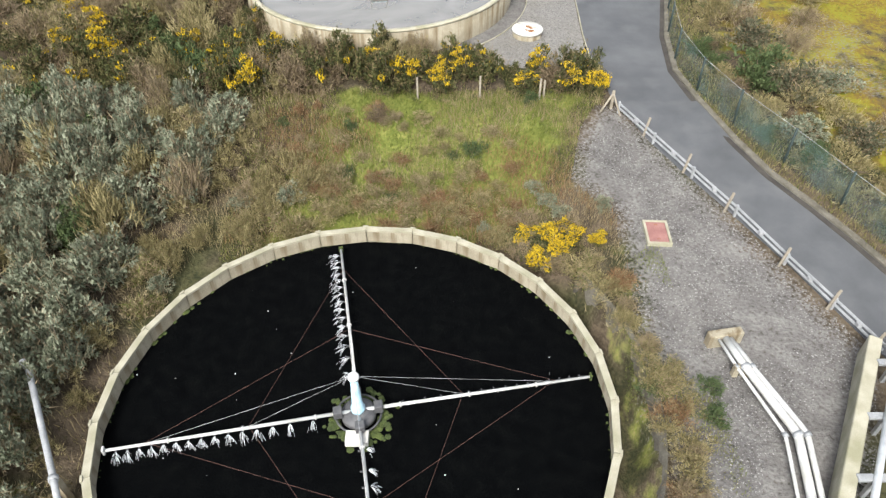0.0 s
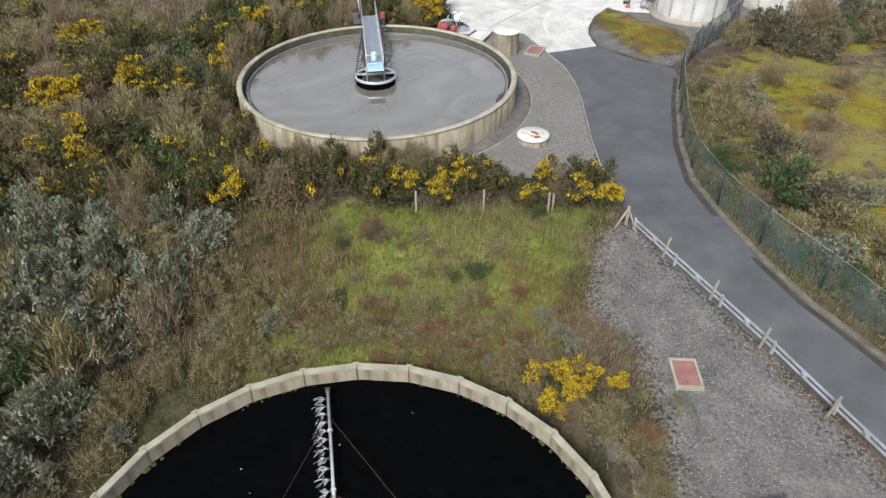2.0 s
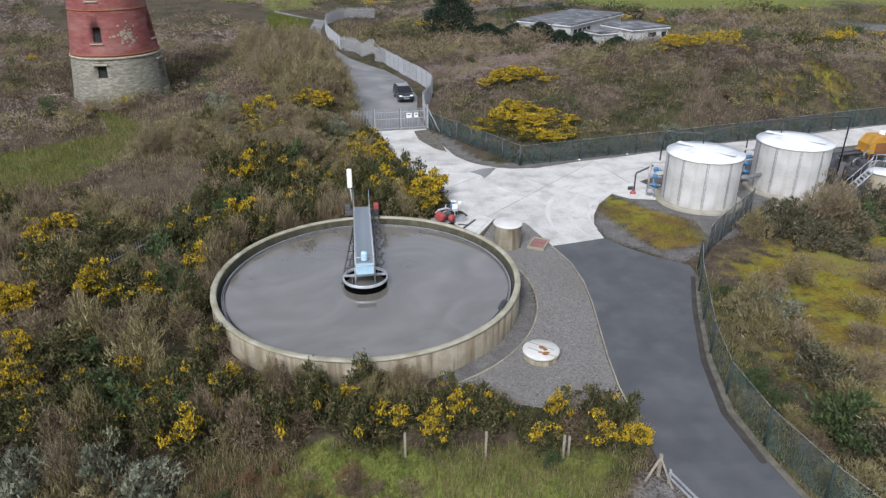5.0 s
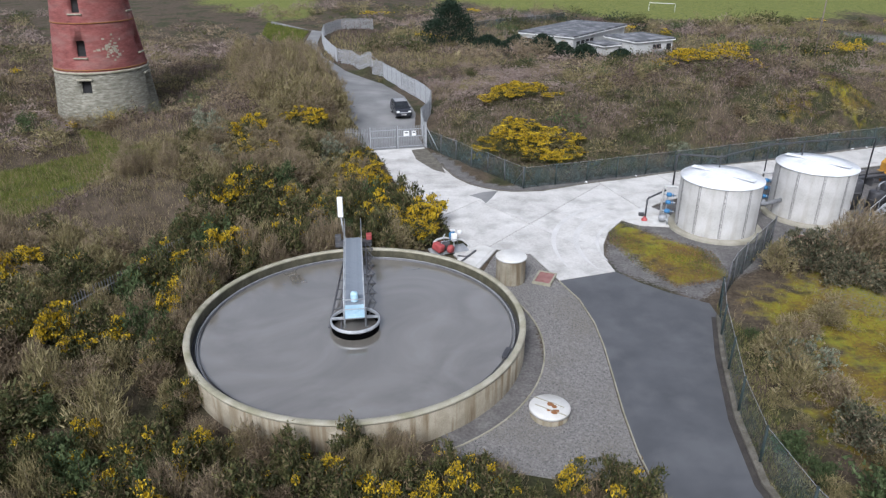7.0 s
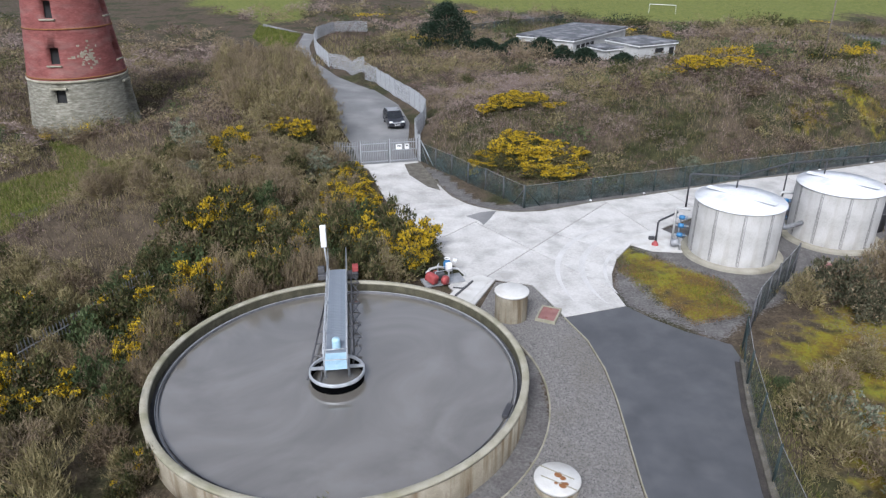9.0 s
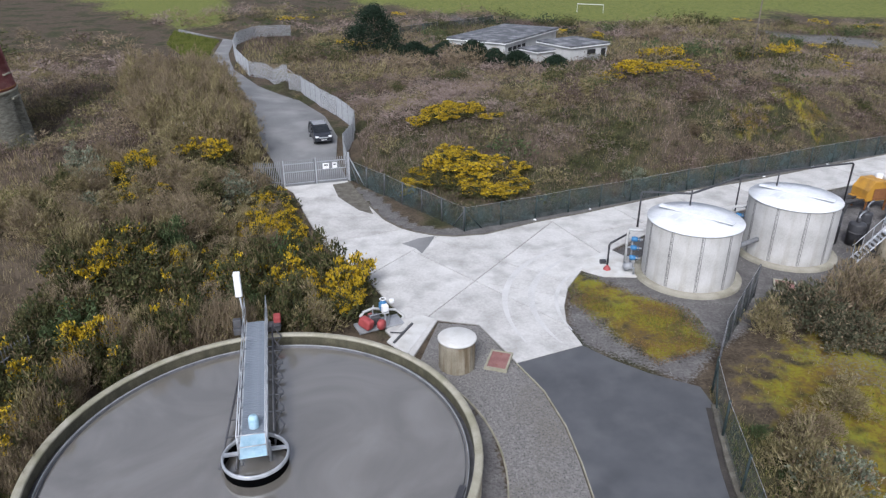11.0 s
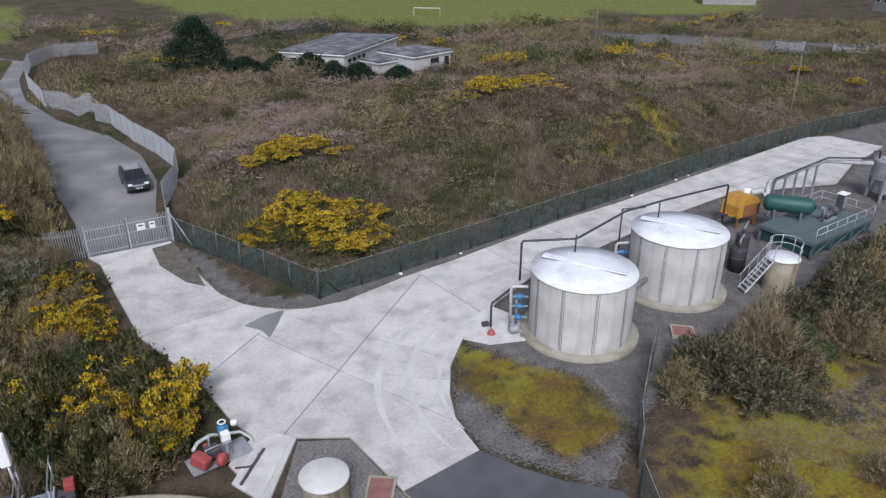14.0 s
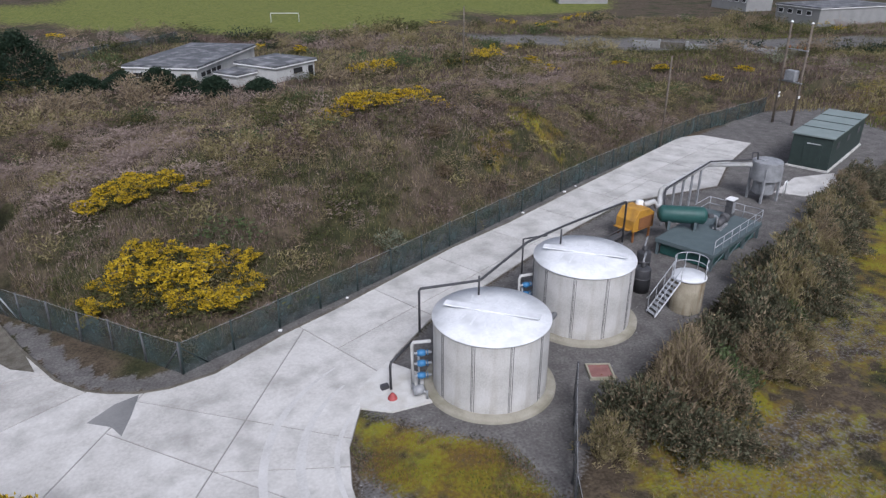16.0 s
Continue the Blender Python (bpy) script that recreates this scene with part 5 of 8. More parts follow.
# hedge between the grass bank and the settling tank
thicket([(-22, 31.5), (-12, 31.8), (-6, 32.8), (8.3, 32.6), (8.4, 34.6), (4, 35.8), (-4, 36.4), (-13, 37), (-22, 38)], 1.35, [("gorse_bush_dull", 5), ("gorse_bush", 3.4), ("bramble_mound", 1), ("olive_bush", 1), ("bare_scrub", 0.5)], (0.9, 1.2), (1.5, 2.1))
# left of the settling tank
thicket([(-34, 37), (-13.6, 37), (-14, 44), (-14, 49), (-13, 53), (-34, 58)], 1.8, [("gorse_bush_dull", 3), ("gorse_bush", 1.6), ("bare_scrub", 3.0), ("green_bush", 0.5), ("olive_bush", 3), ("bramble_mound", 0.6)], (1.15, 1.85), (1.5, 2.6))
# behind the settling tank, to the gate
thicket([(-17, 52), (-13, 53.5), (-9, 55.6), (-2, 56), (-0.6, 58), (-2.2, 62), (-5, 65.5), (-17, 64)], 1.7, [("gorse_bush", 1.8), ("gorse_bush_dull", 4.5), ("gorse_bush_bright", 0.5), ("olive_bush", 1.2), ("green_bush", 0.6), ("bare_scrub", 1.2)], (1.3, 1.8), (2.1, 3.0))
thicket([(-5, 66), (-6.5, 73), (-9, 79.5), (-24, 82), (-26, 66), (-17, 64)], 2.0, [("bare_scrub", 4), ("gorse_bush", 0.9), ("gorse_bush_dull", 1), ("olive_bush", 2.6), ("sallow_bush", 0.6)], (1.4, 1.9), (1.6, 2.6))
for x, y in ((-4.6, 67.5), (-5.4, 70), (-6, 72.5), (-7, 75.2), (-5.8, 69), (-1.2, 58.2), (-2.4, 57.6), (-2.0, 59.6), (-3.2, 58.6)):
    plant("gorse_bush_bright" if y < 62 else "gorse_bush", x, y, 1.15, 2.0)
# left foreground
thicket([(-26, 12), (-14, 10), (-13.8, 20), (-11.5, 25), (-10.5, 31), (-26, 32)], 1.45, [("sallow_bush", 7), ("olive_bush", 1.2), ("bare_scrub", 0.4), ("green_bush", 0.8)], (1.0, 1.5), (1.6, 2.9), 0.8)
thicket([(-13, 16), (-11.5, 24.5), (-6, 26), (-8, 29), (-12, 31)], 1.4, [("olive_bush", 5), ("grass_tussock", 1), ("sallow_bush", 0.8)], (0.7, 1.0), (0.9, 1.4), 0.4)
thicket([(-7, 24), (1, 24.2), (2, 26), (-3, 28), (-7, 28)], 1.3, [("grass_tussock", 3), ("olive_bush", 1.5)], (0.5, 0.9), (0.4, 0.8), 0.4)
for x, y, r, h in ((4.6, 22.6, 0.9, 1.1), (5.6, 22.0, 0.8, 1.0), (4.2, 21.6, 0.8, 1.0), (3.6, 23.2, 0.8, 0.8), (6.6, 21.8, 0.5, 0.7), (5.2, 22.9, 0.8, 1.0), (4.9, 21.9, 0.8, 1.2)):
    plant("gorse_bush_bright", x, y, r, h)
for x, y, r, h in ((5.9, 20.6, 0.9, 0.9), (6.6, 19.2, 0.9, 0.8), (6.9, 17.6, 0.7, 0.7), (3.0, 22.9, 0.7, 0.6)):
    plant("olive_bush", x, y, r, h)
for x, y, r, h in ((4.9, 25.2, 0.7, 0.5), (5.4, 24.2, 0.6, 0.5), (4.4, 26.2, 0.7, 0.4), (7.2, 23.9, 0.5, 0.7), (1.9, 22.6 + 1.4, 0.4, 0.5)):
    plant("sallow_bush", x, y, r, h)
for x, y, r, h in ((4.6, 31.9, 0.55, 0.7), (7.5, 14.5, 0.6, 0.3), (9.6, 14.6, 0.6, 0.4), (9.4, 13.4, 0.7, 0.4), (0.5, 28.6, 0.5, 0.3)):
    plant("green_bush", x, y, r, h)
plant("bramble_mound", -3.4, 30.6, 0.7, 1.0)
plant("gorse_bush_bright", 8.0, 32.6, 0.8, 1.5)
for k in range(20):
    a = radians(VR.uniform(100, 168))
    d = SR + VR.uniform(1.3, 3.4)
    plant(VR.choices(("bare_scrub", "gorse_bush_dull", "olive_bush"), (4, 2, 1))[0], SX + d * math.cos(a), SY + d * math.sin(a), VR.uniform(1.1, 1.5), VR.uniform(2.4, 3.3))
# round the filter's bank and the settling tank's foot
for k in range(58):
    a = radians(VR.uniform(96, 212))
    d = FR + VR.uniform(0.9, 4.2)
    plant(VR.choices(("olive_bush", "grass_tussock", "bare_scrub", "sallow_bush"), (6, 2.5, 0.8, 0.7))[0], FX + d * math.cos(a), FY + d * math.sin(a), VR.uniform(0.6, 0.95), VR.uniform(0.6, 1.2))
for k in range(9):
    a = radians(VR.uniform(58, 96))
    d = FR + VR.uniform(0.8, 2.6)
    plant(VR.choices(("olive_bush", "russet_tussock"), (1, 2))[0], FX + d * math.cos(a), FY + d * math.sin(a), VR.uniform(0.5, 0.8), VR.uniform(0.4, 0.7))
for k in range(44):
    a = radians(VR.uniform(-22, 62))
    d = FR + VR.uniform(1.25, 2.5)
    plant(VR.choices(("olive_bush", "green_bush", "russet_tussock", "grass_tussock", "bare_scrub"), (3, 0.6, 2, 2, 1))[0], FX + d * math.cos(a), FY + d * math.sin(a), VR.uniform(0.5, 0.85), VR.uniform(0.4, 0.8))
for k in range(44):
    a = radians(VR.uniform(112, 292))
    d = SR + VR.uniform(0.55, 1.6)
    plant(VR.choices(("bare_scrub", "gorse_bush_dull", "olive_bush", "bramble_mound"), (4, 2, 1.5, 1))[0], SX + d * math.cos(a), SY + d * math.sin(a), VR.uniform(0.7, 1.0), VR.uniform(1.3, 2.0))
for x, y, r, h in ((-6.5, 27.6, 0.9, 0.5), (-5.4, 26.6, 1.0, 0.5), (-7.6, 26.2, 0.9, 0.6), (-4.2, 25.8, 0.9, 0.5), (-1.6, 25.2, 0.9, 0.5), (-0.4, 25.6, 1.0, 0.55), (0.8, 25.0, 1.0, 0.6), (1.9, 25.6, 0.8, 0.5), (-5.0, 29.4, 0.8, 0.45), (-2.6, 26.9, 0.7, 0.4), (-7.4, 28.6, 0.8, 0.5), (1.0, 27.0, 0.7, 0.4), (3.0, 24.6, 0.7, 0.5)):
    plant(VR.choice(("russet_tussock", "russet_tussock", "grass_tussock", "olive_bush")), x, y, r, h * 1.2)
for x, y, r, h in ((-15.2, 44.6, 1.4, 2.2), (-14.2, 43.4, 1.0, 1.6), (-13.6, 34.6, 1.6, 2.2), (-15.0, 35.6, 1.4, 2.0), (-12.2, 58.5, 1.1, 1.8), (-17.4, 57, 1.0, 1.5)):
    plant("green_bush", x, y, r, h)
thicket([(-8.5, 25.2), (3.8, 25.2), (4.6, 28), (3, 29.4), (-3, 31.4), (-8.5, 31.8)], 1.35, [("russet_tussock", 3), ("bare_scrub", 0.4), ("olive_bush", 1.4), ("grass_tussock", 3), ("green_bush", 0.4)], (0.4, 0.75), (0.3, 0.75), 0.3)
for x, y in ((3.4, 22.2), (4.9, 21.2), (5.6, 23.0), (3.9, 24.0)):
    plant("bare_scrub", x, y, 0.8, 1.0)
# open ground behind the start
thicket([(-40, -25), (16, -25), (12, 3.5), (-14, 3.5), (-16, 10), (-40, 12)], 3.0, [("olive_bush", 3), ("bare_scrub", 2), ("sallow_bush", 2), ("bramble_mound", 3)], (1.0, 1.7), (0.8, 1.8), 0.6, far=True)
# far left heath
thicket([(-24, 58), (-30, 84), (-16, 84), (-13, 96), (-17, 112), (-24, 126), (-60, 130), (-75, 100), (-60, 60), (-34, 56)], 3.6, [("bare_scrub", 5), ("bramble_mound", 5), ("gorse_bush_dull", 0.5), ("gorse_bush", 0.4), ("olive_bush", 0.8)], (1.6, 2.4), (1.0, 2.2), 1.0, far=True)
# along the track and behind
thicket([(-12, 83.5), (-10.5, 84), (-13.5, 97), (-17, 110), (-22, 122), (-26, 118), (-19, 98)], 1.9, [("bare_scrub", 3), ("olive_bush", 2), ("gorse_bush", 0.7), ("sallow_bush", 0.7)], (1.2, 1.8), (1.6, 2.8), 0.6, far=True)
thicket([(-3.2, 96), (-5, 106), (-9.4, 118), (-14, 124), (-18, 128), (-19, 131), (-21, 138), (-20, 137), (-16, 127), (-10, 118), (-5.5, 106)], 1.8, [("bare_scrub", 3), ("bramble_mound", 2)], (0.6, 1.0), (0.8, 1.6), 0.1, far=True)
thicket([(-9.6, 84), (-13, 97), (-16, 108), (-21, 120), (-30, 116), (-24, 98), (-16, 84)], 2.4, [("bare_scrub", 4), ("olive_bush", 3), ("gorse_bush", 0.2)], (1.8, 2.6), (3.2, 4.6), 0.8)
thicket([(-30, 84), (-50, 82), (-54, 90), (-47, 93), (-34, 92)], 3.2, [("bare_scrub", 3), ("olive_bush", 1), ("bramble_mound", 2)], (1.4, 2.2), (0.9, 1.8), 0.8)
# the bramble hill
HB = [(8, 71.5), (22, 76.5), (44, 84.5), (66, 91.5), (80, 94), (80, 122), (40, 128), (0, 128), (-4, 112), (2, 100), (1.5, 88), (1.5, 81)]
HZ = [(7.3, 70.6), (22, 75.5), (44, 83.6), (66, 90.6), (80, 93.2), (80, 122), (40, 128), (0, 128), (-12.5, 127.5), (-8, 121.5), (-4.6, 110.5), (-2.4, 105.8), (-0.2, 98.3), (-0.3, 93), (-1.0, 89), (-0.4, 83.5), (2, 78.5)]
thicket(HZ, 2.0, [("bramble_mound", 3), ("bare_scrub", 2), ("olive_bush", 2), ("gorse_bush_dull", 2)], (0.5, 0.8), (0.5, 1.0), 0.3, far=True)
thicket(HB, 2.3, [("bramble_mound", 7), ("bare_scrub", 2.4), ("gorse_bush_dull", 1.6), ("olive_bush", 2.2), ("dark_bush", 0.15), ("green_bush", 0.25)], (1.0, 2.3), (0.6, 1.7), 0.3, far=True)
GORSE_SPOTS = [(7.4, 86.6, 1.5), (5.6, 86.2, 1.4), (9.2, 86.0, 1.4), (11, 85, 1.0), (6, 78.5, 2), (7.6, 77.2, 2), (9, 76, 1.9), (10.2, 74, 1.7), (8.6, 74.6, 1.6), (11.6, 74.5, 1.3), (6.4, 77.8, 1.4), (4.6, 78.8, 1.3), (12.4, 77, 1.2),
               (24.5, 93, 1.5), (26.5, 92.4, 1.7), (29, 91.6, 1.8), (31.2, 91, 1.6), (33.4, 90.8, 1.4), (24.2, 110.3, 1.5), (46.7, 105, 1.3), (79.7, 138.8, 2.2), (75.7, 128.8, 2.4), (89.7, 127, 1.5), (88.5, 106.4, 1.5), (99.6, 110, 1.6), (86.3, 114.9, 1.6), (48, 171, 2.4), (28, 112, 1.4), (43, 114, 1.3)]
for x, y, r in GORSE_SPOTS:
    plant("gorse_bush_bright", x, y, r, r * 0.75)
    plant("gorse_bush", x + VR.uniform(-1.4, 1.4), y + VR.uniform(-1, 1), r * 0.8, r * 0.62)


def gorse_mass(cx, cy, rx, ry, count, r, h, bright=0.6):
    """Gorse bushes grown together into one bank."""
    for k in range(count):
        a, u = k * 2.4 + VR.uniform(-0.4, 0.4), math.sqrt((k + 0.5) / count)
        x, y = cx + rx * u * math.cos(a), cy + ry * u * math.sin(a)
        if free(x, y, 0.9):
            f = VR.uniform(0.8, 1.2) * (1.1 - 0.3 * u)
            kind = "gorse_bush_bright" if VR.random() < bright else "gorse_bush"
            plant(kind, x, y, r * f, h * f)


gorse_mass(-1.8, 60.2, 1.9, 1.5, 7, 1.3, 2.5, 0.8)
gorse_mass(-9.5, 61.0, 4.6, 1.8, 12, 1.3, 2.5, 0.45)
gorse_mass(-5.0, 60.6, 2.2, 1.2, 4, 1.3, 2.5, 0.4)
gorse_mass(-7.2, 69.2, 1.9, 1.8, 7, 1.25, 2.1, 0.8)
gorse_mass(-7.8, 75.0, 1.0, 1.0, 3, 1.1, 1.9, 0.7)
gorse_mass(-13.5, 82.4, 2.4, 0.9, 5, 1.2, 2.1, 0.6)
gorse_mass(-18, 77.8, 2.0, 0.9, 5, 1.2, 2.0, 0.6)
gorse_mass(-19.5, 43.6, 3.4, 0.9, 5, 1.1, 2.1, 0.6)
gorse_mass(-25, 50, 2.0, 1.2, 4, 1.2, 2.0, 0.5)
gorse_mass(-22, 41, 1.4, 0.9, 3, 1.1, 2.0, 0.6)
gorse_mass(7.2, 86.2, 3.6, 1.2, 11, 1.3, 1.1, 0.75)
gorse_mass(6.8, 77.6, 4.0, 2.2, 14, 1.4, 1.2, 0.55)
gorse_mass(11.2, 75.6, 1.6, 1.6, 4, 1.3, 1.2, 0.6)
gorse_mass(26.0, 92.4, 2.8, 1.3, 9, 1.4, 1.5, 0.85)
gorse_mass(31.4, 91.4, 2.6, 1.1, 7, 1.3, 1.4, 0.85)
for x, y, r, h in ((-16.5, 47.4, 1.6, 2.4), (-11.0, 34.2, 1.2, 1.9), (-9, 57.4, 1.3, 2.3), (-5.6, 57.2, 1.1, 2.0)):
    plant("green_bush", x, y, r, h)
plant("sallow_bush", 22.5, 77.6, 1.5, 1.5)
for x, y in ((30.5, 85.2), (29.5, 82.4)):
    plant("bramble_mound", x, y, 1.1, 1.1)
# right of the service road
for x, y, r, h, k in ((17.4, 44, 1.5, 2.0, "olive_bush"), (19, 45.5, 1.4, 1.6, "bare_scrub"), (16.9, 41.2, 1.3, 1.6, "olive_bush"), (18.4, 40.2, 1.3, 1.5, "bare_scrub"), (17.0, 33.6, 1.5, 2.1, "green_bush"), (16.3, 30.6, 1.1, 1.2, "olive_bush"), (17.6, 29, 1.2, 1.1, "sallow_bush"),
                      (18.8, 31.5, 1.2, 1.3, "olive_bush"), (19, 26.6, 1.3, 1.2, "olive_bush"), (17.6, 26.8, 0.9, 1.0, "green_bush"), (20.2, 24.4, 1.4, 1.4, "olive_bush"), (20.6, 22, 1.2, 1.3, "green_bush"), (15.4, 34.6, 0.8, 0.8, "olive_bush"), (22.8, 29, 1.3, 1.1, "bare_scrub"), (24, 44, 1.2, 1.0, "olive_bush"), (23, 26, 1.3, 1.2, "olive_bush"), (25.5, 34, 1.1, 0.9, "sallow_bush"), (18.2, 42.6, 1.7, 1.9, "sallow_bush"), (20.4, 37.6, 1.5, 1.5, "bare_scrub"), (18.6, 35.4, 1.3, 1.4, "olive_bush"), (20.8, 33.2, 1.4, 1.3, "sallow_bush"), (22.4, 41, 1.2, 1.1, "bare_scrub"), (21.5, 47.5, 1.4, 1.5, "olive_bush"), (26.5, 47, 1.2, 1.1, "bare_scrub"), (29, 40, 1.3, 1.1, "olive_bush"), (20, 29.8, 1.3, 1.2, "olive_bush")):
    plant(k, x, y, r * 1.12, h * 1.15)
for x, y, r, h, k in ((17.2, 42.6, 1.7, 2.2, "olive_bush"), (18.0, 37.6, 1.8, 2.1, "grey_bush"), (18.6, 32.4, 1.9, 2.2, "grey_bush"), (20.4, 28.2, 1.5, 1.6, "grey_bush")):
    plant(k, x, y, r, h)
thicket([(14.6, 37), (15.9, 42), (17, 47), (18.5, 47), (17, 40), (16.2, 35), (18.5, 28), (21.5, 20), (19.8, 21), (16.2, 28), (14.6, 34)], 1.3, [("olive_bush", 3), ("green_bush", 1.6), ("bramble_mound", 1)], (0.6, 0.9), (0.5, 0.9), 0.2)
# scrub belt behind the storage tanks
for x, y, r, h, k in ((26.6, 54.9, 2.2, 3.3, "bare_scrub"), (24.2, 54.6, 1.8, 2.2, "grey_bush"), (21.6, 54.2, 1.4, 1.7, "olive_bush"), (23.5, 55.8, 1.5, 1.8, "grey_bush"), (28.6, 56.4, 1.8, 2.4, "olive_bush"), (25.4, 52.8, 1.7, 1.5, "dark_bush"), (28.4, 54.0, 1.6, 1.7, "bare_scrub"), (31.6, 57.6, 1.7, 2.2, "grey_bush"), (33.6, 56.6, 2.0, 2.6, "dark_bush"), (32.6, 55.2, 1.8, 2.0, "olive_bush"), (36, 58.6, 2.0, 2.8, "grey_bush"), (35.5, 57, 1.8, 2.4, "dark_bush"), (38.4, 59, 2.0, 3.0, "olive_bush"), (40.6, 60.3, 2.0, 3.2, "grey_bush"), (40.4, 58.8, 1.8, 2.4, "olive_bush"), (43, 61, 2.0, 2.8, "grey_bush"), (45.6, 62.2, 2, 2.6, "olive_bush"), (48.4, 63, 2, 2.5, "bare_scrub"), (51, 64.2, 1.9, 2.3, "grey_bush"), (54, 66, 1.8, 2.0, "olive_bush"), (57.5, 67, 1.9, 2.0, "grey_bush"), (61, 68.6, 1.8, 1.9, "olive_bush"), (65, 70, 1.8, 1.8, "dark_bush"), (29.8, 55, 1.5, 1.5, "green_bush"), (37.6, 57.4, 1.5, 1.5, "green_bush")):
    plant({"dark_bush": "grey_bush", "olive_bush": "bare_scrub" if round(x) % 2 else "olive_bush"}.get(k, k), x, y, r * 1.15, h * 1.4)
    if r > 1.6:
        plant(VR.choice(("olive_bush", "grey_bush", "grey_bush")), x + VR.uniform(0.8, 1.8), y - VR.uniform(0.6, 1.6), r * 0.85, h * 0.8)
# the open land beyond
thicket([(-20, 130), (80, 125), (160, 100), (200, 150), (150, 182), (100, 200), (60, 195), (20, 200), (-10, 175)], 6.0, [("bare_scrub", 3), ("bramble_mound", 3), ("olive_bush", 3), ("gorse_bush", 0.6), ("green_bush", 0.5), ("gorse_bush_dull", 1)], (1.8, 3.2), (1.2, 2.4), 2.0, far=True)
thicket([(86, 78), (105, 60), (200, 60), (220, 110), (110, 115)], 6.0, [("olive_bush", 3), ("bare_scrub", 2), ("sallow_bush", 1), ("gorse_bush", 0.5)], (1.6, 2.8), (1.0, 2.0), 1.0, far=True)
thicket([(-30, 172), (-60, 205), (-40, 225), (0, 230), (30, 222), (50, 205), (10, 195), (-15, 180)], 7.0, [("bare_scrub", 4), ("bramble_mound", 3), ("olive_bush", 1), ("gorse_bush", 0.5)], (2.4, 4), (1.6, 3.0), 2.0, far=True)
thicket([(-150, 110), (-60, 130), (-30, 128), (-30, 145), (-44, 165), (-100, 200), (-150, 190)], 8.0, [("bare_scrub", 5), ("bramble_mound", 3), ("gorse_bush", 0.3)], (2.6, 4.5), (1.8, 3.4), 2.0, far=True)



def drifts(poly, count, kinds, reach, r, h):
    """Knots of like bushes grown together, spread through an area."""
    xs, ys = [p[0] for p in poly], [p[1] for p in poly]
    names, weights = [k for k, _ in kinds], [w for _, w in kinds]
    done = 0
    while done < count:
        cx, cy = VR.uniform(min(xs), max(xs)), VR.uniform(min(ys), max(ys))
        if not inside(poly, cx, cy):
            continue
        done += 1
        k, f = VR.choices(names, weights)[0], VR.uniform(0.7, 1.3)
        for q in range(VR.randint(3, 7)):
            x, y = cx + VR.gauss(0, reach * f), cy + VR.gauss(0, reach * f * 0.7)
            if inside(poly, x, y) and free(x, y, 1.2):
                mass(k, x, y, VR.uniform(*r) * f, VR.uniform(*h) * f)


drifts(HB, 70, [("gorse_bush_dull", 4), ("olive_bush", 3), ("bare_scrub", 3), ("green_bush", 0.6), ("pale_bramble", 2), ("bramble_mound", 2)], 1.2, (1.0, 1.7), (1.0, 2.0))
drifts([(-24, 58), (-30, 84), (-28, 100), (-34, 126), (-60, 130), (-75, 100), (-60, 60), (-34, 56)], 22, [("gorse_bush_dull", 2), ("olive_bush", 3), ("bare_scrub", 3), ("green_bush", 0.5), ("gorse_bush", 0.7)], 1.8, (1.1, 2.0), (1.2, 2.4))
drifts([(-20, 130), (80, 125), (160, 100), (200, 150), (150, 182), (100, 200), (60, 195), (20, 200), (-10, 175)], 120, [("gorse_bush_dull", 3.5), ("olive_bush", 3), ("bare_scrub", 3), ("green_bush", 0.8), ("gorse_bush", 0.6), ("dark_bush", 1)], 2.4, (1.8, 3.2), (1.8, 3.2))
for material_, chunks in FAR_GORSE.values():
    v = np.concatenate(chunks)
    tagged(raw("gorse_thicket", v, np.arange(len(v)).reshape(-1, 3), material_), "gorse grown together, in yellow flower over dark green shoots", "gorse", kind="stuff")
mass_done("heath_scrub", "brown winter scrub and brambles over the far heath")


def blades(name, poly, count, length, width, material, label, seed, holes=(), patch=None, lean=0.6, crest=0.0):
    """Single blades over an area, as one sheet of growth."""
    rng = np.random.default_rng(seed)
    xs, ys = [p[0] for p in poly], [p[1] for p in poly]
    x, y = rng.uniform(min(xs), max(xs), count * 3), rng.uniform(min(ys), max(ys), count * 3)
    keep = inside(poly, x, y)
    for h in holes:
        keep &= ~inside(h, x, y)
    keep &= np.hypot(x - SX, y - SY) > SR + 0.2
    keep &= np.hypot(x - FX, y - FY) > FR + 0.2
    if patch:
        keep &= bumps(x + seed, y, patch[0]) > patch[1] + rng.uniform(-0.3, 0.3, len(x))
    if crest:
        keep &= np.maximum(mounds(x, y, 2.7), 0.8 * mounds(x + 40, y - 7, 6.5)) > crest + rng.uniform(-0.25, 0.25, len(x))
    x, y = x[keep][:count], y[keep][:count]
    n = len(x)
    z = height(x, y) - 0.02
    a = rng.uniform(0, 2 * math.pi, n)
    L = length * rng.uniform(0.5, 1.3, n)
    tilt = rng.uniform(0, lean, n)
    b = rng.uniform(0, 2 * math.pi, n)
    w = width * rng.uniform(0.6, 1.3, n)
    base = np.stack([x, y, z], 1)
    side = np.stack([np.cos(a), np.sin(a), np.zeros(n)], 1) * w[:, None]
    tip = base + np.stack([np.cos(b) * np.sin(tilt), np.sin(b) * np.sin(tilt), np.cos(tilt)], 1) * L[:, None]
    v = np.stack([base - side, base + side, tip], 1).reshape(-1, 3)
    ob = raw(name, v, np.arange(3 * n).reshape(-1, 3), material)
    return tagged(ob, label, "grass", kind="stuff")


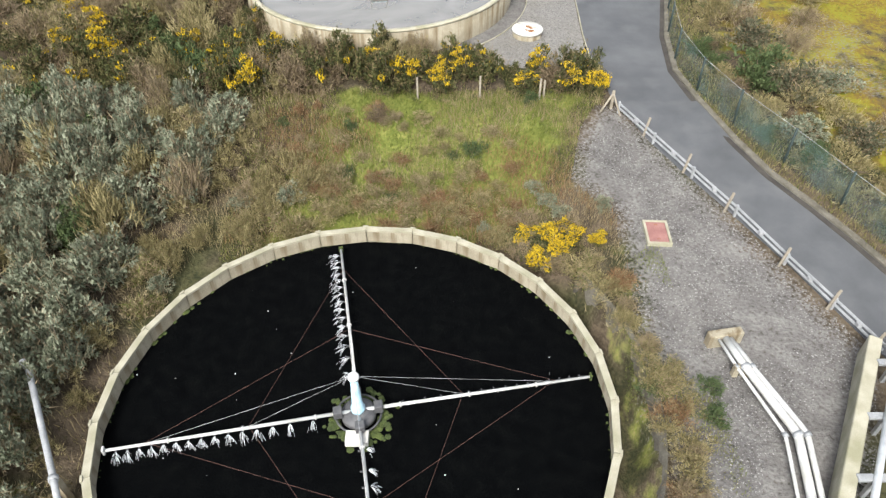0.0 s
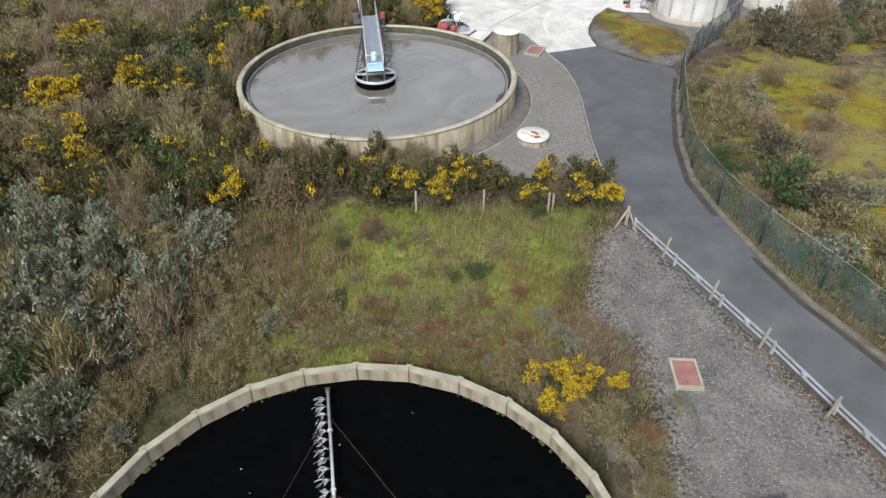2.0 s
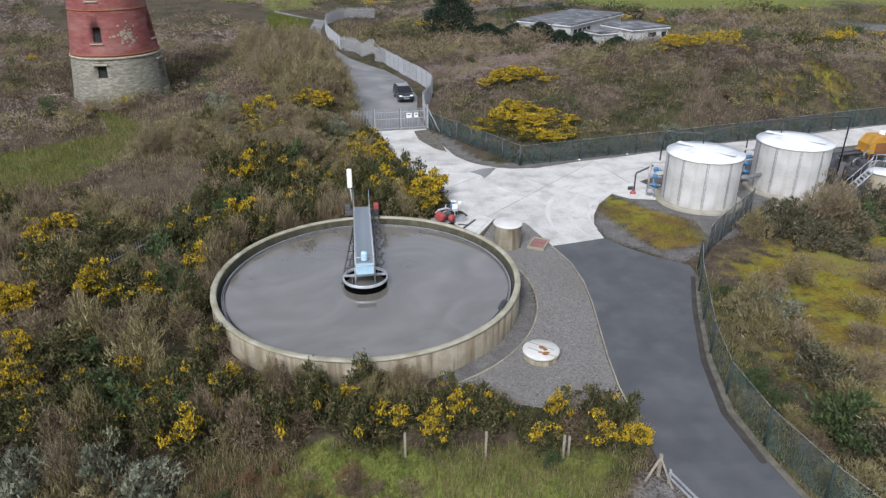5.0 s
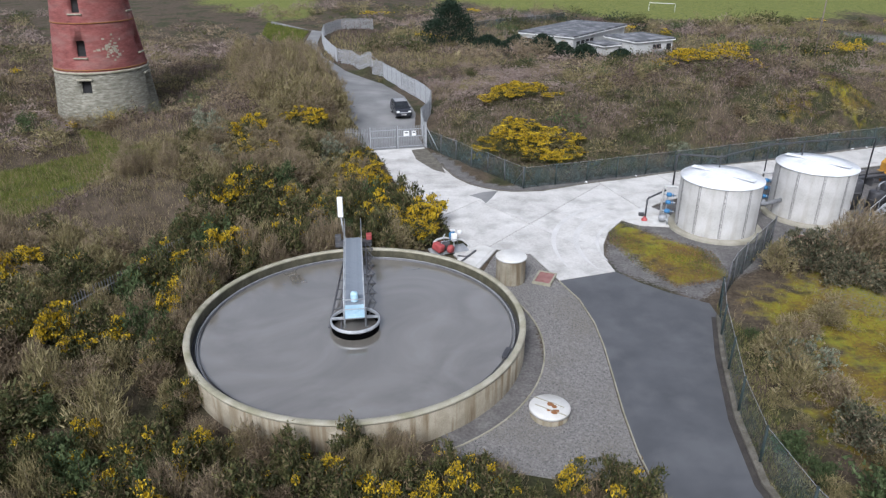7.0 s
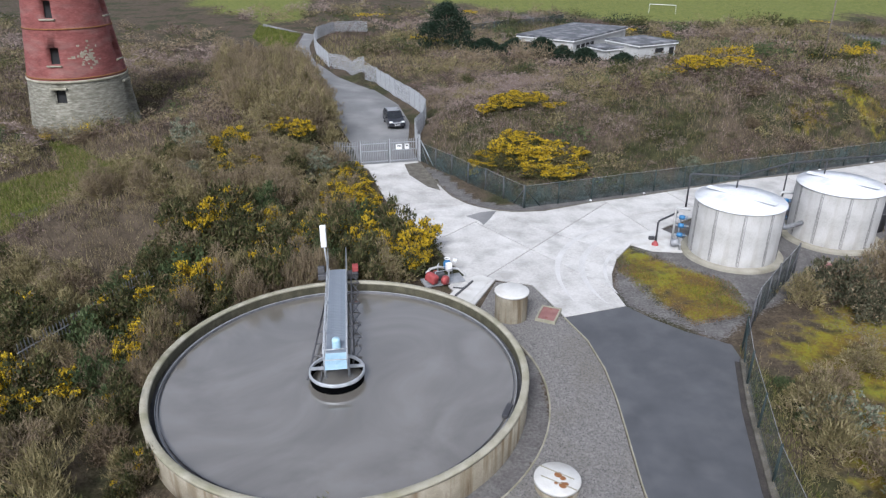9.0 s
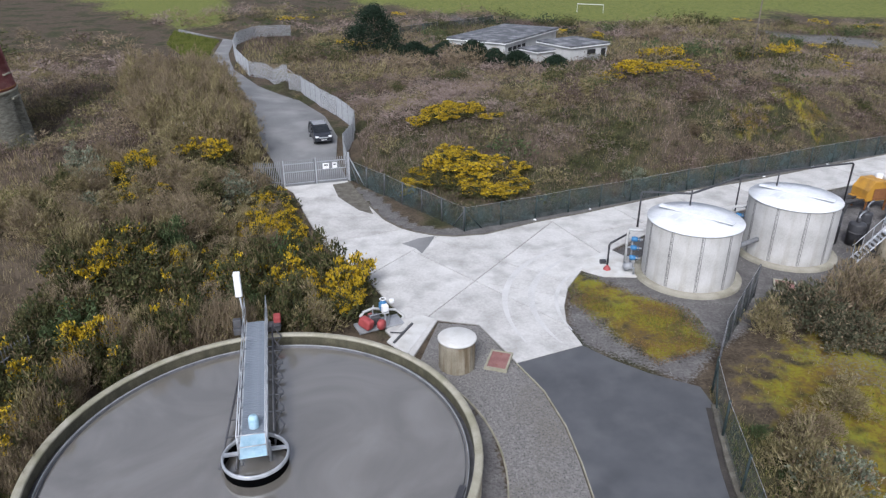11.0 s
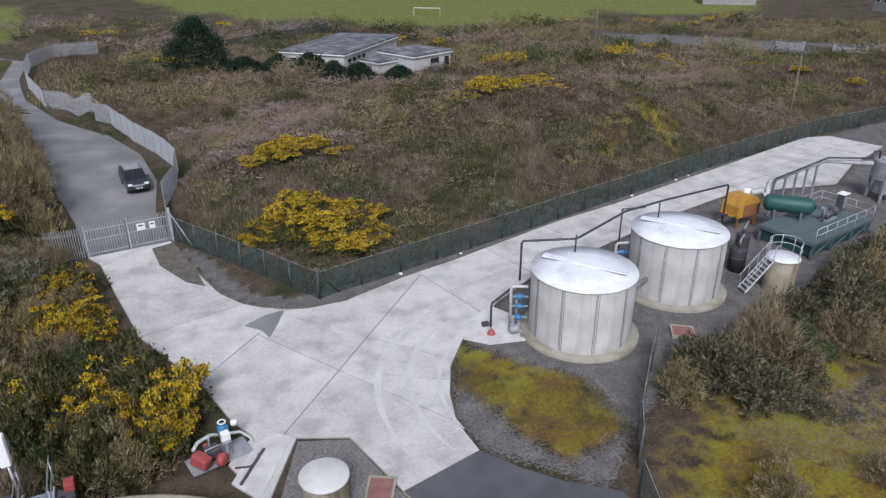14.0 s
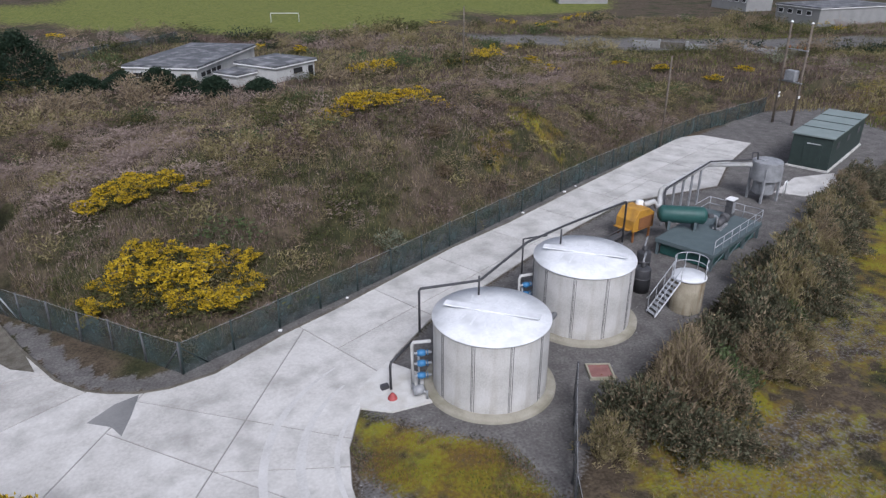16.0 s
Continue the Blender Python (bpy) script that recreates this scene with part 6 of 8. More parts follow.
HARDS = (ROAD, YARD, TRACK, TARMAC)
HEATH = (ROAD, YARD, TRACK, MEADOW)
blades("rough_grass", [(-10, 22), (-10, 33), (8.5, 33), (8, 30), (5.2, 25), (5, 22)], 36000, 0.26, 0.014, M["grass"], "rough yellow-green grass on the bank", 1, HARDS + (GRITNEAR,))
blades("dead_grass", [(-14, 18), (-11, 33), (8.5, 33), (9, 24), (8, 16), (5, 20), (-3, 24)], 18000, 0.42, 0.013, M["deadgrass"], "straw-coloured dead grass on the bank", 2, HARDS + (GRITNEAR,), (0.8, -0.15))
blades("russet_grass", [(-10, 23), (-9, 31), (6, 30), (8, 24), (7.4, 16), (5, 21), (-3, 24)], 14000, 0.5, 0.013, M["russet"], "russet dead grass in patches on the bank", 24, HARDS + (GRITNEAR,), (0.55, 0.25), 0.9)
blades("dead_grass", [(-40, 8), (-12, 8), (-12, 34), (-14, 40), (-13, 54), (-3, 60), (-8, 80), (-40, 84)], 42000, 0.5, 0.014, M["deadgrass"], "dead grass and stalks under the scrub", 3, HARDS, (0.6, -0.1))
blades("rough_grass", [(-40, 8), (-12, 8), (-12, 34), (-14, 40), (-13, 54), (-3, 60), (-8, 80), (-40, 84)], 26000, 0.45, 0.016, M["olive"], "olive rank grass under the scrub", 17, HARDS)
blades("bramble_thicket", HZ, 60000, 0.42, 0.026, M["bramble"], "low brown-purple winter brambles over the hill", 4, HARDS, None, 1.1, 0.5)
blades("bramble_thicket", HZ, 44000, 0.45, 0.024, M["bramble_pale"], "pale pinkish dead brambles in patches on the hill", 41, HARDS, (0.1, 0.05), 0.9)
blades("low_scrub", HZ, 40000, 0.45, 0.028, M["gorse"], "dark green low growth in patches on the hill", 31, HARDS, (0.1, 0.12), 0.9)
blades("low_scrub", HZ, 22000, 0.5, 0.022, M["olive"], "olive low growth in patches on the hill", 32, HARDS, (0.14, 0.2), 0.7)
blades("low_scrub", [(-80, 56), (-24, 56), (-12, 84), (-17, 112), (-27, 128), (-30, 150), (-100, 160), (-110, 80)], 24000, 0.7, 0.04, M["olive"], "olive low growth in patches on the heath", 33, HEATH, (0.17, 0.3))
blades("dead_grass", HZ, 40000, 0.55, 0.014, M["deadgrass"], "dead straw grass among the hill brambles", 5, HARDS, (0.22, 0.1), 0.6, 0.45)
blades("bramble_thicket", [(-80, 56), (-24, 56), (-12, 84), (-17, 112), (-27, 128), (-30, 150), (-100, 160), (-110, 80)], 55000, 0.7, 0.042, M["bramble"], "brown winter brambles and bracken over the heath", 6, HEATH, (0.16, -0.45), 1.1, 0.5)
blades("rough_grass", LANESIDE, 9000, 0.5, 0.05, M["grass"], "green grass beside the far lane", 25, HARDS)
blades("rough_grass", MEADOW, 26000, 0.35, 0.025, M["grass"], "green grass patch on the heath", 7, HARDS)
blades("rough_grass", [(14.2, 46), (13.4, 37), (16, 29), (24, 12), (45, 15), (80, 30), (95, 60), (80, 73), (60, 66), (24, 55), (18, 51)], 26000, 0.2, 0.018, M["grass"], "sparse yellow-green grass on the mossy plain", 8, HARDS, (0.4, -0.1))
blades("dead_grass", [(14.2, 46), (13.4, 37), (16, 29), (24, 12), (45, 15), (80, 30), (95, 60), (80, 73), (60, 66), (24, 55), (18, 51)], 9000, 0.3, 0.014, M["deadgrass"], "dead grass tufts on the mossy plain", 9, HARDS, (0.5, 0.1))
blades("bramble_thicket", [(-20, 128), (80, 122), (200, 90), (220, 150), (150, 184), (60, 202), (20, 204), (-24, 172)], 55000, 0.9, 0.08, M["bramble"], "brown heath growth over the far land", 10, HARDS, (0.1, -0.4), 1.1)
blades("bramble_thicket", [(84, 76), (100, 60), (160, 50), (230, 80), (220, 110), (110, 112), (92, 95)], 50000, 0.8, 0.05, M["bramble"], "brown rough growth over the open land", 13, HARDS, (0.12, -0.2), 1.1)
blades("rough_grass", [(84, 76), (100, 60), (160, 50), (230, 80), (260, 160), (150, 186), (100, 190), (95, 110)], 60000, 0.6, 0.06, M["grass"], "yellow-green rough grass over the open land", 14, HARDS, (0.09, 0.0))
blades("rough_grass", [(-40, -25), (24, -25), (16, 5), (9, 9), (-40, 12)], 40000, 0.35, 0.025, M["grass"], "rough grass behind the filter bed", 15, HARDS, (0.3, -0.4))
blades("dead_grass", [(-40, -25), (24, -25), (16, 5), (9, 9), (-40, 12)], 40000, 0.4, 0.02, M["deadgrass"], "dead grass behind the filter bed", 16, HARDS)
VERGE = list(RIGHT_EDGE) + [(16.3, 50), (17, 46), (15.6, 40), (15.2, 36), (15.6, 32.5), (17, 28.5), (18.8, 25), (21, 20), (24.5, 14), (29, 6)]
blades("rough_grass", VERGE, 22000, 0.3, 0.016, M["olive"], "olive rank grass under the road fence", 18, HARDS)
blades("rough_grass", VERGE, 12000, 0.25, 0.016, M["grass"], "green grass under the road fence", 19, HARDS)
blades("dead_grass", [(-80, 56), (-24, 56), (-12, 84), (-17, 112), (-27, 128), (-30, 150), (-100, 160), (-110, 80)], 50000, 0.7, 0.03, M["deadgrass"], "dead straw grass in patches over the heath", 20, HEATH, (0.14, 0.15), 0.6, 0.5)
blades("dead_grass", MEADOW, 5000, 0.4, 0.02, M["deadgrass"], "dead grass in the green meadow", 21, HARDS, (0.5, 0.1))
blades("bramble_thicket", [(80, 93.5), (92, 95), (112, 112), (122, 124), (80, 126)], 22000, 0.6, 0.035, M["bramble"], "brown rough growth behind the kiosk", 22, HARDS, None, 1.1)
blades("rough_grass", [(80, 94), (120, 70), (220, 80), (220, 150), (150, 184), (60, 202), (20, 204), (-24, 172), (-20, 130), (80, 124)], 50000, 0.8, 0.06, M["olive"], "olive rough grass over the far land", 23, HARDS, (0.08, -0.1))
blades("rough_grass", [(6.9, 8), (6.9, 20), (9.2, 22), (10, 8)], 6000, 0.2, 0.012, M["grass"], "thin grass in the gravel by the trench", 11, HARDS, (0.9, 0.1))
blades("russet_grass", MOSS, 4500, 0.14, 0.014, M["russet"], "russet dead growth on the mossy patch", 26, HARDS, (0.9, 0.0))
blades("rough_grass", MOSS, 5000, 0.14, 0.014, M["grass"], "green growth on the mossy patch", 27, HARDS, (0.7, 0.1))
blades("rough_grass", MOSS, 2500, 0.1, 0.01, M["olive"], "short dry grass on the mossy patch", 12, HARDS)


def pebbles(name, poly, count, size, label, seed, lift):
    """Loose stones, one by one, over an area."""
    rng = np.random.default_rng(seed)
    xs, ys = [p[0] for p in poly], [p[1] for p in poly]
    x, y = rng.uniform(min(xs), max(xs), count * 3), rng.uniform(min(ys), max(ys), count * 3)
    keep = inside(poly, x, y) & ~inside(MOSS, x, y) & (np.hypot(x - FX, y - FY) > 10.8)
    x, y = x[keep][:count], y[keep][:count]
    n = len(x)
    z = -0.75 * np.clip((31 - y) / 9, 0, 1.6) + lift
    r = size * rng.uniform(0.5, 1.5, (n, 1, 1)) * rng.uniform(0.7, 1.3, (n, 1, 3))
    o = np.array([(1, 0, 0), (0, 1, 0), (-1, 0, 0), (0, -1, 0), (0, 0, 0.6)])[None] * r
    a = rng.uniform(0, 6.28, n)
    rot = np.stack([np.stack([np.cos(a), -np.sin(a)], -1), np.stack([np.sin(a), np.cos(a)], -1)], 1)
    o[:, :, :2] = np.einsum("nij,nkj->nki", rot, o[:, :, :2])
    v = (o + np.stack([x, y, z], 1)[:, None, :]).reshape(-1, 3)
    f = np.array([(0, 1, 4), (1, 2, 4), (2, 3, 4), (3, 0, 4)])
    ob = raw(name, v, (np.arange(n)[:, None, None] * 5 + f[None]).reshape(-1, 3), M["pebble"])
    return tagged(ob, label, "gravel", kind="stuff")


pebbles("gravel_stones", GRITNEAR, 26000, 0.026, "loose grey gravel stones by the barrier", 1, 0.01)
pebbles("gravel_stones", PATH, 16000, 0.024, "loose grey gravel stones beside the settling tank", 2, 0.045)
pebbles("gravel_stones", GRIT, 12000, 0.03, "loose grit stones round the storage tanks", 3, 0.02)
for group_ in SPECIES.values():
    for t in group_:
        for o in (*t.children_recursive, t):
            bpy.data.objects.remove(o)


# ---- concrete slabs of the yard ----
def yard_slabs():
    bm = bmesh.new()
    bm.faces.new([bm.verts.new((x, y, 0)) for x, y in YARD])
    bm.normal_update()
    if bm.faces[:][0].normal.z < 0:
        bm.faces[:][0].normal_flip()

    def cut(p, q, cond):
        fs = [f for f in bm.faces if cond(f.calc_center_median())]
        geom = set(fs)
        for f in fs:
            geom.update(f.edges)
            geom.update(f.verts)
        bmesh.ops.bisect_plane(bm, geom=list(geom), plane_co=(*p, 0), plane_no=(-(q[1] - p[1]), q[0] - p[0], 0))

    always = lambda c: True
    cut((13.6, 71.3), (15.8, 64.6), always)
    cut((0.3, 63.4), (5.0, 68.9), lambda c: c.x < 14.5)
    west = lambda c: c.x < 2.6 and c.y > 62
    core = lambda c: c.x < 14.5 and not west(c)
    cut((3.7, 58), (12, 68.5), core)
    cut((3.6, 65.8), (9.6, 57.8), core)
    cut((6.75, 61.6), (11.7, 59.2), lambda c: core(c) and c.x > 7.2 and c.y < 63.5)
    cut((8.85, 64.3), (12.1, 61.2), lambda c: core(c) and c.x > 8.5 and c.y > 60)
    cut((-5, 73.6), (1, 73.0), west)
    cut((-3, 68.3), (2.6, 70.4), west)
    cut((-6, 77.8), (0, 77.4), west)
    strip_ = lambda c: c.x > 14.5
    d = Vector((0.945, 0.327))
    for k in range(1, 9):
        p = Vector((14.5, 68.0)) + d * k * 6.2
        cut(tuple(p), (p.x - d.y, p.y + d.x), strip_)
    cut((14.5, 67.9), (14.5 + d.x, 67.9 + d.y), lambda c: strip_(c) and c.x < 48)
    cut((48, 80.6), (49, 80.9), lambda c: c.x > 46)
    bm.faces.ensure_lookup_table()
    outlines = [[v.co.copy() for v in f.verts] for f in bm.faces if f.calc_area() > 0.4]
    bm.free()
    for o in outlines:
        b = bmesh.new()
        n = len(o)
        area = sum(o[i - 1].x * o[i].y - o[i].x * o[i - 1].y for i in range(n))
        ring = []
        for i in range(n):
            d0, d1 = (o[i] - o[i - 1]).normalized(), (o[(i + 1) % n] - o[i]).normalized()
            w = 1.0 if area > 0 else -1.0
            n0, n1 = Vector((-d0.y, d0.x, 0)) * w, Vector((-d1.y, d1.x, 0)) * w
            m = (n0 + n1)
            m = m.normalized() / max(0.4, m.normalized().dot(n0)) if m.length > 1e-3 else n0
            ring.append(b.verts.new(o[i] + m * 0.035))
        b.faces.new(ring)
        top = b.faces[:]
        for v in b.verts:
            v.co.z = 0.085
        e = bmesh.ops.extrude_edge_only(b, edges=[q for q in b.edges if q.is_boundary])
        for v in e["geom"]:
            if isinstance(v, bmesh.types.BMVert):
                v.co.z -= 0.08
        bmesh.ops.triangulate(b, faces=[q for q in b.faces if len(q.verts) > 4])
        part("slab", b, M["concrete"], bed)
    return


yard_slabs()
patch = sheet("asphalt_patch", [(2.35, 67.75), (3.6, 68.6), (4.75, 68.85), (4.2, 67.3), (3.62, 66.0), (3.3, 66.9)], 0.095, 0.03, M["worn_track"], label="worn grey asphalt repair patch let into the concrete", category="patch", flat=True)
sheet("asphalt_patch", [(-0.9, 79.0), (-1.6, 81.2), (-3.0, 80.6), (-2.4, 77.5), (-0.7, 74.4), (0.4, 73.5), (0.0, 75.6)], 0.096, 0.03, M["rubble_top"], label="dark bare grit where the slab edge has broken away", category="patch", flat=True)
sheet("pump_apron", [(2.0, 53.9), (3.7, 57.3), (2.9, 57.9), (2.1, 57.2), (1.0, 55.2)], 0.11, 0.1, M["pale_concrete"], label="pale concrete apron beside the pump set", category="apron", flat=True)
sheet("tank_apron", [(14.3, 64.1), (13.7, 62.6), (14.9, 61.6), (17.4, 61.3), (17.6, 63.6), (16.5, 65.5)], 0.1, 0.15, M["pale_concrete"], label="pale concrete apron under the tank valves", category="apron", flat=True)


def tyre_mark(cx, cy, r, a0, a1, w, lab):
    bm = bmesh.new()
    rows = []
    for k in range(25):
        a = radians(a0 + (a1 - a0) * k / 24)
        q = w * (0.25 + 0.75 * math.sin(math.pi * k / 24))
        rows.append((bm.verts.new((cx + (r - q / 2) * math.cos(a), cy + (r - q / 2) * math.sin(a), 0.0895)), bm.verts.new((cx + (r + q / 2) * math.cos(a), cy + (r + q / 2) * math.sin(a), 0.0895))))
    for p, q in zip(rows, rows[1:]):
        bm.faces.new((p[0], p[1], q[1], q[0]))
    tagged(part("tyre_mark", bm, M["pale_scuff"]), lab, "tyre mark", kind="structure")


tyre_mark(17.5, 57.6, 8.0, 118, 205, 0.42, "pale curved tyre mark on the concrete")
tyre_mark(17.5, 57.4, 9.6, 112, 198, 0.38, "pale curved tyre mark on the concrete")
tyre_mark(17.8, 57.2, 6.9, 125, 195, 0.25, "pale curved tyre mark on the concrete")


# ---- covers, chambers, posts ----
def plate_cover(x, y, z, rz, w, l, label):
    t = thing("access_cover", x, y, z, rz, label, "cover", "access covers")
    bm = bmesh.new()
    for cx, cy, sx, sy in ((0, l / 2 + 0.05, w + 0.2, 0.1), (0, -l / 2 - 0.05, w + 0.2, 0.1), (w / 2 + 0.05, 0, 0.1, l), (-w / 2 - 0.05, 0, 0.1, l)):
        box(bm, cx, cy, 0.06, sx, sy, 0.2)
    part("frame", bm, M["coping"], t, "pale concrete frame")
    part("plate", boxed(w - 0.02, l - 0.02, 0.1, 0, 0, 0.08, 0.01), M["red_cover"], t, "red-brown rusty plate")
    for s in (-1, 1):
        part("lifting_eye", piped([(-0.06, s * l * 0.35, 0.13), (-0.04, s * l * 0.35, 0.17), (0.04, s * l * 0.35, 0.17), (0.06, s * l * 0.35, 0.13)], 0.012, 5), M["rust"], t)


plate_cover(9.28, 22.3, -0.7, -3, 0.85, 1.3, "faded red access cover in the gravel by the filter")
plate_cover(6.6, 52.8, 0.05, -22, 0.95, 1.45, "red access cover with pale frame beside the yard")
plate_cover(25.6, 59.3, 0.0, -28, 1.1, 1.1, "red-brown access cover in the grit beside storage tank")

t = thing("round_chamber", 4.45, 52.75, 0, label="tall round concrete chamber with pale flat lid and stained sides", category="chamber")
part("shell", lathe([(0.92, -0.1), (0.92, 1.62), (0.0, 1.62)], 14, smooth=False), M["old_concrete"], t, "stained concrete ring")
part("lid", lathe([(0.0, 1.74), (0.93, 1.72), (0.97, 1.69), (0.97, 1.62), (0.0, 1.62)], 48), M["pale_concrete"], t, "pale blue-white lid")
t = thing("round_chamber", 5.1, 39.5, 0, label="low round concrete chamber with white lid and rust stains", category="chamber")
part("shell", lathe([(0.88, -0.1), (0.88, 0.36), (0.0, 0.36)], 40), M["old_concrete"], t)
part("lid", lathe([(0.0, 0.5), (0.9, 0.48), (0.93, 0.45), (0.93, 0.36), (0.0, 0.36)], 48), M["pale_concrete"], t, "pale weathered lid")
for k in (-0.28, 0.3):
    part("lid_joint", boxed(1.5, 0.05, 0.02, 0, 0, 0.498), M["coping"], t, "grey joint across the lid").matrix_local = pose(0, k, 0, 0, 0, -32)
for x, y, r in ((0.05, 0.15, 0.16), (0.2, -0.05, 0.12), (0.15, -0.42, 0.17), (-0.1, -0.3, 0.08), (0.28, -0.35, 0.1)):
    part("rust_stain", lathe([(0.0, 0.512), (r, 0.505)], 14), M["rust"], t, "brown rust stain").location = (x, y, 0)

for x, y, h in ((-1.35, 32.35, 1.25), (1.95, 32.3, 1.25), (5.1, 32.2, 1.25), (5.35, 32.4, 1.0), (-9.5, 33.0, 1.0)):
    z = ground_z(x, y)
    t = thing("fence_stake", x, y, z, label="weathered timber fence stake in the grass by the hedge", category="stake", group="hedge stakes")
    part("stake", boxed(0.1, 0.1, h + 0.3, 0, 0, h / 2 - 0.15, 0.012), M["timber"], t)
t = thing("strainer_post", 8.75, 31.3, ground_z(8.75, 31.3), label="timber strainer post with two slanting stays by the hedge end", category="post")
part("post", boxed(0.14, 0.14, 1.1, 0, 0, 0.5, 0.02), M["timber"], t)
part("stay", piped([(0, 0, 0.9), (-0.6, -0.35, 0.0)], 0.06, 6), M["timber"], t)
part("stay", piped([(0, 0, 0.9), (0.35, -0.75, 0.0)], 0.05, 6), M["timber"], t)

# galvanised barrier along the road
BAR = [(9.05, 30.9), (10.35, 28.4), (11.65, 25.9), (12.95, 23.4), (14.25, 20.6), (15.35, 18.3), (16.35, 16.1)]
t = thing("crash_barrier", 0, 0, 0, label="low galvanised double-rail barrier along the road edge", category="barrier")
for i, ((x0, y0), (x1, y1)) in enumerate(zip(BAR, BAR[1:])):
    z0, z1 = ground_z(x0, y0), ground_z(x1, y1)
    for dz, nm in ((0.55, "upper_rail"), (0.3, "lower_rail")):
        bm = bmesh.new()
        d = Vector((x1 - x0, y1 - y0, 0)).normalized()
        s = Vector((-d.y, d.x, 0))
        prof = ((0, -0.06), (0.04, -0.04), (0.04, -0.02), (0.0, 0.0), (0.04, 0.02), (0.04, 0.04), (0, 0.06))
        rows = [[bm.verts.new(Vector((x, y, z + dz)) - s * a + Vector((0, 0, b))) for a, b in prof] for x, y, z in ((x0, y0, z0), (x1, y1, z1))]
        for k in range(6):
            bm.faces.new((rows[0][k], rows[1][k], rows[1][k + 1], rows[0][k + 1]))
        part(nm, bm, M["galvdull"], t)
    part("post", boxed(0.1, 0.12, 0.9, x0, y0, z0 + 0.2, 0.01), M["galvdull"], t)
    part("bracket", boxed(0.2, 0.2, 0.18, (x0 + x1) / 2, (y0 + y1) / 2, (z0 + z1) / 2 + 0.42, 0.02), M["galvdull"], t)
for x, y in ((10.0, 29.0), (11.35, 26.3), (12.6, 23.7), (14.0, 20.5), (15.2, 18.3), (16.05, 16.3)):
    z = ground_z(x, y)
    t = thing("timber_post", x, y, z, label="grey timber post leaning beside the barrier", category="post", group="barrier posts")
    part("post", boxed(0.1, 0.1, 1.3, 0, 0, 0.45, 0.02), M["timber"], t).rotation_euler = (0.06, 0.1, 0.3)

# pipes, headwall and retaining wall by the filter
t = thing("headwall", 10.6, 16.7, -1.15, 10, "weathered concrete headwall block in the gravel", "headwall")
part("block", boxed(1.35, 0.36, 0.7, 0, 0, 0.25, 0.05), M["old_concrete"], t)
for dx, r, lab in ((0.0, 0.15, "fat pale pipe bending beside the gravel"), (0.32, 0.1, "pale pipe beside the fat one"), (-0.42, 0.06, "thin pale pipe over the grass")):
    t = thing("pipe", 0, 0, 0, label=lab, category="pipe", group="pipes by the filter")
    pts = [(10.55 + dx * 0.6, 16.5, -0.72), (10.9 + dx * 0.75, 15.2, -0.72), (11.7 + dx, 12.75, -0.76), (11.78 + dx, 12.45, -0.77), (11.72 + dx, 12.1, -0.78), (11.3 + dx, 9.6, -0.85), (10.6 + dx, 5.0, -0.95)]
    part("tube", piped(pts, r, 12), M["white_pipe"], t)
    for q in (pts[1], pts[3], pts[5]):
        part("coupling", lathe([(r, -0.08), (r + 0.035, -0.08), (r + 0.035, 0.08), (r, 0.08)], 14), M["galvdull"], t).matrix_local = pose(*q, 90, 0, 15)
    part("support", boxed(0.2, 0.2, 0.9, pts[1][0], pts[1][1], -1.1), M["old_concrete"], t)
    part("support", boxed(0.2, 0.2, 0.8, pts[5][0], pts[5][1], -1.2), M["old_concrete"], t)
t = thing("retaining_wall", 0, 0, 0, label="pale concrete retaining wall beside the barrier", category="wall")
bm = bmesh.new()
a, b_ = Vector((15.75, 16.1, 0)), Vector((10.9, 8.0, 0))
d = (b_ - a).normalized()
s = Vector((-d.y, d.x, 0))
box(bm, 0, 0, -0.9, (b_ - a).length, 0.45, 1.6, Matrix.Translation((a + b_) / 2) @ Matrix.Rotation(math.atan2(d.y, d.x), 4, "Z"))
bmesh.ops.bevel(bm, geom=bm.edges[:], offset=0.03, segments=1, affect="EDGES")
part("wall", bm, M["coping"], t)
t = thing("pipe_rack", 0, 0, 0, label="galvanised pipe rail and brackets on the retaining wall", category="pipe rack")
for k, z in ((0.7, 0.1), (1.15, 0.0)):
    p, q = a + s * k, b_ + s * k
    part("rail", piped([(p.x, p.y, z), (q.x, q.y, z - 0.2)], 0.12, 10), M["galv"], t)
for k in range(4):
    p = a.lerp(b_, 0.1 + k * 0.27) + s * 0.7
    part("bracket", boxed(1.2, 0.25, 0.12, p.x, p.y, -0.1, 0.02), M["galvdull"], t)
    part("leg", boxed(0.14, 0.14, 1.4, p.x, p.y, -0.8, 0.01), M["galvdull"], t)
t = thing("vent_pipe", -14.9, 15.1, -1.4, label="weathered pale vent pipe rising among the sallow", category="pipe")
part("tube", piped([(0.0, 0.0, 1.2), (0.3, -0.3, 1.0), (2.6, -4.2, 0.6), (3.4, -5.6, 0.5)], 0.11, 10), M["galvdull"], t)
part("collar", lathe([(0.11, -0.08), (0.16, -0.08), (0.16, 0.08), (0.11, 0.08)], 12), M["galvdull"], t).matrix_local = pose(2.6, -4.2, 0.6, 80, 0, 30)
part("support", boxed(0.25, 0.25, 1.6, 2.6, -4.2, -0.3), M["old_concrete"], t)
part("support", boxed(0.25, 0.25, 1.7, 0.3, -0.3, 0.1), M["old_concrete"], t)
t = thing("trench_wall", FX, FY, 0, label="dark mossy cut edge of the trench round the filter", category="wall")
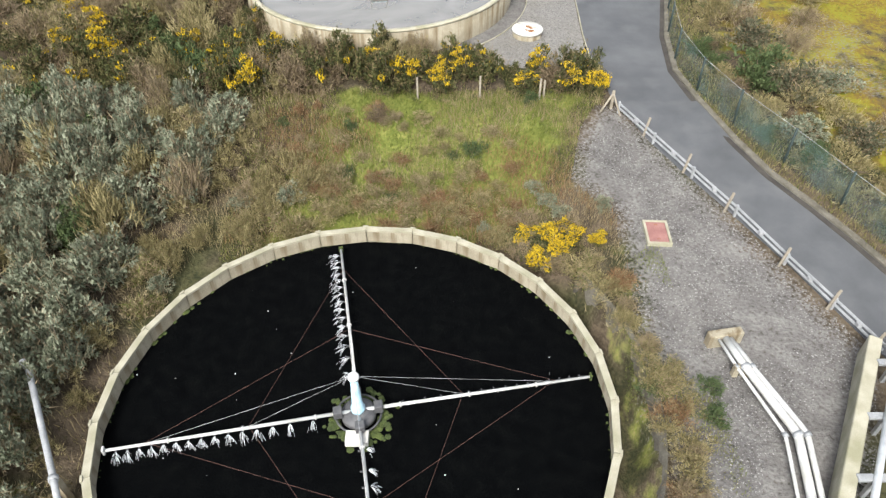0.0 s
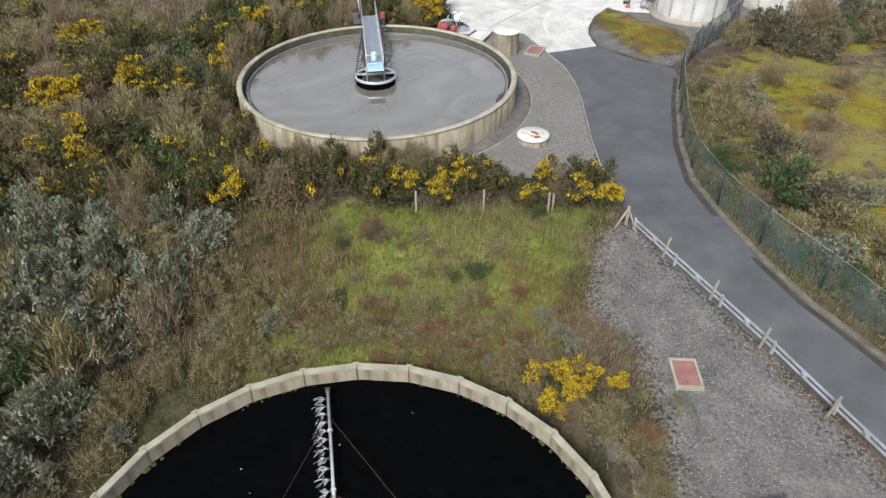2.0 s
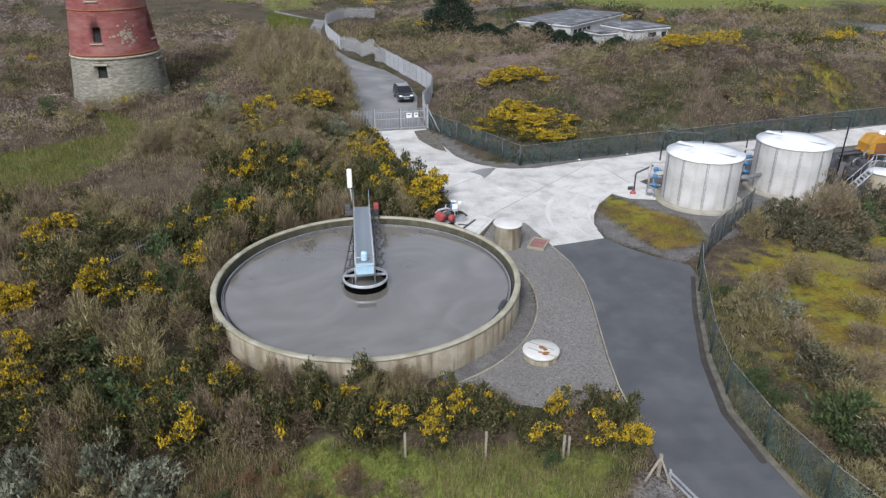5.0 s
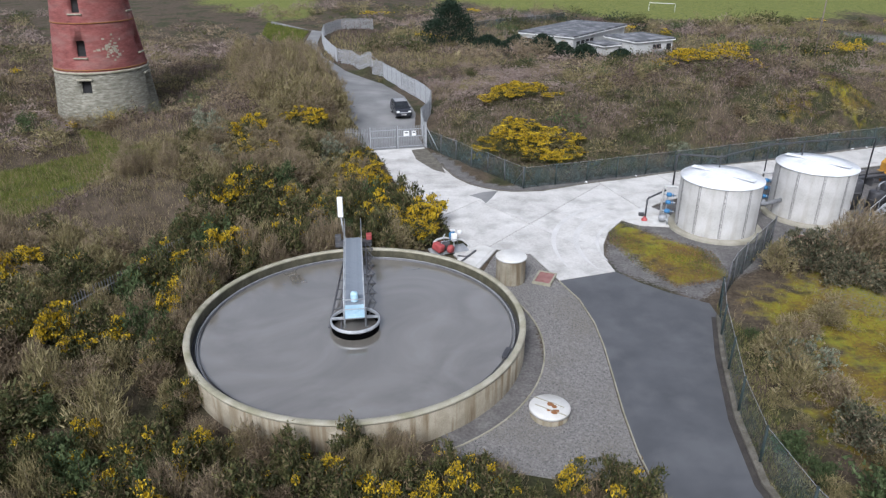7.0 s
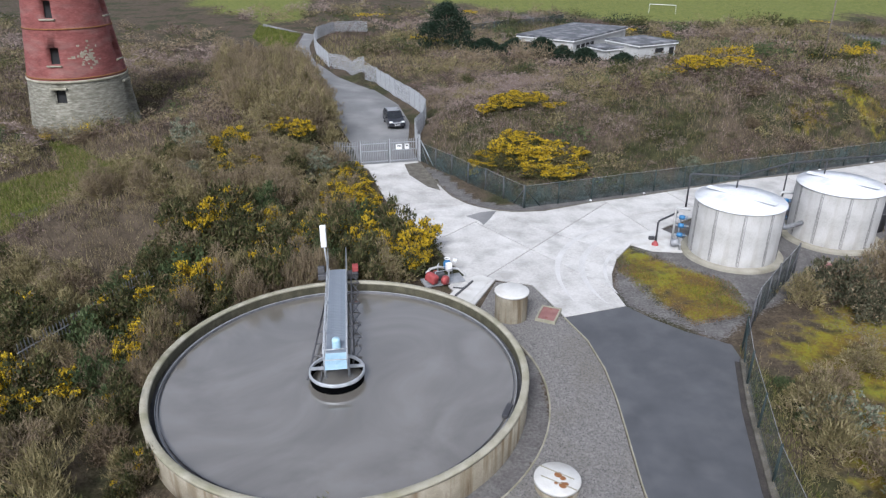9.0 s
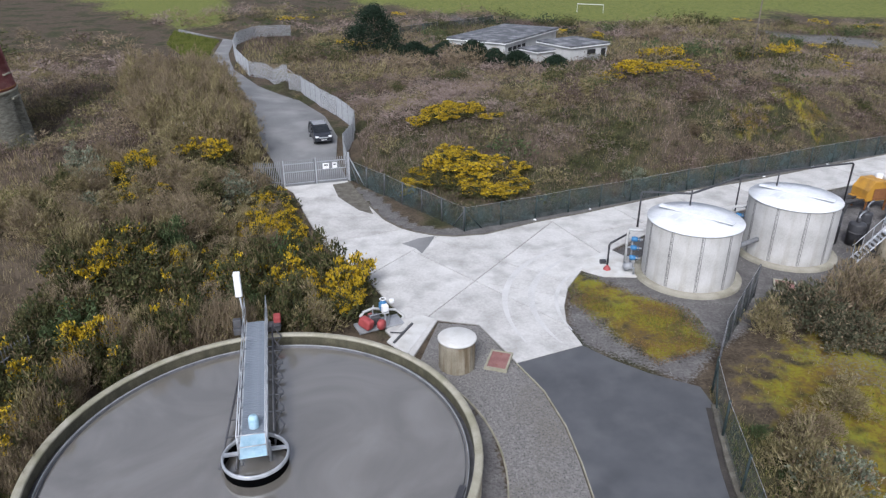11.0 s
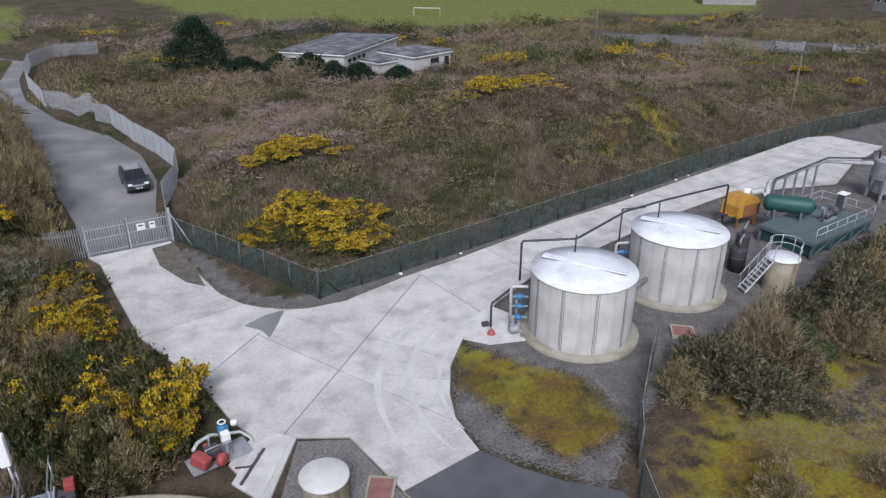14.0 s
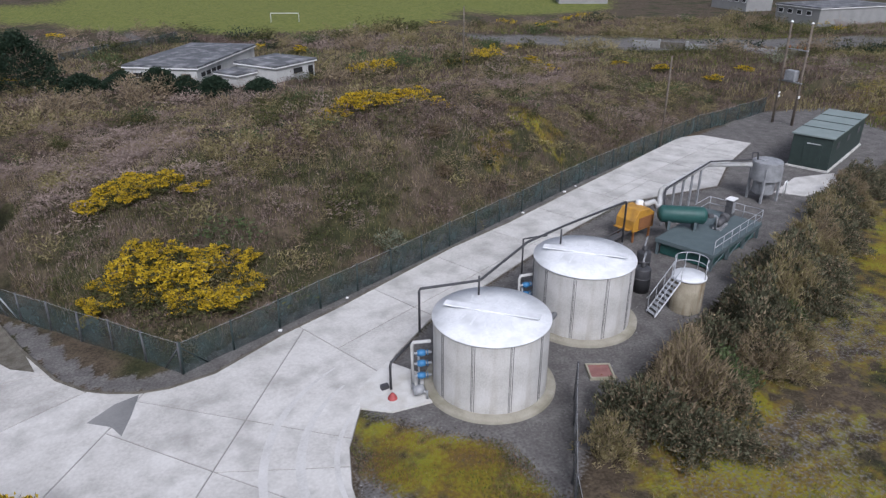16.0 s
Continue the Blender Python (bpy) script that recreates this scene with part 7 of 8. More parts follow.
part("edge", lathe([(10.45, -2.6), (10.4, -1.9), (10.5, -1.2), (10.62, -0.95)], 26, radians(-45), radians(35)), M["rubble_top"], t)


for x, y, q in ((12.6, 71.4, 0.12), (17.4, 73.1, 0.1), (35.2, 79.4, 0.14), (41.2, 81.6, 0.16), (43.0, 82.3, 0.1)):
    rng_ = random.Random(int(x * 10))
    bm = bmesh.new()
    bmesh.ops.create_icosphere(bm, subdivisions=2, radius=q)
    for v in bm.verts:
        v.co = Vector((v.co.x * rng_.uniform(0.7, 1.3), v.co.y * rng_.uniform(0.7, 1.3), max(-0.03, v.co.z * rng_.uniform(0.3, 0.7))))
    ob = tagged(part("litter_scrap", bm, M["white"]), "crumpled white plastic scrap lying at the fence foot", "litter", "scraps along the fence")
    ob.matrix_basis = pose(x, y, ground_z(x, y) + 0.03)


# ---- pump set by the settling tank ----
t = thing("pump_set", 0.6, 57.0, 0.05, 20, "red and blue pump set with white valves on the ground", "pump")
part("skid", boxed(2.6, 1.1, 0.12, 0, 0, 0.08, 0.02), M["galvdull"], t)
part("hood", boxed(0.5, 0.8, 0.55, 0, 0, 0, 0.12), M["red"], t, "red motor hood").matrix_local = pose(-0.85, -0.35, 0.55, 12, 8, 30)
part("pump_casing", lathe([(0.0, -0.15), (0.26, -0.15), (0.3, 0.0), (0.26, 0.15), (0.0, 0.15)], 18), M["red"], t).matrix_local = pose(-0.1, -0.7, 0.45, 90, 0, 40)
part("engine", boxed(0.6, 0.5, 0.5, -0.25, 0.0, 0.45, 0.06), M["dark_steel"], t)
part("exhaust", piped([(-0.3, 0.1, 0.6), (-0.3, 0.1, 1.1), (-0.2, 0.2, 1.2)], 0.04, 8), M["galv"], t)
part("fuel_can", boxed(0.3, 0.22, 0.4, -0.3, 0.5, 0.35, 0.04), M["red"], t)
part("frame_bar", piped([(-0.6, -0.3, 0.1), (-0.6, -0.3, 0.9), (0.5, -0.3, 0.9), (0.5, -0.3, 0.1)], 0.025, 6), M["galv"], t)
part("control_box", boxed(0.35, 0.3, 0.5, 0.35, -0.1, 1.0, 0.03), M["white"], t, "white control box")
part("stand", boxed(0.08, 0.08, 0.8, 0.35, -0.1, 0.45), M["galv"], t)
part("valve", lathe([(0.0, -0.3), (0.2, -0.3), (0.24, -0.1), (0.24, 0.15), (0.12, 0.3), (0.0, 0.3)], 16), M["blue"], t, "blue valve body").location = (0.55, 0.75, 0.75)
part("valve_wheel", lathe([(0.12, 0.0), (0.16, 0.03), (0.2, 0.0), (0.16, -0.03), (0.12, 0.0)], 16), M["white"], t).location = (0.55, 0.75, 1.15)
part("filter_can", lathe([(0.0, 0.2), (0.14, 0.18), (0.16, 0.0), (0.0, 0.0)], 14), M["white"], t).location = (1.0, 0.55, 0.95)
part("suction_pipe", piped([(0.5, 0.75, 0.5), (0.0, 0.9, 0.6), (-0.6, 0.75, 0.6), (-0.9, 0.5, 0.5)], 0.08, 10), M["white_pipe"], t)
part("discharge_pipe", piped([(0.6, 0.7, 0.5), (1.2, 0.5, 0.45), (1.5, 0.2, 0.2), (1.55, 0.1, 0.0)], 0.07, 10), M["white_pipe"], t)
t = thing("hose", 1.7, 56.2, 0.12, label="black hose lying on the pale apron", category="hose")
part("tube", piped([(-0.5, -0.2, 0.04), (0.1, -0.3, 0.04), (0.4, 0.0, 0.04), (0.5, 0.4, 0.04)], 0.04, 8), M["black_pipe"], t)
t = thing("plank", 1.9, 55.9, 0.12, 60, "dark timber lying on the pale apron", "plank")
part("board", boxed(2.2, 0.12, 0.08, 0, 0, 0.04, 0.01), M["dark_steel"], t)


# ---- valves and pipes at the storage tanks ----
def valve_tree(x, y, rz, label):
    t = thing("valve_manifold", x, y, 0.12, rz, label, "valves", "tank valve manifolds")
    part("riser", piped([(0, 0, 0), (0, 0, 2.5), (0.05, 0, 2.65), (0.9, 0, 2.65)], 0.09, 10), M["white_pipe"], t)
    part("riser", piped([(0.35, 0.25, 0), (0.35, 0.25, 1.9), (0.9, 0.25, 1.9)], 0.07, 10), M["galv"], t)
    for z in (0.7, 1.4, 2.0):
        v = part("valve", lathe([(0.0, -0.2), (0.14, -0.2), (0.18, 0.0), (0.14, 0.2), (0.0, 0.2)], 12), M["blue"], t, "blue valve")
        v.matrix_local = pose(0.45, 0.05, z, 0, 90, 0)
        part("handwheel", lathe([(0.1, 0), (0.13, 0.02), (0.16, 0), (0.13, -0.02), (0.1, 0)], 14), M["blue"], v).location = (0, 0, 0.3)
        part("branch", piped([(0.0, 0.05, z), (0.95, 0.05, z)], 0.06, 8), M["galv"], t)
    part("pump", lathe([(0.0, -0.25), (0.2, -0.25), (0.25, 0.0), (0.2, 0.3), (0.0, 0.3)], 14), M["galvdull"], t).matrix_local = pose(0.2, -0.7, 0.4, 0, 70, 0)
    part("pump_pipe", piped([(0, 0, 0.35), (0, -0.7, 0.4), (0.6, -0.9, 0.4), (0.6, -0.9, 0.0)], 0.07, 8), M["galv"], t)
    return t


valve_tree(16.55, 62.7, -20, "blue valves on pale pipes at the storage tank")
valve_tree(25.1, 65.9, -10, "blue valves and pipes between the storage tanks")
t = thing("black_pipe_stand", 15.8, 63.5, 0.1, label="bent black pipe standing on the tank apron", category="pipe")
part("tube", piped([(-0.2, -0.3, 0.0), (-0.2, -0.3, 1.35), (-0.12, -0.25, 1.5), (1.3, 0.35, 1.9)], 0.07, 8), M["black_pipe"], t)
part("foot", boxed(0.4, 0.25, 0.25, -0.45, -0.1, 0.12, 0.03), M["black_pipe"], t)
t = thing("red_cap", 15.35, 62.5, 0.1, label="small red hydrant cap on the apron", category="hydrant")
part("cap", lathe([(0.0, 0.3), (0.1, 0.28), (0.13, 0.18), (0.2, 0.14), (0.24, 0.0)], 16), M["red"], t)
t = thing("overhead_pipe", 0, 0, 0, label="black overhead pipe crossing both tank roofs", category="pipe")
part("tube", piped([(17.6, 63.9, 2.4), (17.6, 63.9, 4.7), (17.7, 63.95, 4.8), (20.6, 63.2, 4.85), (20.75, 63.2, 4.9), (25.0, 65.2, 5.2), (28.4, 66.0, 5.25), (34.0, 67.2, 5.2), (34.1, 67.2, 5.1), (34.1, 67.2, 0.0)], 0.07, 8), M["black_pipe"], t)
part("tube", piped([(25.3, 66.0, 2.4), (25.3, 66.0, 5.0), (26.5, 65.4, 5.2)], 0.06, 8), M["black_pipe"], t)
for x, y, h in ((20.6, 63.2, 4.2), (27.9, 65.9, 4.3)):
    part("support", piped([(x, y, h - 0.3), (x, y, 5.1)], 0.05, 8), M["black_pipe"], t)
t = thing("hatch", 18.55, 59.2, 0.9, 143, "round dark manhole door on the storage tank", "hatch")
part("door", lathe([(0.0, 0.1), (0.36, 0.1), (0.42, 0.05), (0.42, -0.08)], 20), M["galvdull"], t).matrix_local = pose(0, -0.14, 0.1, 90, 0, 0)
part("davit", piped([(-0.45, -0.15, -0.3), (-0.45, -0.3, 0.55), (0.1, -0.4, 0.6)], 0.03, 6), M["galvdull"], t)
t = thing("link_pipe", 0, 0, 0, label="pale pipe stub joining the storage tanks", category="pipe")
part("tube", piped([(22.6, 61.9, 1.6), (23.9, 62.2, 1.6), (24.0, 62.3, 1.5), (25.6, 63.2, 1.5)], 0.16, 10), M["galvdull"], t)


# ---- treatment plant behind the tanks ----
t = thing("round_chamber", 34.6, 62.0, 0, label="stained concrete chamber with blue-white lid and guard rail", category="chamber")
part("shell", lathe([(0.95, -0.1), (0.95, 2.1), (0.0, 2.1)], 40), M["old_concrete"], t)
part("lid", lathe([(0.0, 2.24), (0.97, 2.22), (1.0, 2.18), (1.0, 2.1), (0.0, 2.1)], 40), M["tank_roof"], t, "pale blue-white lid")
for z in (2.75, 3.25):
    part("guard_rail", piped([(0.95 * math.cos(a), 0.95 * math.sin(a), z) for a in np.linspace(radians(-75), radians(150), 14)], 0.025, 6), M["galv"], t)
for a in np.linspace(radians(-75), radians(150), 6):
    part("guard_post", piped([(0.95 * math.cos(a), 0.95 * math.sin(a), 2.15), (0.95 * math.cos(a), 0.95 * math.sin(a), 3.25)], 0.025, 6), M["galv"], t)
t = thing("access_stair", 32.15, 62.35, 0, -8, "steep galvanised access stair against the chamber", "stair")
for s in (-0.4, 0.4):
    part("stringer", boxed(0.05, 0.05, 0.05, 0, 0, 0), M["galv"], t).matrix_local = Matrix()
    o = part("string_plate", piped([(0, s, 0.05), (1.6, s, 2.2)], 0.05, 4), M["galv"], t)
    part("handrail", piped([(-0.1, s, 0.95), (0.1, s, 1.1), (1.7, s, 3.2)], 0.025, 6), M["galv"], t)
    for k in range(4):
        f = 0.05 + k * 0.3
        part("baluster", piped([(1.6 * f, s, 0.05 + 2.15 * f), (1.6 * f, s, 1.0 + 2.15 * f)], 0.02, 5), M["galv"], t)
for k in range(9):
    f = (k + 0.5) / 9
    part("tread", boxed(0.22, 0.78, 0.03, 1.6 * f, 0, 0.05 + 2.15 * f), M["galv"], t)
for x, y, r, h, lab in ((32.3, 65.6, 0.65, 2.2, "dark plastic drum tank beside the storage tank"), (33.9, 65.0, 0.55, 1.5, "dark small vessel with grey lid and pipes"), (35.6, 66.6, 0.45, 1.6, "dark narrow vessel among the pipes")):
    t = thing("drum_tank", x, y, 0, label=lab, category="tank")
    part("body", lathe([(0.0, 0.0), (r, 0.0), (r, h), (r * 0.9, h + 0.08), (0.0, h + 0.14)], 28), M["black_pipe"], t)
    part("band", lathe([(r, h * 0.6), (r + 0.03, h * 0.6), (r + 0.03, h * 0.66), (r, h * 0.66)], 28), M["dark_steel"], t)
    part("top_pipe", piped([(0, 0, h + 0.1), (0, 0, h + 0.6), (0.4, 0.3, h + 0.7), (1.0, 0.8, h + 0.6)], 0.06, 8), M["galvdull"], t)
    part("valve", boxed(0.25, 0.25, 0.3, 0, 0, h + 0.3, 0.04), M["dark_steel"], t)


def platform():
    t = thing("treatment_platform", 43.0, 67.6, 0, 16, "grey-green steel platform with handrails, pipes and legs", "platform")
    part("deck", boxed(8.0, 4.2, 0.3, 0, 0, 1.1, 0.03), M["green_deck"], t)
    part("tank_body", boxed(7.4, 3.6, 0.85, 0, 0, 0.5, 0.04), M["green_vessel"], t, "dark green tank body")
    for sx in (-3.8, -1.3, 1.3, 3.8):
        for sy in (-1.95, 1.95):
            part("leg", boxed(0.18, 0.18, 1.0, sx, sy, 0.5, 0.01), M["green_deck"], t)
    for sx in (-3.8, -1.3, 1.3):
        part("brace", piped([(sx, -1.97, 0.1), (sx + 2.5, -1.97, 0.95)], 0.05, 6), M["green_deck"], t)
    for z in (1.75, 2.25):
        part("handrail", piped([(-3.9, -2.05, z), (3.9, -2.05, z), (3.9, 2.0, z), (1.5, 2.0, z)], 0.025, 6), M["galv"], t)
    for k in range(7):
        part("rail_post", piped([(-3.9 + k * 1.3, -2.05, 1.2), (-3.9 + k * 1.3, -2.05, 2.25)], 0.025, 6), M["galv"], t)
    for k in range(3):
        part("rail_post", piped([(3.9, -0.7 + k * 1.3, 1.2), (3.9, -0.7 + k * 1.3, 2.25)], 0.025, 6), M["galv"], t)
    return t


platform()
t = thing("pressure_vessel", 41.4, 68.9, 2.3, -38, "dark green horizontal pressure vessel on the platform", "vessel")
part("shell", lathe([(0.0, -1.75), (0.35, -1.68), (0.58, -1.5), (0.62, -1.4), (0.62, 1.4), (0.58, 1.5), (0.35, 1.68), (0.0, 1.75)], 28), M["green_vessel"], t).matrix_local = pose(0, 0, 0, 0, 90, 0)
for s in (-0.9, 0.9):
    part("saddle", boxed(0.2, 1.0, 0.8, s, 0, -0.68, 0.02), M["green_deck"], t)
part("end_valve", boxed(0.4, 0.3, 0.3, 1.95, 0, 0, 0.05), M["dark_steel"], t)
part("end_pipe", piped([(1.75, 0, 0), (2.3, 0, 0), (2.4, 0, -0.1), (2.4, 0, -1.0)], 0.09, 8), M["galvdull"], t)
t = thing("pump", 44.0, 67.6, 1.25, 20, "dark pump and motor on the platform deck", "pump")
part("motor", lathe([(0.0, -0.6), (0.25, -0.6), (0.28, 0.0), (0.25, 0.5), (0.0, 0.5)], 16), M["dark_steel"], t).matrix_local = pose(0, 0, 0.45, 0, 90, 0)
part("base", boxed(1.5, 0.6, 0.15, 0, 0, 0.08, 0.01), M["galvdull"], t)
part("volute", lathe([(0.0, -0.15), (0.34, -0.15), (0.38, 0.0), (0.34, 0.15), (0.0, 0.15)], 16), M["dark_steel"], t).matrix_local = pose(0.75, 0, 0.5, 0, 90, 0)
t = thing("control_cabinet", 46.4, 68.8, 1.2, 16, "dark control cabinet with pale hood on the platform", "cabinet")
part("body", boxed(0.7, 0.5, 1.3, 0, 0, 0.7, 0.02), M["dark_steel"], t)
part("hood", boxed(0.85, 0.65, 0.08, 0, 0, 1.4, 0.02), M["white"], t, "pale hood")
part("door", boxed(0.5, 0.02, 0.9, 0, -0.26, 0.75, 0.01), M["galvdull"], t)
t = thing("skip_hopper", 39.4, 71.4, 0, 8, "yellow-orange steel screenings hopper with open dark front", "hopper")
bm = bmesh.new()
pts = [(-1.15, 0.9), (1.15, 0.9), (1.15, 2.0), (0.5, 2.45), (-0.6, 2.45), (-1.15, 1.75)]
f0 = [bm.verts.new((x, -0.8, z)) for x, z in pts]
f1 = [bm.verts.new((x, 0.8, z)) for x, z in pts]
bm.faces.new(f0)
bm.faces.new(f1[::-1])
for k in range(6):
    bm.faces.new((f0[k], f0[(k + 1) % 6], f1[(k + 1) % 6], f1[k]))
bmesh.ops.recalc_face_normals(bm, faces=bm.faces[:])
bmesh.ops.bevel(bm, geom=bm.edges[:], offset=0.03, segments=1, affect="EDGES")
part("bin", bm, M["yellow_plant"], t)
part("mouth", boxed(0.05, 1.3, 0.55, -1.02, 0, 1.45, 0.01), M["dark_void"], t, "dark open mouth").rotation_euler = (0, 0, 0)
part("side_plate", boxed(1.6, 0.04, 0.9, 0.2, -0.83, 1.45, 0.01), M["rust"], t, "rust-brown side plate")
part("lip", boxed(0.35, 1.5, 0.05, -1.25, 0, 1.05, 0.01), M["yellow_plant"], t)
part("fan", lathe([(0.0, 0.35), (0.25, 0.33), (0.3, 0.2), (0.3, 0.0)], 16), M["white"], t, "pale round vent").location = (0.6, 0.2, 2.4)
for sx in (-0.9, 0.9):
    for sy in (-0.65, 0.65):
        part("leg", boxed(0.12, 0.12, 0.95, sx, sy, 0.47), M["rust"], t)
t = thing("conveyor", 35.6, 70.2, 0, 14, "dark low conveyor frame running to the hopper", "conveyor")
for s in (-0.35, 0.35):
    part("rail", piped([(-3.6, s, 0.9), (2.6, s, 1.1)], 0.07, 6), M["dark_steel"], t)
part("trough", boxed(6.0, 0.5, 0.2, -0.5, 0, 0.9, 0.03), M["dark_steel"], t)
for k in (-3.0, -1.0, 1.0):
    part("leg", boxed(0.12, 0.7, 0.9, k, 0, 0.45), M["dark_steel"], t)
t = thing("process_pipe", 0, 0, 0, label="fat pale insulated pipe on stanchions to the hopper tank", category="pipe")
part("tube", piped([(40.0, 71.3, 2.5), (40.9, 71.2, 2.6), (41.2, 71.2, 2.2), (41.4, 71.1, 2.3), (41.8, 71.5, 3.0), (42.2, 71.8, 3.1), (49.8, 74.4, 3.1), (50.3, 74.4, 3.1), (53.4, 72.7, 3.05)], 0.2, 12), M["white_pipe"], t)
part("black_line", piped([(41.6, 70.7, 1.2), (41.6, 70.9, 3.2), (42.0, 71.2, 3.45), (49.9, 74.0, 3.5), (53.0, 72.5, 3.6), (53.0, 72.5, 4.2), (53.4, 72.3, 4.2), (53.5, 72.3, 3.6)], 0.07, 8), M["black_pipe"], t, "black pipe alongside")
for k in range(5):
    f = 0.08 + k * 0.21
    x, y = 42.2 + 7.6 * f, 71.8 + 2.6 * f
    part("stanchion", boxed(0.14, 0.14, 3.0, x, y, 1.5, 0.01), M["galvdull"], t)
    part("coupling", lathe([(0.2, -0.1), (0.25, -0.1), (0.25, 0.1), (0.2, 0.1)], 14), M["white_pipe"], t).matrix_local = pose(x, y, 3.1, 0, 90, 19)
t = thing("hopper_tank", 54.5, 72.0, 0, label="grey round hopper tank raised on four legs", category="tank")
part("shell", lathe([(0.0, 3.5), (1.12, 3.45), (1.2, 3.4), (1.2, 1.9), (0.85, 1.85), (0.85, 0.7), (0.5, 0.45), (0.0, 0.45)], 36, smooth=False), M["galvdull"], t)
for a in range(4):
    x, y = 1.15 * math.cos(0.6 + a * math.pi / 2), 1.15 * math.sin(0.6 + a * math.pi / 2)
    part("leg", boxed(0.18, 0.18, 3.0, x, y, 1.5, 0.01), M["galvdull"], t)
part("outlet", piped([(0, 0, 0.5), (0, 0, 0.25), (-0.8, -0.4, 0.2)], 0.14, 10), M["dark_steel"], t)
part("lid_hatch", boxed(0.6, 0.5, 0.1, -0.3, 0.2, 3.5, 0.02), M["galvdull"], t)
t = thing("pipe_hoop", 57.2, 71.8, 0, 20, "white pipe hoop guard by the kiosk", "guard")
part("hoop", piped([(-0.3, 0, 0), (-0.3, 0, 1.1), (-0.2, 0, 1.2), (0.2, 0, 1.2), (0.3, 0, 1.1), (0.3, 0, 0)], 0.05, 8), M["white"], t)
sheet("kiosk_apron", [(57, 72.6), (62, 74.2), (66.5, 73.2), (63.6, 70.8), (58.5, 70.6)], 0.05, 0.2, M["concrete"], label="pale concrete apron in front of the kiosk", category="apron", flat=True)

rz = math.degrees(math.atan2(4.0, 11.6))
t = thing("kiosk_building", 66.0, 73.7, 0, rz, "dark green steel kiosk with pale green roof", "kiosk")
L, W, Hh = 12.3, 3.5, 3.15
part("plinth", boxed(L + 0.3, W + 0.3, 0.25, L / 2, W / 2, 0.05), M["pale_concrete"], t)
part("wall", boxed(L, W, Hh - 0.15, L / 2, W / 2, Hh / 2 + 0.1, 0.02), M["hut_green"], t)
part("roof", boxed(L + 0.3, W + 0.3, 0.16, L / 2, W / 2, Hh + 0.1, 0.03), M["hut_roof"], t, "pale green roof")
for k in (0.25, 0.5, 0.75):
    part("roof_seam", boxed(0.12, W + 0.32, 0.06, L * k, W / 2, Hh + 0.2, 0.01), M["hut_green"], t)
part("door", boxed(0.04, 1.6, 2.2, -0.03, W * 0.45, 1.3, 0.01), M["hut_green"], t)
part("door_bar", boxed(0.03, 1.2, 0.05, -0.06, W * 0.45, 2.5), M["white"], t)
for k in (2.2, 6.0, 10.0):
    part("louvre", boxed(0.9, 0.04, 0.6, k, -0.03, 2.2, 0.01), M["dark_steel"], t)


# ---- poles ----
def pole(name, x, y, h, r, label):
    t = thing(name, x, y, ground_z(x, y), label=label, category="pole")
    part("shaft", piped([(0, 0, -0.3), (0.02, 0, h * 0.5), (0.0, 0.02, h)], r, 10, r * 0.7), M["pole_timber"], t)
    return t


t = pole("utility_pole", 58.6, 87.5, 9.3, 0.13, "slim weathered timber pole beside the fence")
t = pole("utility_pole", 61.4, 132.0, 11.0, 0.14, "slim timber pole standing on the heath")
t = pole("transformer_pole", 78.6, 89.0, 11.5, 0.17, "twin timber poles carrying a grey transformer")
part("shaft", piped([(0.4, -2.3, -0.3), (0.4, -2.3, 11.5)], 0.17, 10, 0.12), M["pole_timber"], t)
part("transformer", boxed(0.9, 1.3, 1.2, 0.2, -1.15, 5.7, 0.08), M["galvdull"], t, "grey transformer tank")
part("cross_arm", boxed(0.15, 3.0, 0.15, 0.2, -1.15, 5.0), M["galvdull"], t)
part("cross_arm", boxed(0.12, 2.8, 0.12, 0.2, -1.15, 8.6), M["galvdull"], t)
for y in (-2.1, -1.15, -0.2):
    part("insulator", lathe([(0.0, 0.0), (0.07, 0.0), (0.1, 0.1), (0.06, 0.2), (0.09, 0.3), (0.0, 0.36)], 10), M["rust"], t).location = (0.2, y, 8.66)
for z, q in ((3.2, 0), (3.6, 0), (3.4, 1)):
    part("warning_plate", boxed(0.3, 0.04, 0.25, 0.4 * q, -2.3 * q - 0.2, z), M["white"], t)
for y in (0, -2.3):
    part("pole_cap", lathe([(0.0, 0.2), (0.14, 0.1), (0.16, 0.0)], 10), M["white"], t).location = (0.4 * (y < 0), y, 11.5)

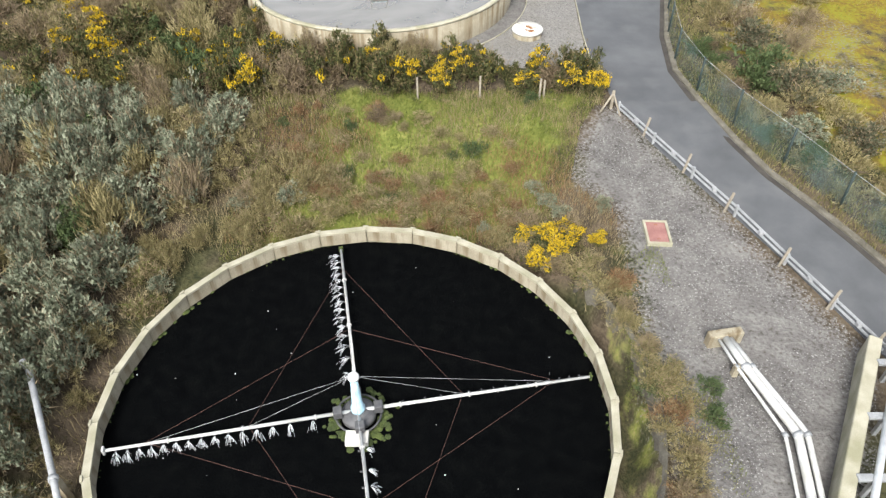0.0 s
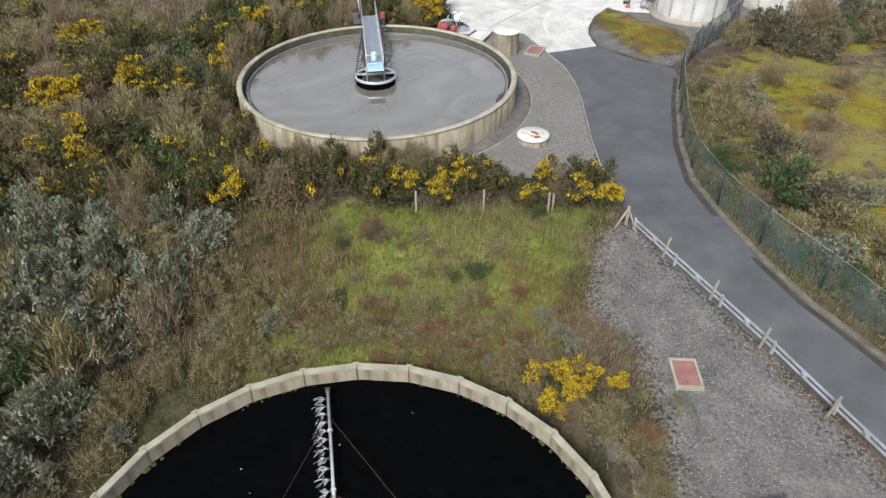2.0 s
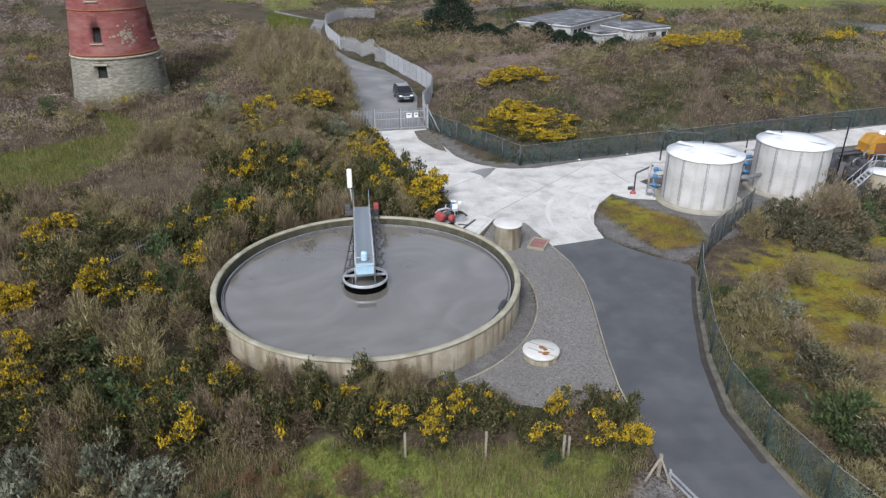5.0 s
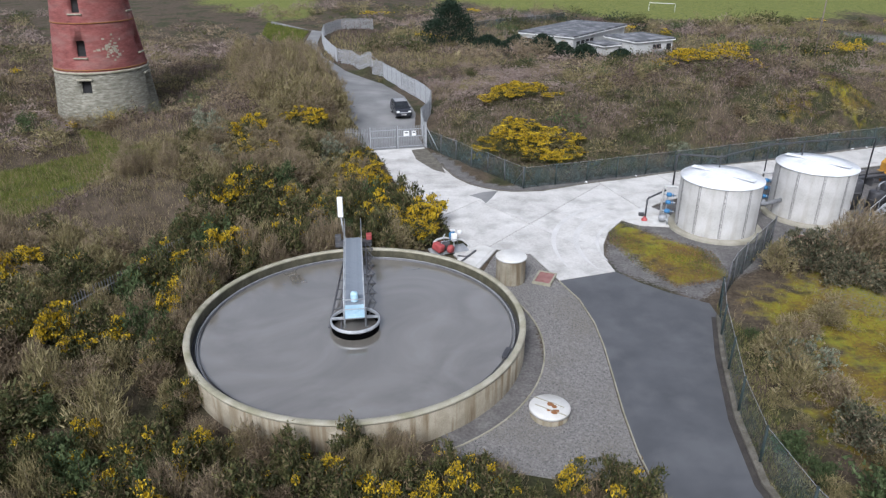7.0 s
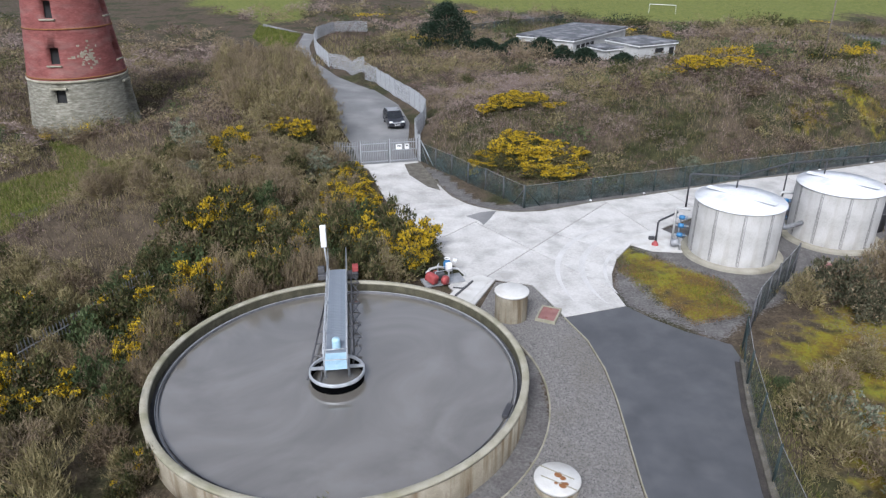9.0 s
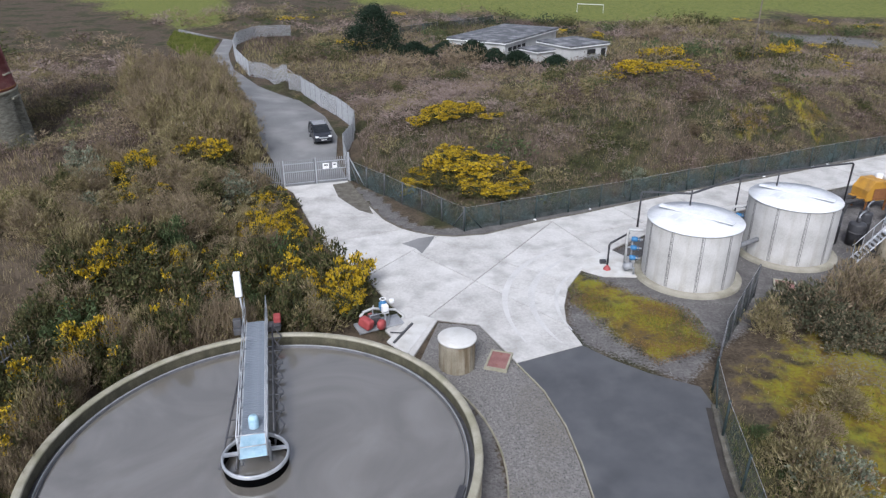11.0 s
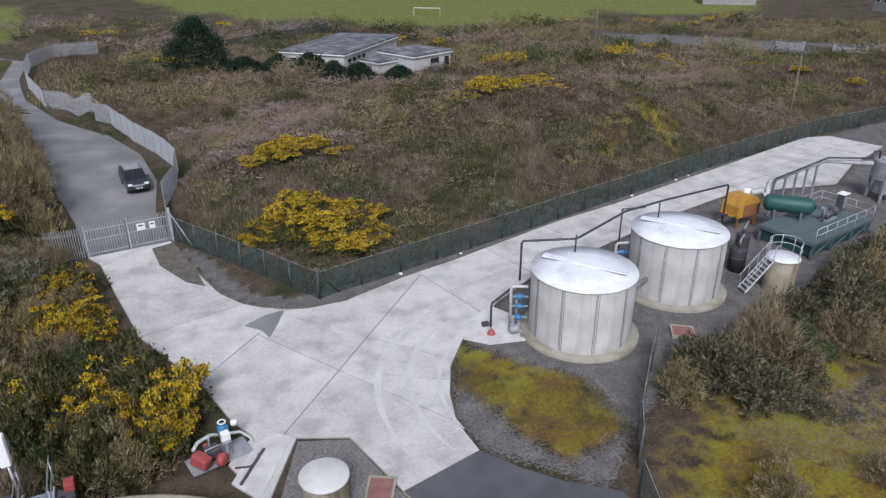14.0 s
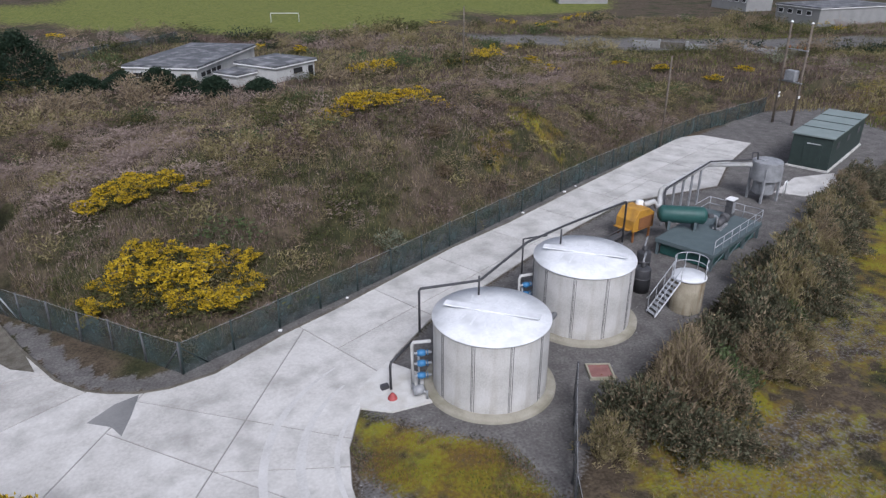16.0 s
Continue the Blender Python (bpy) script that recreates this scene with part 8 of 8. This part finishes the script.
# ---- brick windmill tower ----
def tower():
    t = thing("windmill_tower", -39.4, 95.6, 0.35, label="round windmill tower, red painted brick above rubble stone", category="tower")
    H0, H1, H2 = -1.7, 5.2, 19.0
    R0, R1, R2 = 5.75, 4.95, 3.2

    def shell(name, za, zb, ra, rb, material, holes, lab):
        n = 72
        zs = sorted(set([za, zb] + [h[1] for h in holes] + [h[2] for h in holes]))
        bm = lathe([(ra + (rb - ra) * (z - za) / (zb - za), z) for z in zs], n, 0, 2 * math.pi)
        dark = []
        for f in bm.faces:
            c = f.calc_center_median()
            a = math.degrees(math.atan2(c.y, c.x))
            for ang, z0, z1, half in holes:
                if z0 < c.z < z1 and abs((a - ang + 180) % 360 - 180) < half:
                    dark.append(f)
                    break
        r = bmesh.ops.extrude_face_region(bm, geom=dark)
        for v in r["geom"]:
            if isinstance(v, bmesh.types.BMVert):
                q = math.hypot(v.co.x, v.co.y)
                v.co.x *= (q - 0.6) / q
                v.co.y *= (q - 0.6) / q
        bmesh.ops.delete(bm, geom=dark, context="FACES")
        for g in r["geom"]:
            if isinstance(g, bmesh.types.BMFace):
                g.material_index = 1
        bmesh.ops.recalc_face_normals(bm, faces=bm.faces[:])
        return part(name, bm, [material, M["dark_void"]], t, lab)

    wins = [(a + 2.5, z, z + 1.7, 6.0) for a in (-90, 0, 90, 180) for z in (6.9, 11.4, 15.6)]
    shell("brick_shaft", H1, H2, R1, R2, M["brick"], wins, "red painted brick shaft with arched windows")
    shell("stone_base", H0, H1, R0, R1, M["rubble"], [(-87.5, 3.0, 4.5, 6), (2.5, 1.0, 4.4, 6)], "rubble stone base")
    for z in (H1 + 0.25, 10.3, 14.6):
        r = R1 + (R2 - R1) * (z - H1) / (H2 - H1)
        part("iron_band", lathe([(r, z), (r + 0.06, z), (r + 0.06, z + 0.14), (r, z + 0.14)], 64), M["rust"], t, "rust-dark iron band")
    part("string_course", lathe([(R1, H1 - 0.15), (R1 + 0.12, H1 - 0.12), (R1 + 0.12, H1 + 0.1), (R1, H1 + 0.12)], 64), M["coping"], t)
    for a in (-90, 0):
        for z in (6.8, 11.3):
            r = R1 + (R2 - R1) * (z - H1) / (H2 - H1)
            part("sill", boxed(0.3, 1.5, 0.14, r, 0, z, 0.02), M["coping"], t).rotation_euler = (0, 0, radians(a + 2.5))
        part("lintel", boxed(0.25, 1.7, 0.2, R1 + 0.12, 0, 4.55, 0.02), M["coping"], t).rotation_euler = (0, 0, radians(a + 2.5))
    bm = bmesh.new()
    rng = random.Random(2)
    for k in range(46):
        a, z = radians(-47 + rng.gauss(0, 6)), 7.7 + rng.gauss(0, 0.7)
        r = R1 + (R2 - R1) * (z - H1) / (H2 - H1) + 0.005
        box(bm, r, 0, z, 0.03, rng.uniform(0.12, 0.4), rng.uniform(0.08, 0.25), Matrix.Rotation(a, 4, "Z"))
    part("bare_plaster", bm, M["coping"], t, "pale flaked plaster patch")["kind"] = "stuff"


tower()


# ---- van ----
def van():
    t = thing("people_carrier", -4.9, 94.9, 0.1, 13.5, "black people carrier parked on the track by the gate", "car")
    prof = [(-2.2, 0.35), (-2.22, 0.75), (-2.0, 0.95), (-1.25, 1.08), (-0.55, 1.55), (0.2, 1.66), (1.5, 1.62), (2.05, 1.45), (2.2, 0.95), (2.2, 0.35)]
    bm = bmesh.new()
    rows = []
    for x, inset in ((-0.9, 0.0), (-0.82, 0.05), (0.82, 0.05), (0.9, 0.0)):
        rows.append([bm.verts.new(((x * (1 - 0.16 * max(0, z - 0.95) / 0.7)), y, z)) for y, z in prof])
    for a, b in zip(rows, rows[1:]):
        for k in range(len(prof)):
            bm.faces.new((a[k], a[(k + 1) % len(prof)], b[(k + 1) % len(prof)], b[k]))
    bm.faces.new(rows[0])
    bm.faces.new(rows[-1][::-1])
    bmesh.ops.recalc_face_normals(bm, faces=bm.faces[:])
    bmesh.ops.bevel(bm, geom=bm.edges[:], offset=0.03, segments=1, affect="EDGES")
    body = part("body", bm, M["car_paint"], t)
    w = bmesh.new()
    q = [w.verts.new(v) for v in ((-0.72, -1.26, 1.12), (0.72, -1.26, 1.12), (0.64, -0.6, 1.57), (-0.64, -0.6, 1.57))]
    w.faces.new(q)
    bmesh.ops.solidify(w, geom=w.faces[:], thickness=-0.03)
    part("windscreen", w, M["car_glass"], t)
    for s in (-1, 1):
        w = bmesh.new()
        q = [w.verts.new(v) for v in ((s * 0.905, -0.95, 1.0), (s * 0.905, 1.9, 1.02), (s * 0.82, 1.75, 1.48), (s * 0.81, -0.3, 1.53))]
        w.faces.new(q)
        bmesh.ops.solidify(w, geom=w.faces[:], thickness=0.02)
        part("side_window", w, M["car_glass"], t)
        part("headlight", boxed(0.36, 0.22, 0.16, s * 0.66, -2.1, 0.84, 0.04), M["white"], t, "clear headlight")
        part("mirror", boxed(0.2, 0.12, 0.14, s * 1.0, -0.85, 1.05, 0.03), M["car_paint"], t)
        for y in (-1.4, 1.4):
            o = part("wheel", lathe([(0.2, -0.1), (0.31, -0.11), (0.33, 0.0), (0.31, 0.11), (0.2, 0.1)], 20), M["tyre"], t)
            o.matrix_local = pose(s * 0.8, y, 0.32, 0, 90, 0)
            part("rim", lathe([(0.0, -0.09), (0.2, -0.1), (0.2, 0.1), (0.0, 0.09)], 14), M["galv"], o)
        part("roof_rail", piped([(s * 0.66, -0.3, 1.68), (s * 0.66, 1.5, 1.68)], 0.025, 6), M["galv"], t)
    # Pale grey panel stands in for the sky's reflection on the black roof.
    part("roof_panel", boxed(1.2, 1.7, 0.03, 0, 0.6, 1.655, 0.01), M["galvdull"], t, "pale reflecting roof")
    part("bumper", boxed(1.7, 0.16, 0.24, 0, -2.2, 0.5, 0.05), M["car_paint"], t)
    p = part("plate", boxed(0.52, 0.02, 0.11, 0, -2.29, 0.55), M["white"], t, "white plate")
    part("plate_bar", boxed(0.4, 0.01, 0.05, 0, -2.303, 0.55), M["dark_steel"], p)
    part("grille", boxed(0.9, 0.05, 0.12, 0, -2.2, 0.76, 0.02), M["galv"], t)


van()


# ---- derelict buildings and field beyond ----
def block(parent, name, x0, y0, ang, L, W, z0, z1, material, roofmat):
    m = pose(x0, y0, 0, 0, 0, ang)
    w = part("wall", boxed(L, W, z1 - z0, L / 2, W / 2, (z0 + z1) / 2, 0, None), material, parent)
    w.matrix_local = m
    r = part("roof", boxed(L + 0.6, W + 0.6, 0.3, L / 2, W / 2, z1 + 0.1, 0.03), roofmat, parent, "flat felt roof with pale worn patches")
    r.matrix_local = m
    f = part("fascia", boxed(L + 0.64, W + 0.64, 0.16, L / 2, W / 2, z1 - 0.15), M["white"], parent)
    f.matrix_local = m
    return w


t = thing("derelict_building", 0, 0, 0, label="white derelict flat-roofed building on the heath", category="building")
w = block(t, "a", 24.2, 148.2, 52.9, 23.0, 11.6, -2.0, 1.75, M["render_white"], M["felt"])
for k in range(4):
    part("window", boxed(0.1, 1.5, 0.6, -0.03, 1.8 + k * 2.6, 0.5), M["dark_void"], w)
for k in range(4):
    part("window", boxed(1.3, 0.1, 0.6, 2.0 + k * 1.9, -0.03, 0.5), M["dark_void"], w)
part("lower_band", boxed(23.1, 11.7, 0.5, 11.5, 5.8, -0.55), M["grey_block"], w, "grey band under the windows")
w = block(t, "b", 35.2, 144.6, 29, 9.0, 8.4, -2.0, 1.45, M["render_white"], M["felt"])
part("doorway", boxed(1.1, 0.1, 2.3, 8.0, -0.03, -0.5), M["dark_void"], w)
part("window", boxed(2.0, 0.1, 0.8, 5.0, -0.03, 0.3), M["dark_void"], w)
part("store", boxed(2.4, 1.2, 1.6, 5.2, -0.6, -1.0), M["grey_block"], w, "small grey lean-to")
w = block(t, "c", 29.6, 146.2, 29, 5.0, 4.5, -2.0, 0.5, M["render_white"], M["felt"])
for x0, y0, ang, L, W, h, lab in ((176.7, 162, 262, 14, 26, 4.6, "grey single-storey block with white windows"), (194, 198, 262, 15, 10, 4.4, "dark grey building with white windows beyond the heath"), (198, 158, 262, 7, 15, 3.6, "pale low shed beyond the heath"), (158, 230, -33, 16, 10, 5.0, "grey barrack building by the playing field"), (-120, 280, 10, 14, 9, 4.5, "white house beyond the far meadow"), (-92, 284, 10, 10, 8, 4.0, "small pale house beyond the far meadow")):
    t = thing("far_building", 0, 0, 0, label=lab, category="building")
    w = block(t, "f", x0, y0, ang, L, W, -1.5, h - 1.3, M["grey_block"] if "grey" in lab else M["render_white"], M["felt"])
    for k in range(int(L / 3)):
        o = part("window", boxed(1.6, 0.08, 1.2, 1.7 + k * 3, -0.04, h - 2.7), M["white"], w)
        part("pane", boxed(1.3, 0.04, 0.9, 1.7 + k * 3, -0.1, h - 2.7), M["dark_void"], o)
t = thing("goal", 62.0, 223.0, ground_z(62, 223) - 0.05, -29, "white football goal frame on the grass pitch", "goal")
part("frame", piped([(-3.66, 0, 0), (-3.66, 0, 2.5), (3.66, 0, 2.5), (3.66, 0, 0)], 0.09, 6), M["white"], t)
part("back_bar", piped([(-3.66, 0, 2.4), (-3.66, 1.4, 0.05), (3.66, 1.4, 0.05), (3.66, 0, 2.4)], 0.03, 5), M["white"], t)
t = thing("low_wall", 118, 129, ground_z(118, 129), -57, "ruined low brick wall on the heath", "wall")
for k in range(6):
    part("section", boxed(5.0, 0.5, 1.2, -15 + k * 5.3, 0.3 * (k % 2), 0.5, 0.05), M["rubble_top"] if k % 2 else M["grey_block"], t)
    part("pier", boxed(0.5, 0.7, 1.7, -12.4 + k * 5.3, 0, 0.7, 0.05), M["grey_block"], t)
t = thing("hurdle_gate", -17.0, 89.5, ground_z(-17, 89.5), -25, "broken galvanised field gate leaning in the scrub", "gate")
for z in (0.8, 1.4, 2.0):
    part("rail", piped([(-1.4, 0, z + 0.5), (1.6, 0, z - 0.5)], 0.04, 6), M["galv"], t)
for x in (-1.4, 0.0, 1.6):
    part("stile", piped([(x, 0, 0), (x, 0, 2.5 - (x + 1.4) * 0.3)], 0.05, 6), M["galvdull"], t)


def conifer(x, y, r, h, seed, name="cypress_tree", label="dark spreading cypress tree on the heath"):
    rng = np.random.default_rng(seed)
    t = thing(name, x, y, ground_z(x, y), label=label, category="tree")
    part("trunk", piped([(0, 0, -0.3), (0.1, 0, h * 0.5), (0, 0.1, h * 0.9)], 0.32, 8, 0.06), M["stem"], t)
    tiers = []
    for k in range(220):
        z = h * (0.08 + 0.9 * rng.uniform(0, 1))
        rr = r * (1 - (z / h) ** 2.4) * rng.uniform(0.5, 1.08)
        a = rng.uniform(0, 2 * math.pi)
        tiers.append((rr * math.cos(a), rr * math.sin(a), z))
    c = np.array(tiers)
    bm = bmesh.new()
    for k in range(24):
        e = Vector(tiers[k])
        tube(bm, [(0, 0, e.z * 0.7), e], 0.07, 4, 0.02, caps=False)
    part("limb_frame", bm, M["stem"], t)
    o = raw("crown", *leaf_cloud(rng, 9000 if r > 4 else 5000, c, 0.09 * r, 0.4, 0.14, 0.1, 0.5), M["darkleaf"], t)
    o["kind"] = "stuff"


conifer(1.2, 158.0, 5.4, 8.6, 5)
for i, (x, y, r, h) in enumerate(((8.5, 154, 3.2, 2.4), (14, 152, 3.0, 2.6), (18.5, 148, 3.0, 3.2), (21.8, 145.6, 2.4, 2.3), (25.5, 143.2, 2.6, 2.4), (32, 142.0, 2.2, 1.8))):
    conifer(x, y, r, h, 20 + i, "conifer_bush", "dark bushy conifer beside the derelict building")
